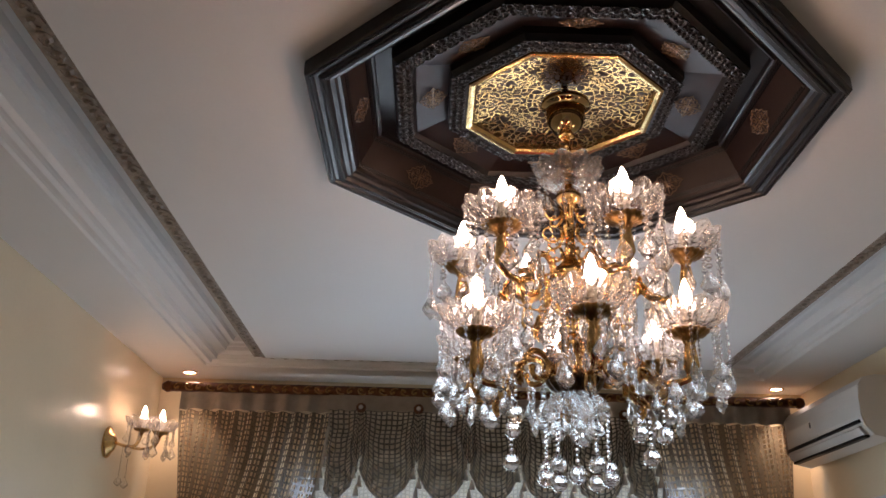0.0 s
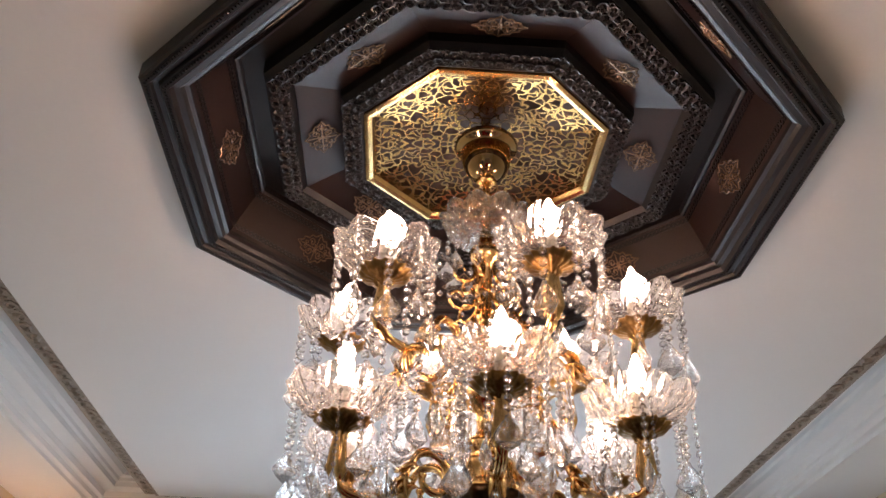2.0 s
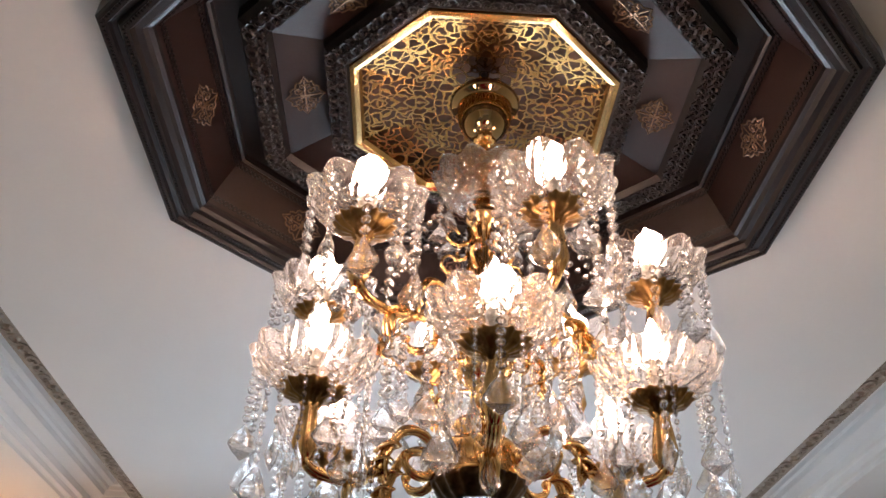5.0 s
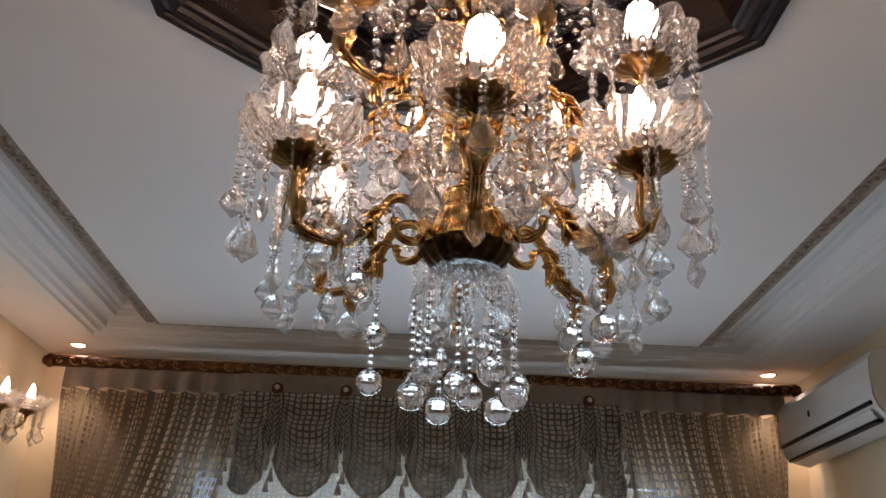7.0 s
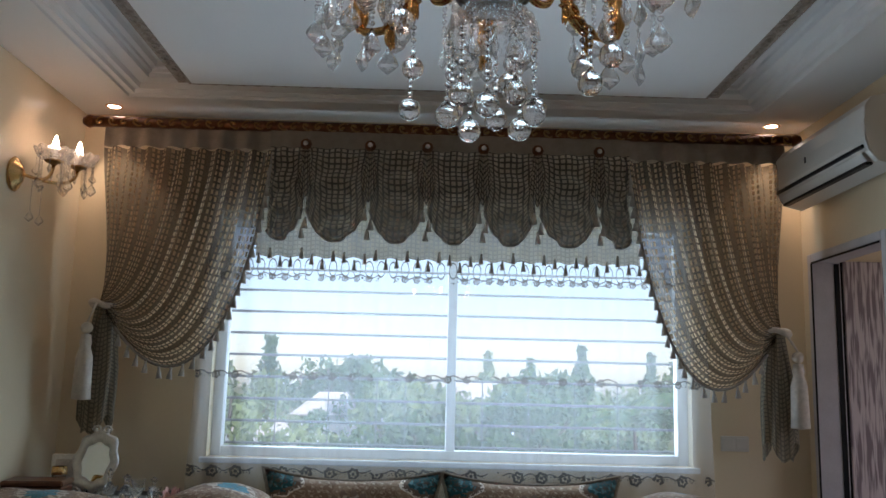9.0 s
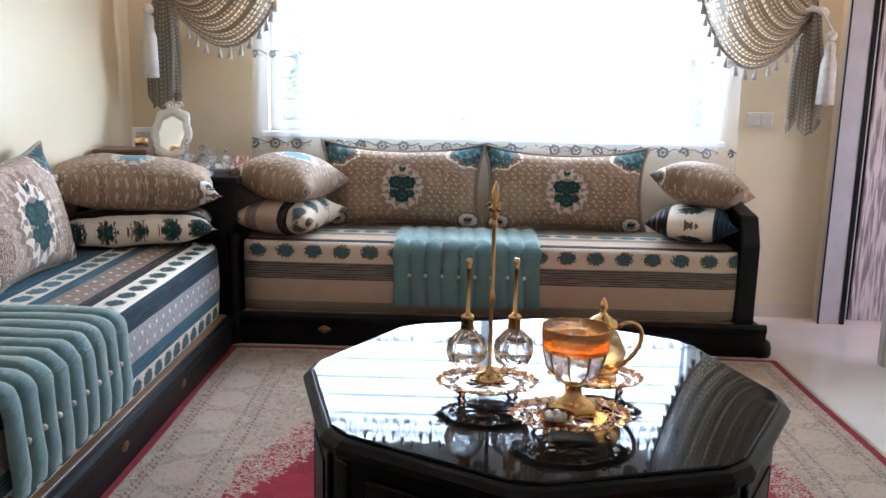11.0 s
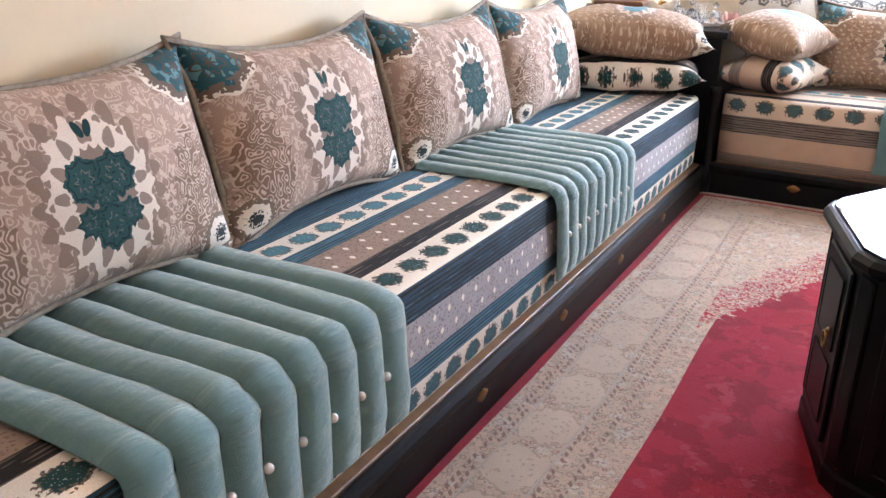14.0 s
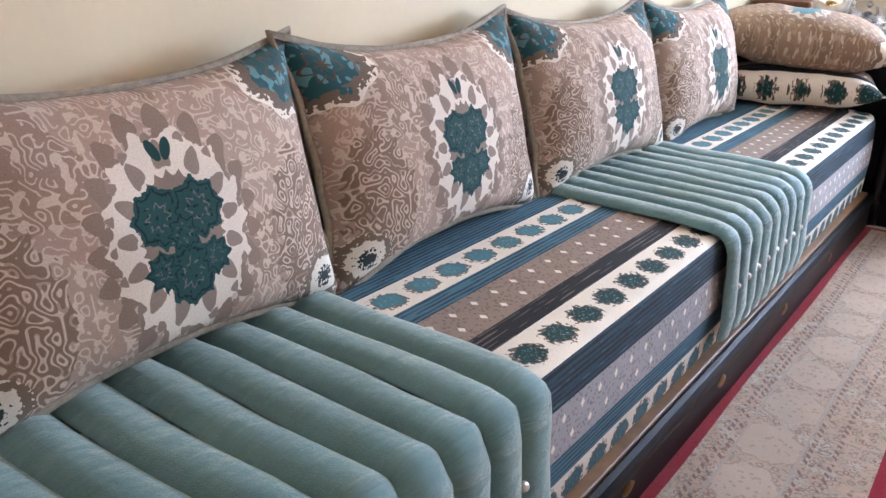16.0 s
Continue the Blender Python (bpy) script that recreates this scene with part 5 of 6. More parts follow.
for x in (-1.285, 2.495):
    bm = bmesh.new()
    lathe(bm, [(0, -0.03), (0.02, -0.03), (0.026, -0.018), (0.036, 0.0), (0.030, 0.024), (0.012, 0.034), (0, 0.036)], 16, Matrix.Translation((x, 5.19, 2.762)) @ Matrix.Rotation(radians(90), 4, 'Y'))
    part("finial", bm, ROD, rod, smooth=True)
for x in (-1.10, 0.64, 2.35):
    bm = bmesh.new()
    tube(bm, [(x, 5.386, 2.762), (x, 5.20, 2.762)], 0.010, 8)
    part("bracket", bm, ROD, rod)

# ---- air conditioner ----
ac = base("air_conditioner", pose(2.595, 4.72, 0), "white wall-mounted split air conditioner above the doorway", "air conditioner")
WHITE = shade("white_abs_plastic", (0.66, 0.64, 0.59), 0.32, vary=0.03)
bm = bmesh.new()
prof = [(0.0, 2.42), (0.0, 2.70), (-0.10, 2.705), (-0.165, 2.69), (-0.195, 2.65), (-0.205, 2.58), (-0.203, 2.50), (-0.190, 2.452), (-0.150, 2.405), (-0.06, 2.385)]
vs = loft(bm, [[(x, y, z) for x, z in prof] for y in (-0.47, -0.46, 0.50, 0.51)])
bm.faces.new(vs[0])
bm.faces.new(vs[-1])
bmesh.ops.bevel(bm, geom=[e for e in bm.edges if abs(e.verts[0].co.y - e.verts[1].co.y) < 1e-4], offset=0.006, segments=2, affect='EDGES')
part("body", bm, WHITE, ac)
# solid black bar drawn for the shade inside the air slot
bar("slot", ac, BLACK, -0.207, -0.188, -0.44, 0.49, 2.466, 2.482, label="black bar for the shade in the air slot")
bm = bmesh.new()
loft(bm, [[(-0.196, y, 2.450), (-0.158, y, 2.402), (-0.162, y, 2.398), (-0.200, y, 2.446)] for y in (-0.42, 0.46)])
part("louvre", bm, WHITE, ac)
# outlet shade is another solid black bar, not an opening
bar("louvre_gap_shade", ac, BLACK, -0.182, -0.150, -0.42, 0.46, 2.398, 2.412, label="black bar for the shade in the outlet gap")
bar("display", ac, BLACK, -0.2075, -0.203, 0.11, 0.125, 2.545, 2.575, bevel=0.001)

# ---- sliding door and the passage beyond ----
JAMB = shade("whitewashed_grey_jamb", (0.50, 0.48, 0.49), 0.4, vary=0.12, scale=8)
door = base("door_1", pose(0, 0, 0), "white sliding door frame open to the passage", "door", kind="structure")
for b in ((XR - 0.012, XR + 0.135, DY1 - 0.045, DY1, 0, DZ), (XR - 0.012, XR + 0.135, DY0, DY0 + 0.045, 0, DZ), (XR - 0.012, XR + 0.135, DY0 + 0.045, DY1 - 0.045, DZ - 0.045, DZ)):
    bar("jamb", door, JAMB, *b)
for b in ((XR - 0.016, XR - 0.008, DY1 - 0.052, DY1 - 0.044, 0, DZ - 0.05), (XR - 0.016, XR - 0.008, DY0 + 0.06, DY1 - 0.052, DZ - 0.054, DZ - 0.044), (XR + 0.110, XR + 0.136, DY1 - 0.052, DY1 - 0.044, 0, DZ - 0.05)):
    bar("gasket", door, BLACK, *b, bevel=0.001, label="thin black rubber gasket")
STREAK = shade("streaked_grey_pink_panel", (0.46, 0.40, 0.40), 0.35, vary=0.06, scale=3)
sn = STREAK.node_tree
tx, mp, sc, rp = sn.nodes.new("ShaderNodeTexCoord"), sn.nodes.new("ShaderNodeMapping"), sn.nodes.new("ShaderNodeTexNoise"), sn.nodes.new("ShaderNodeValToRGB")
mp.inputs["Scale"].default_value = (62, 62, 5)
sc.inputs["Scale"].default_value, sc.inputs["Detail"].default_value = 1.0, 2.0
rp.color_ramp.elements[0].position, rp.color_ramp.elements[1].position = 0.42, 0.56
rp.color_ramp.elements[0].color, rp.color_ramp.elements[1].color = (0.24, 0.19, 0.20, 1), (0.60, 0.53, 0.52, 1)
for a, b in ((tx.outputs["Object"], mp.inputs[0]), (mp.outputs[0], sc.inputs["Vector"]), (sc.outputs["Fac"], rp.inputs[0]), (rp.outputs[0], sn.nodes["Principled BSDF"].inputs["Base Color"])):
    sn.links.new(a, b)
leaf = base("passage_door", pose(2.735, 5.384, 0), "tall streaked grey-pink door panels in the passage", "door")
bar("narrow_panel", leaf, JAMB, 0.0, 0.05, -0.035, 0.0, 0.0, 2.14, bevel=0.004)
bar("wide_panel", leaf, STREAK, 0.068, 0.95, -0.03, 0.0, 0.0, 2.14, bevel=0.004)
bar("joint", leaf, BLACK, 0.05, 0.068, -0.02, 0.0, 0.0, 2.14, bevel=0.0, label="dark metal joint")
struct("baseboard", [(2.05, XR - 0.012, YB - 0.012, YB - 0.001, 0.0, 0.085)], shade("pale_skirting_tile", (0.66, 0.56, 0.46), 0.3, vary=0.08), "pale tile skirting along the wall", "skirting")
sw = base("light_switch", pose(2.19, YB - 0.001, 1.148), "white double wall switch plate", "switch")
bar("plate", sw, WHITE, -0.075, 0.075, -0.008, 0.0, -0.04, 0.04, bevel=0.003)
for x in (-0.036, 0.036):
    bar("rocker", sw, WHITE, x - 0.03, x + 0.03, -0.012, -0.007, -0.028, 0.028, bevel=0.002)

# ---- wall sconce ----
sconce = base("wall_sconce", pose(-1.385, 4.63, 2.33), "gold wall sconce with two lit bulbs and crystal drops", "wall lamp")
bm = bmesh.new()
lathe(bm, [(0.0, 0.0), (0.062, 0.0), (0.066, 0.010), (0.058, 0.020), (0.048, 0.024), (0.036, 0.040), (0.020, 0.050), (0.0, 0.054)], 28, Matrix.Rotation(radians(90), 4, 'Y') @ Matrix.Diagonal((1.25, 1, 1, 1)))
part("backplate", bm, GOLD, sconce, "polished oval backplate", True)
for sy, ex, ey, ez in ((1, 0.150, 0.075, 0.085), (1, 0.205, 0.215, 0.095)):
    bm = bmesh.new()
    tube(bm, bez((0.045, 0, 0), (0.11, 0.0, -0.02), (ex - 0.01, ey, -0.04), (ex, ey, ez - 0.02), 12), 0.008, 8)
    arm = part("arm", bm, GOLD, sconce, smooth=True)
    for nm, me, dz, lb in (("cup", CUP_ME, 0.0, ""), ("bobeche", DISH_ME, 0.003, "scalloped crystal dish"), ("candle", CANDLE_ME, 0.01, ""), ("bulb", BULB_ME, 0.022, "glowing flame-shaped bulb")):
        again(nm, me, pose(ex, ey, ez + dz), arm, lb)
    for j in range(9):
        a = 2 * math.pi * j / 9
        again("bead_string", STRING_D if j % 2 else STRING_A, Matrix.Translation((ex + 0.073 * math.cos(a), ey + 0.073 * math.sin(a), ez + 0.026)) @ Matrix.Rotation(a, 4, 'Z'), arm)
for y, l in ((0.03, STRING_C), (0.13, STRING_C)):
    again("bead_string", l, pose(0.08, y, -0.02), sconce)

# ---- the sofas ----
def mattress(length, depth, height, shift, seed):
    """A firm mattress along local x, front at y = 0, back at y = depth; the cloth runs round it."""
    bm = bmesh.new()
    r = 0.035
    prof = [(0.012, 0.0), (0.0, 0.02), (-0.008, height * 0.5), (0.0, height - r)]
    prof += [(r - r * math.cos(a), height - r + r * math.sin(a)) for a in (0.4, 0.8, 1.2, 1.57)]
    prof += [(depth * k, height + 0.008 * math.sin(math.pi * k)) for k in (0.2, 0.4, 0.6, 0.8, 1.0)] + [(depth, 0.0)]
    dist = [0.0]
    for a, b in zip(prof, prof[1:]):
        dist.append(dist[-1] + math.hypot(b[0] - a[0], b[1] - a[1]))
    edge = dist[5]
    nu = int(length / 0.08)

    def fn(i, j):
        k = min(int(round(j * (len(prof) - 1))), len(prof) - 1)
        y, z = prof[k]
        w = noise.noise(Vector((i * length * 2.2 + seed, y * 4, z * 4))) * 0.004
        e = min(i, 1 - i) * length
        y += 0.02 * max(0, 1 - e / 0.03) * (1 if y < depth / 2 else -1)
        return Vector((i * length, y - w, z + (w if z > 0.05 else 0))), (i * length, dist[k] - edge + shift)
    vs = sheet(bm, nu, len(prof) - 1, fn)
    bm.faces.new(vs[0])
    bm.faces.new(vs[-1][::-1])
    return bm


def base_rail(length, depth):
    """A lacquered plinth along local x with a moulded front."""
    bm = bmesh.new()
    prof = [(depth, 0.0), (0.006, 0.0), (0.002, 0.006), (0.002, 0.060), (0.002, 0.110), (-0.006, 0.128), (-0.008, 0.150), (0.0, 0.164), (0.014, 0.168), (0.022, 0.160), (0.024, 0.140), (depth, 0.140)]
    vs = [[bm.verts.new((x, y, z)) for y, z in prof] for x in (0, length)]
    n = len(prof)
    for k in range(n):
        bm.faces.new((vs[0][k], vs[1][k], vs[1][(k + 1) % n], vs[0][(k + 1) % n]))
    bm.faces.new(vs[0])
    bm.faces.new(vs[1][::-1])
    return bm


def lozenge():
    bm = bmesh.new()
    n = 16
    loops = []
    for s, y in ((1.0, 0.0), (1.0, -0.003), (0.7, -0.006), (0.2, -0.008)):
        loops.append([(s * 0.034 * math.copysign(abs(math.cos(2 * math.pi * k / n)) ** 1.5, math.cos(2 * math.pi * k / n)), y, s * 0.020 * math.copysign(abs(math.sin(2 * math.pi * k / n)) ** 1.5, math.sin(2 * math.pi * k / n))) for k in range(n)])
    vs = loft(bm, loops)
    bm.faces.new(vs[-1])
    return shared("lozenge", bm, BRASS_DARK)


LOZ = lozenge()
# local x runs along the sofa, local y from its front to its back
west = Matrix.Translation((-0.600, 4.56, 0.0)) @ Matrix.Rotation(radians(-90), 4, 'Z') @ Matrix.Diagonal((1, -1, 1, 1))
west = Matrix.Translation((-0.600, -1.30, 0.0)) @ Matrix.Rotation(radians(90), 4, 'Z')


def sofa(m, length, depth, x0, x1, shift, lz, label, seed, front):
    s = base("sofa", m, label, "sofa", "salon sofas")
    part("plinth", base_rail(length, depth), BLACK, s, "black lacquered moulded plinth")
    bm = bmesh.new()
    box(bm, x0, x1, 0.024, depth - 0.01, 0.141, 0.169, 0.003, 1)
    part("ledge", bm, WOOD, s, "bare brown wooden ledge")
    mt = part("mattress", mattress(x1 - x0, depth - front - 0.01, 0.352, shift, seed), STRIPED if seed < 5 else STRIPED2, s, "striped woven mattress with flower tufts", True)
    mt.location = (x0, front, 0.170)
    for x, z in lz:
        again("lozenge", LOZ, pose(x, 0.004, z), s, "brass lozenge ornament")
    return s


sofa_long = sofa(west, 5.80, 0.780, 0.0, 5.80, 0.0, [(k * 0.62 + 0.085 + 1.24, 0.085) for k in range(7)], "long Moroccan sofa with striped mattress on a black lacquered plinth", 1.0, 0.042)
sofa_short = sofa(Matrix.Translation((-0.585, 4.575, 0.0)), 2.63, 0.800, 0.02, 2.475, 0.095, [(0.43, 0.085), (1.14, 0.085), (2.0, 0.085)], "Moroccan sofa with striped mattress under the window", 7.0, 0.035)
bm = bmesh.new()
loops = []
for x in (2.485, 2.575):
    loops.append([(x, y, z) for y, z in ((0.035, 0.14), (0.035, 0.56), (0.10, 0.70), (0.55, 0.76), (0.78, 0.76), (0.78, 0.14))])
vs = loft(bm, loops)
bm.faces.new(vs[0])
bm.faces.new(vs[1][::-1])
bmesh.ops.bevel(bm, geom=bm.edges[:], offset=0.008, segments=2, affect='EDGES')
part("armrest", bm, BLACK, sofa_short, "black lacquered side panel")
bm = bmesh.new()
lathe(bm, [(0.0, 0.0), (0.050, 0.0), (0.058, 0.012), (0.058, 0.05), (0.050, 0.075), (0.030, 0.09), (0.0, 0.095)], 20, pose(2.615, 0.04, 0.0))
part("foot", bm, BLACK, sofa_short, smooth=True)

# corner console that joins the two sofas
console = base("corner_console", pose(-1.38, 4.57, 0), "black lacquered corner console between the two sofas", "console table")
bm = bmesh.new()
box(bm, 0.0, 0.775, 0.02, 0.80, 0.0, 0.80, 0.006)
part("body", bm, BLACK, console)
bm = bmesh.new()
box(bm, 0.0, 0.80, 0.0, 0.805, 0.802, 0.838, 0.008)
part("top", bm, BLACK, console, "polished black top")
bm = bmesh.new()
lathe(bm, [(0.0, 0.0), (0.030, 0.0), (0.032, 0.10), (0.026, 0.12), (0.026, 0.50), (0.034, 0.53), (0.030, 0.56), (0.0, 0.56)], 16, pose(0.775, 0.005, 0.0))
part("corner_post", bm, BLACK, console, smooth=True)


# ---- cushions ----
def cushion_mesh(name, w, h, thick, mat, seed=0.0, uvs=(1, 1), uvo=(0, 0), ear=0.035, wave=0.008):
    """A stuffed cushion in the local x-z plane, bulging to -y and +y, with pointed corners."""
    bm = bmesh.new()
    for side in (-1, 1):
        def fn(i, j):
            s, t = 2 * i - 1, 2 * j - 1
            q = (abs(s) * abs(t)) ** 3
            inset = 0.05 * (1 - t * t) * (abs(s) ** 3) * 0.6
            x = s * w / 2 * (1 - inset) + math.copysign(ear * q, s)
            z = t * h / 2 * (1 - 0.12 * (1 - s * s) * (abs(t) ** 3)) + math.copysign(ear * 1.0 * q, t)
            b = max(0.0, (1 - abs(s) ** 2.6)) ** 0.5 * max(0.0, (1 - abs(t) ** 2.4)) ** 0.5
            wr = noise.noise(Vector((x * 7 + seed, z * 7, side * 3.0))) * wave + noise.noise(Vector((x * 22 + seed, z * 9, side))) * wave * 0.4
            return Vector((x, side * (thick / 2 * b + wr * b ** 0.5), z)), (x * uvs[0] + uvo[0], z * uvs[1] + uvo[1])
        sheet(bm, 26, 18, fn)
    bmesh.ops.remove_doubles(bm, verts=bm.verts, dist=0.0004)
    return shared(name, bm, mat, True)


def piping_mesh(name, w, h, ear=0.035):
    bm = bmesh.new()
    pts = []
    for k in range(4):
        for i in range(14):
            a = -1 + 2 * i / 14
            s, t = ((a, -1), (1, a), (-a, 1), (-1, -a))[k]
            q = (abs(s) * abs(t)) ** 3
            x = s * w / 2 * (1 - 0.05 * (1 - t * t) * (abs(s) ** 3) * 0.6) + math.copysign(ear * q, s)
            z = t * h / 2 * (1 - 0.12 * (1 - s * s) * (abs(t) ** 3)) + math.copysign(ear * 1.0 * q, t)
            pts.append((x * 1.008, 0.004 * math.sin(i * 1.7), z * 1.008))
    tube(bm, pts, 0.009, 6, True)
    return shared(name, bm, shade("woven_taupe_piping", (0.30, 0.25, 0.19), 0.8, vary=0.3, scale=80, fine=300, bump=0.5), True)


BACK = [cushion_mesh("cover", 0.80, 0.485, 0.22, BROCADE2, 15.1 + k * 5.1, ear=0.026) for k in range(2)]
BIG = [cushion_mesh("cover", 0.80, 0.485, 0.22, BROCADE, k * 5.1) for k in range(3)]
PIPE = piping_mesh("piping", 0.80, 0.485)
LABEL = "plump cream and taupe brocade cushion with green flower medallion"


def cushion(m, me, label=LABEL, group="back cushions", pipe=True, category="cushion"):
    c = base("cushion", m, label, category, group)
    again("cover", me, Matrix(), c)
    if pipe:
        again("piping", PIPE, Matrix.Diagonal((1, 1, 1, 1)), c, "woven taupe edge piping")
    return c


for k, (yc, zc, lean) in enumerate(((1.125, 0.772, 17), (1.93, 0.770, 16), (2.80, 0.765, 17), (3.66, 0.755, 15), (0.27, 0.772, 16))):
    m = pose(-1.222, yc, zc, 0, 0, 90) @ pose(0, 0, 0, -lean, 0, (0.0, 1.2, -1.5, 1.0, 0)[k])
    cushion(m @ Matrix.Diagonal(((0.98, 1.0, 1.0, 1.0, 1)[k], 1, 1, 1)), BIG[k % 3])
for k, (xc, zc) in enumerate(((0.190, 0.742), (1.085, 0.738))):
    cushion(pose(xc, 5.17, zc, -12, 0, (1, -1)[k]) @ Matrix.Diagonal((1.05, 1, 0.90, 1)), BACK[k], "plump tan brocade cushion with small green flower medallion")

SOFT = [cushion_mesh("cover", 0.74, 0.46, 0.25, BROCADE3, 31.0 + k, uvo=(0.0, 0.0), ear=0.03, wave=0.012) for k in range(2)]
LOWC = [cushion_mesh("cover", 0.70, 0.44, 0.19, STRIPED, 41.0 + k, uvs=(0.82, 0.82), uvo=(0.03, 0.235), ear=0.03, wave=0.012) for k in range(2)]
SMALL = cushion_mesh("cover", 0.52, 0.42, 0.24, BROCADE3, 51.0, ear=0.03, wave=0.012)
SMALLT = cushion_mesh("cover", 0.50, 0.42, 0.19, STRIPED, 53.0, uvs=(1, 0.5), uvo=(0.0, 0.055), ear=0.03, wave=0.012)
SMALLS = cushion_mesh("cover", 0.50, 0.42, 0.19, STRIPED2, 52.0, uvo=(0.0, 0.20), ear=0.03, wave=0.012)
flat = Matrix.Rotation(radians(-90), 4, 'X')
STK = "stacked end cushions"
cushion(pose(-1.015, 4.40, 0.622, 0, -2, 14) @ flat, LOWC[0], "cream cushion with dark flower tufts lying flat", STK, False)
cushion(pose(-1.02, 4.40, 0.822, 4, 3, 17) @ flat, SOFT[0], "beige brocade cushion lying on another cushion", STK, False)
cushion(pose(-0.375, 4.86, 0.622, 0, 0, 76) @ flat, SMALLS, "flat striped cushion at the sofa's corner end", STK, False)
cushion(pose(-0.375, 4.89, 0.812, 10, 0, 76) @ flat, SMALL, "brocade cushion with teal flowers on a striped one", STK, False)
cushion(pose(1.74, 4.92, 0.622, 0, 4, 70) @ flat, SMALLT, "flat cream cushion with dark tufts by the armrest", STK, False)
cushion(pose(1.78, 4.93, 0.812, 6, 10, 64) @ flat, SMALL, "pale brocade cushion resting on a striped one", STK, False)


# ---- quilted velvet runners ----
def runner(m, width, back, drop_to, ribs, label, seed):
    """A padded runner: local x along the sofa, local y from the mattress edge backwards."""
    th = base("runner", m, label, "throw", "quilted runners")
    top, r = 0.530, 0.060
    prof = [(-0.026, drop_to), (-0.024, drop_to + 0.06), (-0.018, 0.38), (-0.014, top - r)]
    prof += [(-0.014 + r - r * math.cos(a), top - r + r * math.sin(a)) for a in (0.26, 0.52, 0.78, 1.05, 1.31, 1.57)]
    prof += [(0.05 + (back - 0.05) * k, top + 0.002) for k in (0.15, 0.3, 0.45, 0.6, 0.75, 0.9, 1.0)]
    n = len(prof)
    nrm = []
    for k in range(n):
        a, b = prof[max(k - 1, 0)], prof[min(k + 1, n - 1)]
        d = Vector((b[0] - a[0], b[1] - a[1])).normalized()
        nrm.append((-d.y, d.x))
    for q in range(ribs):
        bm = bmesh.new()
        x0, x1 = width * q / ribs, width * (q + 1) / ribs
        seg = 7

        def fn(i, j):
            k = int(round(j * (n - 1)))
            a = math.pi * i
            lift = 0.004 + 0.018 * math.sin(a) ** 0.6 + noise.noise(Vector((q * 3.7 + seed, j * 14, i * 2))) * 0.0035
            if j > 0.97 or j < 0.03:
                lift *= 0.55
            y, z = prof[k]
            wob = 0.004 * math.sin(j * 21 + q)
            return Vector((x0 + (x1 - x0) * i + wob, y + nrm[k][0] * lift, z + nrm[k][1] * lift)), (x0 + (x1 - x0) * i, j * 1.2)
        sheet(bm, seg, n - 1, fn)
        def under(i, j):
            k = int(round(j * (n - 1)))
            return Vector((x0 + (x1 - x0) * i + 0.004 * math.sin(j * 21 + q), prof[k][0] + nrm[k][0] * 0.002, prof[k][1] + nrm[k][1] * 0.002)), (0, 0)
        sheet(bm, 1, n - 1, under)
        part("channel", bm, VELVET, th, smooth=True)
    for q in range(1, ribs):
        bm = bmesh.new()
        bmesh.ops.create_uvsphere(bm, u_segments=10, v_segments=7, radius=0.0105)
        b = part("button", bm, PEARL, th, "pearl button", True)
        b.location = (width * q / ribs, -0.030, 0.372)
    return th


RUN = "padded teal velvet runner with pearl buttons draped over the mattress"
runner(Matrix.Translation((-0.637, 2.42, 0.0)) @ Matrix.Rotation(radians(90), 4, 'Z'), 0.80, 0.60, 0.235, 9, RUN, 3.0)
runner(Matrix.Translation((-0.637, 0.695, 0.0)) @ Matrix.Rotation(radians(90), 4, 'Z'), 0.80, 0.72, 0.235, 8, RUN, 8.0)
runner(Matrix.Translation((0.185, 4.612, 0.0)), 0.73, 0.42, 0.215, 9, RUN, 13.0)


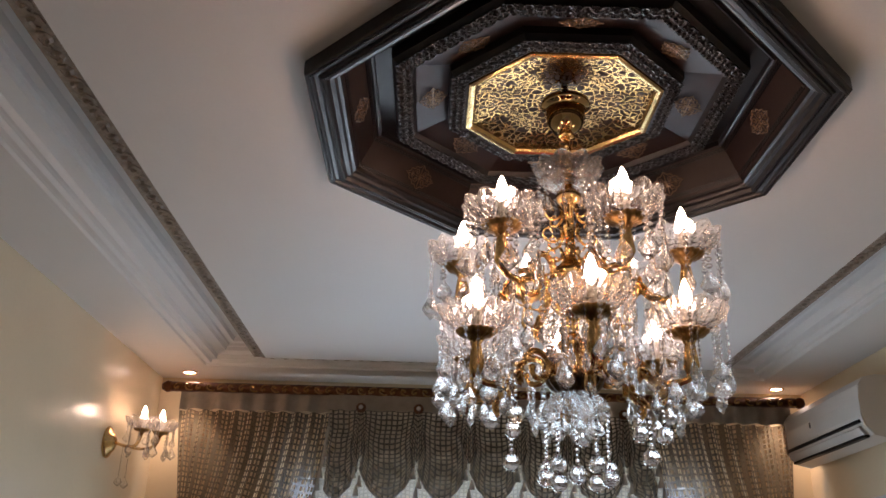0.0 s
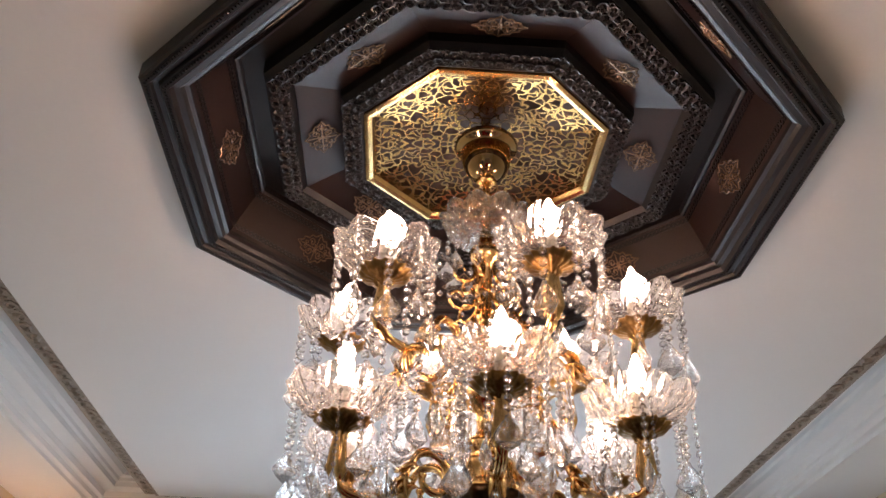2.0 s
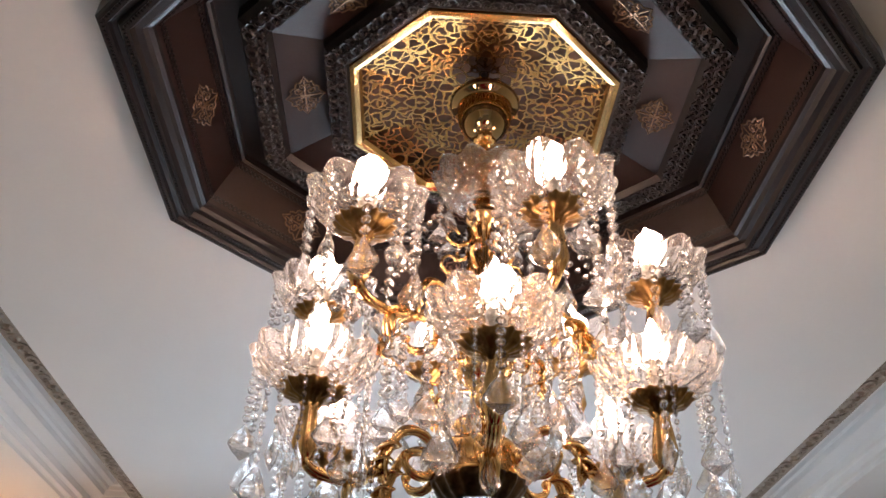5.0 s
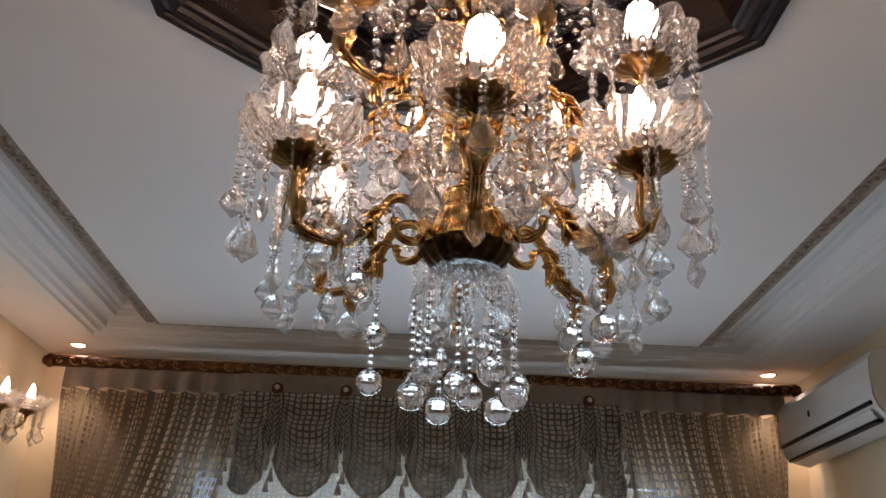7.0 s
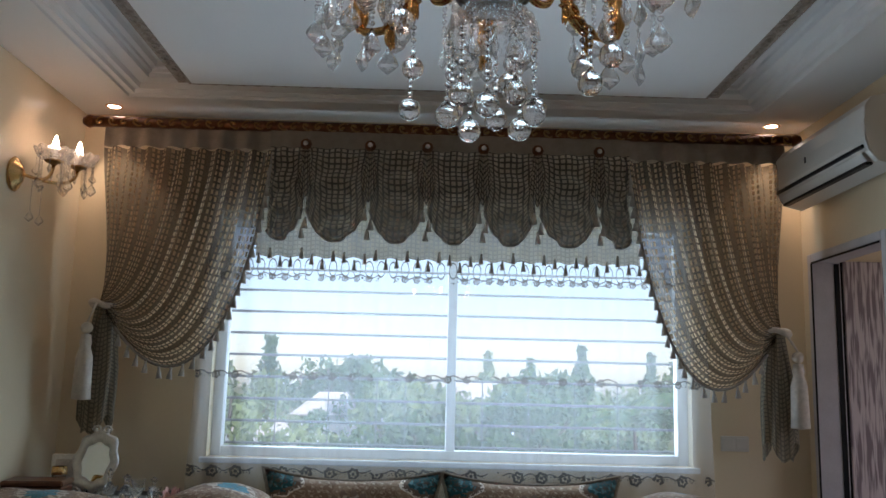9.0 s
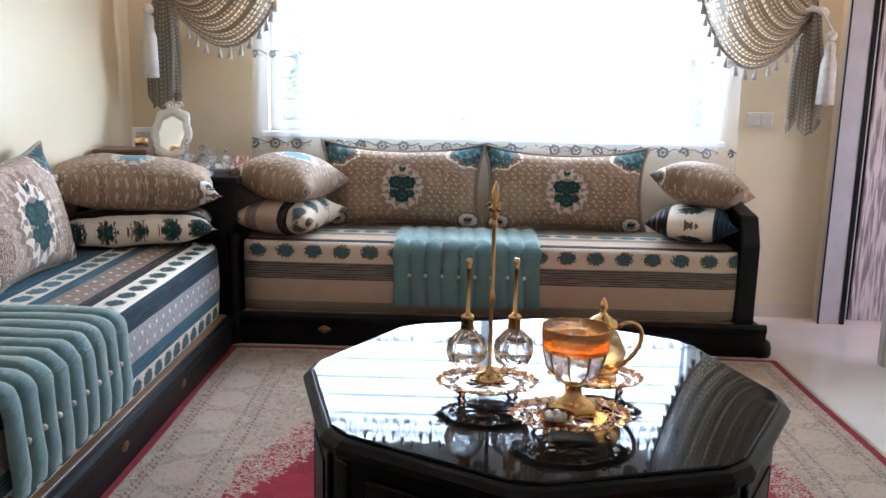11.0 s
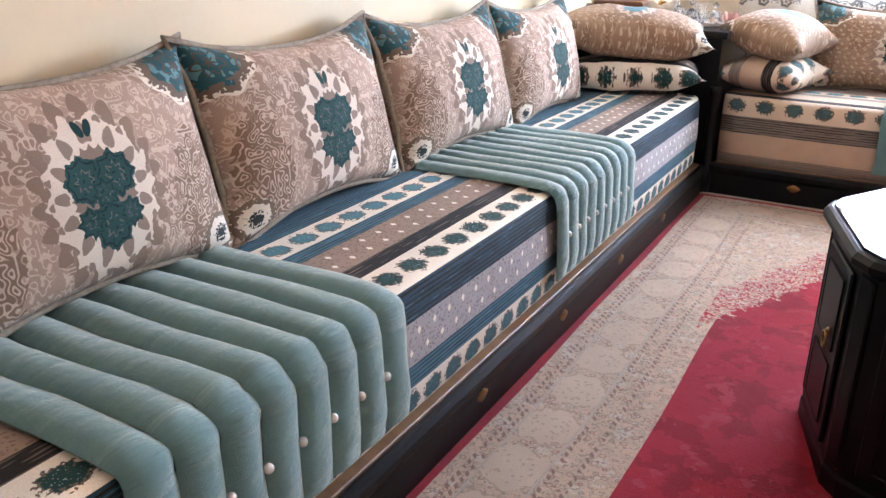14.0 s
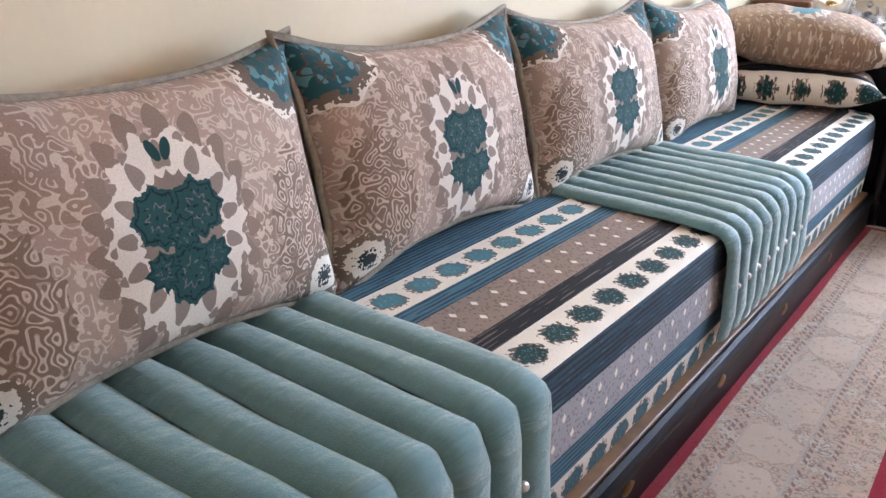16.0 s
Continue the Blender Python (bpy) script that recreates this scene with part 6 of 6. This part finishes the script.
# ---- rug ----
def rug_cloth():
    c = Cloth("red_and_cream_wool_rug", 0.95, 0.2)
    W, L = 1.360, 2.70
    ax, ay = c.u.absolute(), c.v.absolute()
    edge = (ax * -1 + W).least(ay * -1 + L)
    c.lay((0.72, 0.53, 0.39))
    dirt = c.noise(14, 3)
    c.lay((0.74, 0.62, 0.51), c.cells(15).lt(0.34))
    c.lay((0.48, 0.34, 0.26), c.cells(42).lt(0.22))
    c.lay((0.66, 0.50, 0.37), c.noise(22, 2).gt(0.56))
    c.lay((0.46, 0.24, 0.19), c.cells(33).within(0.25, 0.335))
    c.lay((0.45, 0.36, 0.28), (c.noise(40, 2) - 0.5).absolute().lt(0.018))
    # ovals down the broad border
    for a, b, h in ((c.u, c.v, W), (c.v, c.u, L)):
        x, y = (a.absolute() - (h - 0.20)) / 0.085, b.cell(0.23) / 0.10
        r = (x * x + y * y).root() + (c.noise(26, 2) - 0.5) * 0.75
        c.lay((0.73, 0.57, 0.44), r.lt(1.0))
        c.lay((0.58, 0.42, 0.31), r.within(0.90, 1.0) * c.noise(18, 1).gt(0.45))
        c.lay((0.60, 0.44, 0.33), r.lt(0.75) * c.cells(55).lt(0.30))
    for d0, d1 in ((0.085, 0.098), (0.105, 0.118), (0.288, 0.30), (0.345, 0.358)):
        run = (c.u + c.v).cell(0.030).gt(0.0)
        c.lay((0.36, 0.22, 0.17), edge.within(d0, d1) * run * c.noise(30, 1).gt(0.44))
    c.lay((0.62, 0.52, 0.44), edge.within(0.275, 0.282))
    c.lay((0.62, 0.52, 0.44), edge.within(0.124, 0.130))
    # red field with stepped, cut corners
    cut = (ax - (W - 0.452)) * 0.56 + (ay - (L - 1.62)) * 0.255
    ragged = (c.noise(38, 2) - 0.5) * 0.10
    field = ax.lt(W - 0.452) * (cut + ragged * (ay.gt(L - 1.62))).lt(0.0)
    RED = (0.50, 0.014, 0.036)
    c.lay(RED, field)
    c.lay((0.38, 0.008, 0.024), field * c.noise(6, 3, 0.65).gt(0.53))
    c.lay((0.52, 0.045, 0.065), field * c.noise(11, 3, 0.7).gt(0.60))
    lace = (cut + ragged).within(0.0, 0.10) * (c.noise(58, 1) - 0.5).absolute().lt(0.05)
    c.lay(RED, lace * ax.lt(W - 0.40))
    c.lay((0.42, 0.02, 0.035), edge.within(0.018, 0.050))
    c.lay((0.62, 0.50, 0.36), edge.lt(0.018))
    return c.done(c.noise(160, 2) + dirt, 0.5, 0.004)


rug = base("rug", pose(0.735, 1.83, 0.0), "large red wool rug with a patterned cream border", "rug")
bm = bmesh.new()


def rug_fn(i, j):
    x, y = (2 * i - 1) * 1.360, (2 * j - 1) * 2.70
    return Vector((x + 0.004 * math.sin(y * 5), y, 0.010 + 0.0015 * math.sin(x * 9 + y * 4))), (x, y)


sheet(bm, 30, 60, rug_fn)
bmesh.ops.solidify(bm, geom=bm.faces[:], thickness=0.006)
part("carpet", bm, rug_cloth(), rug)
bm = bmesh.new()
for k in range(220):
    x = -1.33 + 2.66 * k / 219
    a = random.uniform(-0.012, 0.012)
    tube(bm, [(x, 2.695, 0.008), (x + a * 0.5, 2.712, 0.006), (x + a, 2.732, 0.002)], 0.0026, 4)
part("fringe", bm, shade("cotton_fringe", (0.60, 0.48, 0.33), 0.9), rug, "cream cotton fringe")

# ---- octagonal table ----
TX, TY, TR = 0.700, 2.345, 0.575
table = base("coffee_table", pose(TX, TY, 0.012, 0, 0, 262.9), "black octagonal cabinet table with a mirror-polished glass top", "table")


def octo(r, z, cut=0.0):
    """An eight-sided outline; cut takes off its corners."""
    c = [Vector((r * math.cos(math.pi / 4 * k), r * math.sin(math.pi / 4 * k), z)) for k in range(8)]
    if not cut:
        return c
    return [q for k in range(8) for q in (c[k] + (c[k - 1] - c[k]).normalized() * cut, c[k] + (c[(k + 1) % 8] - c[k]).normalized() * cut)]


bm = bmesh.new()
vs = loft(bm, [octo(0.561, 0.582, 0.034), octo(0.572, 0.590, 0.034), octo(0.574, 0.606, 0.034), octo(0.563, 0.618, 0.034), octo(0.554, 0.622, 0.034)])
bm.faces.new(vs[0])
bm.faces.new(vs[-1])
part("top_frame", bm, BLACK, table, "black moulded table edge")
TOPG = shade("black_mirror_glass", (0.010, 0.012, 0.014), 0.03, 0.0, vary=0.05, bump=0.0, ior=1.52, spec=0.16)
bm = bmesh.new()
vs = loft(bm, [octo(0.549, 0.6225, 0.034), octo(0.549, 0.626, 0.034), octo(0.546, 0.628, 0.034)])
bm.faces.new(vs[-1])
part("glass_top", bm, TOPG, table, "dark reflecting glass top")
bm = bmesh.new()
vs = loft(bm, [octo(0.544, 0.0, 0.034), octo(0.544, 0.05, 0.034), octo(0.539, 0.06, 0.034), octo(0.539, 0.57, 0.034), octo(0.549, 0.582, 0.034)])
bm.faces.new(vs[0])
bm.faces.new(vs[-1])
part("body", bm, BLACK, table)
RING = shade("antique_brass_ring", (0.36, 0.25, 0.12), 0.35, 1.0, vary=0.3)
ap, side = 0.539 * math.cos(math.pi / 8), 2 * 0.539 * math.sin(math.pi / 8) - 0.06
for k in range(8):
    m = Matrix.Rotation(math.pi / 4 * k + math.pi / 8, 4, 'Z') @ Matrix.Translation((ap, 0, 0))
    bm = bmesh.new()
    box(bm, 0.0005, 0.012, -side / 2 + 0.045, side / 2 - 0.045, 0.085, 0.545, 0.004, 1)
    dr = part("door", bm, BLACK, table)
    dr.matrix_basis = m
    for z0, z1 in ((0.12, 0.285), (0.32, 0.51)):
        bm = bmesh.new()
        box(bm, 0.0125, 0.015, -side / 2 + 0.085, side / 2 - 0.085, z0, z1, 0.004, 1)
        part("raised_panel", bm, BLACK, dr)
    off = 0.042 if k % 2 == 0 else -0.042
    bm = bmesh.new()
    lathe(bm, [(0.0, 0.008), (0.008, 0.006), (0.012, 0.0)], 10, Matrix.Translation((0.017, off, 0.356)) @ Matrix.Rotation(radians(90), 4, 'Y'))
    tube(bm, [(0.025, off + 0.019 * math.sin(a), 0.336 + 0.021 * math.cos(a)) for a in (2 * math.pi * i / 16 for i in range(16))], 0.0032, 6, True)
    part("ring_pull", bm, RING, dr, "antique brass ring pull", True)
    m = Matrix.Rotation(math.pi / 4 * k, 4, 'Z') @ Matrix.Translation((0.539 - 0.034 * math.sin(math.pi / 8), 0, 0))
    bm = bmesh.new()
    box(bm, 0.0004, 0.007, -0.025, 0.025, 0.075, 0.560, 0.003, 1)
    part("pilaster", bm, BLACK, table).matrix_basis = m

ZT = 0.640
COPPER = shade("rose_gold_metal", (0.86, 0.56, 0.36), 0.22, 1.0, vary=0.2, scale=40, fine=150, bump=0.15)
AMBER = crystal("amber_glass", (0.86, 0.47, 0.13), 0.16, 0.03, 0.03)


def pierced_tray(name, x, y, rx, ry, turn, h, label):
    """A scalloped openwork tray on little curled feet."""
    t = base(name, pose(x, y, ZT, 0, 0, turn), label, "tray", "openwork trays")
    bm = bmesh.new()
    n = 64
    def ring_of(rows):
        loops = []
        for s, z in rows:
            loops.append([((rx * s) * (1 + 0.06 * s * abs(math.cos(4 * a)) + 0.02 * math.cos(24 * a) * s) * math.cos(a), (ry * s) * (1 + 0.06 * s * abs(math.cos(4 * a)) + 0.02 * math.cos(24 * a) * s) * math.sin(a), h + z) for a in (2 * math.pi * k / n for k in range(n))])
        loft(bm, loops + [loops[0]])
    ring_of(((0.86, 0.004), (1.0, 0.010), (1.0, 0.007), (0.86, 0.001)))
    ring_of(((0.42, 0.001), (0.62, 0.002), (0.62, -0.001), (0.42, -0.002)))
    # openwork of scrolls between the two rings, and spokes to the middle
    for k in range(20):
        a = 2 * math.pi * k / 20
        m = Matrix.Translation((rx * 0.74 * math.cos(a), ry * 0.74 * math.sin(a), h + 0.001)) @ Matrix.Rotation(a, 4, 'Z') @ Matrix.Diagonal((1, (-1) ** k, 1, 1))
        scroll_mesh(bm, m, 0.0135, 0.0024, 1.2, 9, 4)
    for k in range(8):
        a = math.pi * k / 4
        tube(bm, [(rx * 0.05 * math.cos(a), ry * 0.05 * math.sin(a), h), (rx * 0.5 * math.cos(a), ry * 0.5 * math.sin(a), h)], 0.0035, 5)
    part("plate", bm, COPPER, t, "polished rose gold openwork plate")
    bm = bmesh.new()
    for k in range(22):
        a = 2 * math.pi * k / 22
        m = Matrix.Translation((rx * 1.02 * math.cos(a), ry * 1.02 * math.sin(a), h + 0.010)) @ Matrix.Rotation(a, 4, 'Z') @ Matrix.Diagonal((1, (-1) ** k, 1, 1))
        scroll_mesh(bm, m, 0.011, 0.0022, 1.1, 8, 4)
    part("openwork_rim", bm, COPPER, t)
    for k in range(4):
        a = math.pi / 4 + k * math.pi / 2
        bm = bmesh.new()
        c = Vector((rx * 0.72 * math.cos(a), ry * 0.72 * math.sin(a), 0))
        tube(bm, [c + Vector((0, 0, h)), c * 1.08 + Vector((0, 0, h * 0.6)), c * 1.0 + Vector((0, 0, h * 0.3)), c * 1.12 + Vector((0, 0, 0.004))], [0.004, 0.005, 0.004, 0.004], 6)
        part("foot", bm, COPPER, t, smooth=True)
    return t


pierced_tray("tray", 0.575, 2.215, 0.105, 0.085, 5, 0.032, "rose gold openwork tray on curled feet")
pierced_tray("tray", 0.735, 2.035, 0.115, 0.088, 8, 0.032, "rose gold openwork tray under the incense cup")
pierced_tray("tray", 0.820, 2.270, 0.100, 0.080, -6, 0.032, "rose gold openwork tray under the glass jug")

# perfume stand: tall rod with two sprinkler bottles
ps = base("perfume_stand", pose(0.580, 2.240, ZT + 0.033, 0, 0, 6), "gold perfume stand with two crystal sprinkler bottles", "perfume stand")
bm = bmesh.new()
lathe(bm, [(0.0, 0.0), (0.035, 0.0), (0.030, 0.008), (0.012, 0.016), (0.005, 0.03), (0.0045, 0.18), (0.008, 0.19), (0.0045, 0.20), (0.0045, 0.34), (0.008, 0.35), (0.005, 0.36), (0.0, 0.37)], 12)
part("rod", bm, GOLD, ps, smooth=True)
for k in range(6):
    a = k * math.pi / 3
    bm = bmesh.new()
    scroll_mesh(bm, Matrix.Translation((0, 0, 0.385)) @ Matrix.Rotation(a, 4, 'Z') @ Matrix.Translation((0.008, 0, 0)) @ Matrix.Rotation(radians(90), 4, 'X'), 0.014, 0.003, 1.1, 8, 5)
    part("finial_leaf", bm, GOLD, ps, smooth=True)
bm = bmesh.new()
lathe(bm, [(0.006, 0.36), (0.010, 0.375), (0.006, 0.40), (0.010, 0.415), (0.005, 0.43), (0.0, 0.445)], 8)
part("finial", bm, GOLD, ps, "leafy gold finial", True)
for sx in (-1, 1):
    bm = bmesh.new()
    tube(bm, bez((0, 0, 0.03), (sx * 0.02, 0, 0.0), (sx * 0.05, 0, 0.02), (sx * 0.052, 0, 0.038), 8), 0.003, 6)
    part("cradle", bm, GOLD, ps, smooth=True)
    bm = bmesh.new()
    lathe(bm, [(0.0, 0.030), (0.020, 0.031), (0.038, 0.048), (0.043, 0.070), (0.037, 0.094), (0.020, 0.113), (0.012, 0.118), (0.0, 0.118)], 20, pose(sx * 0.052, 0, 0), 10, 0.035)
    bt = part("bottle", bm, BALLG, ps, "ribbed crystal bottle")
    bm = bmesh.new()
    tube(bm, [(sx * 0.052 + 0.0445 * math.cos(a), 0.0445 * math.sin(a), 0.070) for a in (2 * math.pi * i / 20 for i in range(20))], 0.0022, 5, True)
    for i in range(8):
        a = 2 * math.pi * i / 8
        tube(bm, [(sx * 0.052 + r * math.cos(a), r * math.sin(a), z) for r, z in ((0.021, 0.032), (0.040, 0.048), (0.0445, 0.070), (0.039, 0.094), (0.016, 0.116))], 0.0014, 4)
    part("cage", bm, GOLD, bt, "gold wire cage")
    bm = bmesh.new()
    lathe(bm, [(0.013, 0.116), (0.015, 0.12), (0.014, 0.142), (0.016, 0.146), (0.010, 0.150), (0.0045, 0.155), (0.004, 0.25), (0.007, 0.254), (0.0045, 0.258), (0.008, 0.266), (0.006, 0.274), (0.0, 0.276)], 12, pose(sx * 0.052, 0, 0))
    part("neck", bm, GOLD, bt, "gold sprinkler neck", True)

# incense cup with amber rim
cup = base("incense_cup", pose(0.745, 2.085, ZT + 0.033), "footed clear glass cup with amber rim and gold base", "cup")
bm = bmesh.new()
lathe(bm, [(0.0, 0.0), (0.050, 0.0), (0.052, 0.006), (0.036, 0.016), (0.018, 0.030), (0.015, 0.048), (0.026, 0.056), (0.0, 0.058)], 20, wave=8, amp=0.06)
part("foot", bm, GOLD, cup, smooth=True)
bm = bmesh.new()
lathe(bm, [(0.010, 0.058), (0.040, 0.070), (0.060, 0.100), (0.066, 0.135), (0.062, 0.135), (0.056, 0.102), (0.037, 0.074), (0.010, 0.062), (0.010, 0.058)], 28)
part("bowl", bm, CRYSTAL, cup, "clear glass bowl", True)
bm = bmesh.new()
lathe(bm, [(0.0665, 0.125), (0.069, 0.150), (0.070, 0.172), (0.067, 0.172), (0.066, 0.150), (0.064, 0.125), (0.0665, 0.125)], 32)
part("rim", bm, AMBER, cup, "amber glass rim", True)
for k in range(10):
    a = 2 * math.pi * k / 10
    bm = bmesh.new()
    tube(bm, [(0.028 * math.cos(a), 0.028 * math.sin(a), 0.060), (0.056 * math.cos(a), 0.056 * math.sin(a), 0.088), (0.0665 * math.cos(a), 0.0665 * math.sin(a), 0.128)], 0.0022, 5)
    part("rib", bm, GOLD, cup)

# jug behind it
jug = base("jug", pose(0.830, 2.275, ZT + 0.033), "gold and amber glass jug with curved handle and lid", "jug")
bm = bmesh.new()
lathe(bm, [(0.0, 0.0), (0.040, 0.0), (0.036, 0.010), (0.050, 0.035), (0.055, 0.065), (0.042, 0.095), (0.030, 0.115), (0.034, 0.125), (0.0, 0.126)], 24)
part("body", bm, AMBER, jug, "amber glass body", True)
bm = bmesh.new()
lathe(bm, [(0.036, 0.124), (0.030, 0.135), (0.012, 0.146), (0.006, 0.155), (0.010, 0.165), (0.006, 0.178), (0.0, 0.186)], 18)
part("lid", bm, GOLD, jug, "gold lid with knob", True)
bm = bmesh.new()
tube(bm, bez((0.032, 0, 0.118), (0.085, 0, 0.155), (0.12, 0, 0.09), (0.046, 0, 0.03), 14), 0.0055, 7)
part("handle", bm, GOLD, jug, smooth=True)
bm = bmesh.new()
tube(bm, bez((-0.045, 0, 0.05), (-0.075, 0, 0.06), (-0.075, 0, 0.10), (-0.095, 0, 0.125), 10), [0.009 - 0.0005 * i for i in range(11)], 7)
part("spout", bm, GOLD, jug, smooth=True)
dish = base("sweet_dish", pose(0.70, 1.995, ZT + 0.034), "small amber glass dish with silver sweets", "dish")
bm = bmesh.new()
lathe(bm, [(0.0, 0.0), (0.026, 0.0), (0.040, 0.018), (0.037, 0.018), (0.024, 0.004), (0.0, 0.004)], 20)
part("bowl", bm, AMBER, dish, smooth=True)
for k in range(5):
    bm = bmesh.new()
    bmesh.ops.create_uvsphere(bm, u_segments=8, v_segments=6, radius=0.010, matrix=pose(0.014 * math.cos(k * 1.26), 0.014 * math.sin(k * 1.26), 0.014))
    part("sweet", bm, PEARL, dish, smooth=True)

# ---- things on the corner console ----
ZK = 0.839
SILVER = shade("ornate_silver_white", (0.74, 0.72, 0.68), 0.28, 0.35, vary=0.15, scale=50, fine=200, bump=0.3)
MIRROR = shade("mirror_glass", (0.86, 0.90, 0.90), 0.02, 1.0, vary=0.01, bump=0.0)
boxx = base("wooden_box", pose(-1.235, 4.86, ZK, 0, 0, 8), "dark red-brown polished wooden box", "box")
MAHOG = shade("mahogany", (0.12, 0.045, 0.022), 0.3, vary=0.3, scale=15, fine=80, bump=0.05)
bar("body", boxx, MAHOG, -0.13, 0.13, -0.10, 0.10, 0.0, 0.075, bevel=0.006)
bar("lid", boxx, MAHOG, -0.135, 0.135, -0.105, 0.105, 0.077, 0.105, bevel=0.008)
mir = base("table_mirror", pose(-1.075, 5.06, ZK, -14, 0, -14) @ Matrix.Diagonal((1.18, 1, 1.04, 1)), "ornate white framed table mirror", "mirror")
bm = bmesh.new()
n = 48


def mloop(s, y):
    return [(s * 0.088 * (1 + 0.06 * math.cos(8 * a)) * math.copysign(abs(math.cos(a)) ** 0.85, math.cos(a)), y, 0.165 + s * 0.122 * (1 + 0.05 * math.cos(8 * a)) * math.copysign(abs(math.sin(a)) ** 0.9, math.sin(a))) for a in (2 * math.pi * k / n for k in range(n))]


loft(bm, [mloop(0.70, 0.006), mloop(1.12, 0.006), mloop(1.18, -0.006), mloop(1.05, -0.018), mloop(0.86, -0.012), mloop(0.72, -0.004), mloop(0.70, 0.006)])
part("frame", bm, SILVER, mir, "scrolled white frame", True)
bm = bmesh.new()
bm.faces.new([bm.verts.new(p) for p in mloop(0.74, -0.003)])
part("glass", bm, MIRROR, mir)
for sx in (-1, 1):
    for ox, oz, name in ((0.022, 0.312, "crest"), (0.062, 0.020, "foot")):
        bm = bmesh.new()
        scroll_mesh(bm, Matrix.Translation((sx * ox, -0.008, oz)) @ Matrix.Rotation(radians(90), 4, 'X') @ Matrix.Diagonal((sx, 1, 1, 1)), 0.025, 0.007, 1.2, 10, 6)
        part(name, bm, SILVER, mir, smooth=True)
bm = bmesh.new()
tube(bm, [(0, 0.01, 0.20), (0, 0.09, 0.0 + 0.024)], 0.007, 6)
part("prop", bm, SILVER, mir)
ph = base("photo_frame", pose(-1.215, 5.12, ZK, -10, 0, 12), "small pale picture frame standing beside the mirror", "picture frame")
bar("frame", ph, SILVER, -0.075, 0.075, -0.012, 0.012, 0.0, 0.20, bevel=0.006)
bar("picture", ph, shade("faded_print", (0.50, 0.46, 0.42), 0.6, vary=0.4, scale=20), -0.052, 0.052, -0.0145, -0.012, 0.028, 0.172, bevel=0)
orn = base("goblet", pose(-1.175, 4.945, ZK + 0.0), "gold-rimmed clear glass goblet beside the mirror", "goblet")
bm = bmesh.new()
lathe(bm, [(0.0, 0.0), (0.028, 0.0), (0.006, 0.012), (0.006, 0.07), (0.026, 0.09), (0.036, 0.12), (0.033, 0.155), (0.030, 0.155), (0.032, 0.12), (0.022, 0.094), (0.0, 0.085)], 20)
part("glass", bm, CRYSTAL, orn, smooth=True)
bm = bmesh.new()
lathe(bm, [(0.034, 0.118), (0.0365, 0.120), (0.0335, 0.156), (0.030, 0.156)], 20)
part("band", bm, GOLD, orn, smooth=True)
tr = base("serving_tray", pose(-0.83, 4.90, ZK, 0, 0, 10), "silver tray with black handles holding crystal pieces", "tray")
bm = bmesh.new()
vs = loft(bm, [[(sx * 0.19 * s, sy * 0.13 * s, z) for sx, sy in ((-1, -1), (1, -1), (1, 1), (-1, 1))] for s, z in ((0.95, 0.0), (1.0, 0.018), (0.985, 0.018), (0.94, 0.004))])
bm.faces.new(vs[0])
bm.faces.new(vs[-1])
part("tray_bed", bm, SILVER, tr)
for sx in (-1, 1):
    bm = bmesh.new()
    tube(bm, [(sx * 0.186, -0.045, 0.016), (sx * 0.190, -0.04, 0.05), (sx * 0.192, 0.0, 0.062), (sx * 0.190, 0.04, 0.05), (sx * 0.186, 0.045, 0.016)], 0.005, 6)
    part("handle", bm, BLACK, tr, "black curved handle", True)
rnd = random.Random(5)
for k, (x, y, h, r) in enumerate(((-0.93, 4.93, 0.15, 0.028), (-0.87, 4.99, 0.12, 0.034), (-0.80, 4.94, 0.10, 0.036), (-0.74, 4.99, 0.11, 0.030), (-0.90, 4.86, 0.075, 0.036), (-0.78, 4.86, 0.07, 0.038), (-0.71, 4.91, 0.07, 0.032), (-0.84, 4.92, 0.06, 0.030))):
    g = base("crystal_glass", pose(x, y, ZK + 0.005), "small cut crystal decanter or tea glass", "glass", "crystal set")
    bm = bmesh.new()
    if h > 0.1:
        lathe(bm, [(0.0, 0.0), (r * 0.8, 0.0), (r, h * 0.2), (r * 0.85, h * 0.42), (r * 0.3, h * 0.58), (r * 0.35, h * 0.7), (r * 0.2, h * 0.72), (r * 0.6, h * 0.86), (0.0, h)], 12)
    else:
        lathe(bm, [(0.0, 0.0), (r * 0.5, 0.0), (r * 0.2, h * 0.2), (r * 0.5, h * 0.5), (r, h), (r * 0.9, h), (r * 0.42, h * 0.52), (0.0, h * 0.4)], 12, wave=6, amp=0.06)
    part("glass", bm, BALLG, g)
ROSEP = shade("pale_pink_glass_petal", (0.72, 0.42, 0.38), 0.25, vary=0.2)
for x, y in ((-0.66, 5.02), (-0.63, 4.88)):
    f = base("lotus_candle_holder", pose(x, y, ZK), "pale pink lotus-shaped candle holder", "candle holder", "lotus holders")
    for k in range(12):
        bm = bmesh.new()
        inner = k % 2
        sheet(bm, 4, 4, lambda i, j: (Vector(((0.012 + (0.040 - 0.014 * inner) * j), (i - 0.5) * 0.034 * math.sin(0.35 + 2.5 * j) , 0.004 + (0.032 + 0.022 * inner) * j * j + 0.008 * (2 * i - 1) ** 2)), (i, j)))
        pt = part("petal", bm, ROSEP, f, smooth=True)
        pt.matrix_basis = Matrix.Rotation(k * math.pi / 6, 4, 'Z')
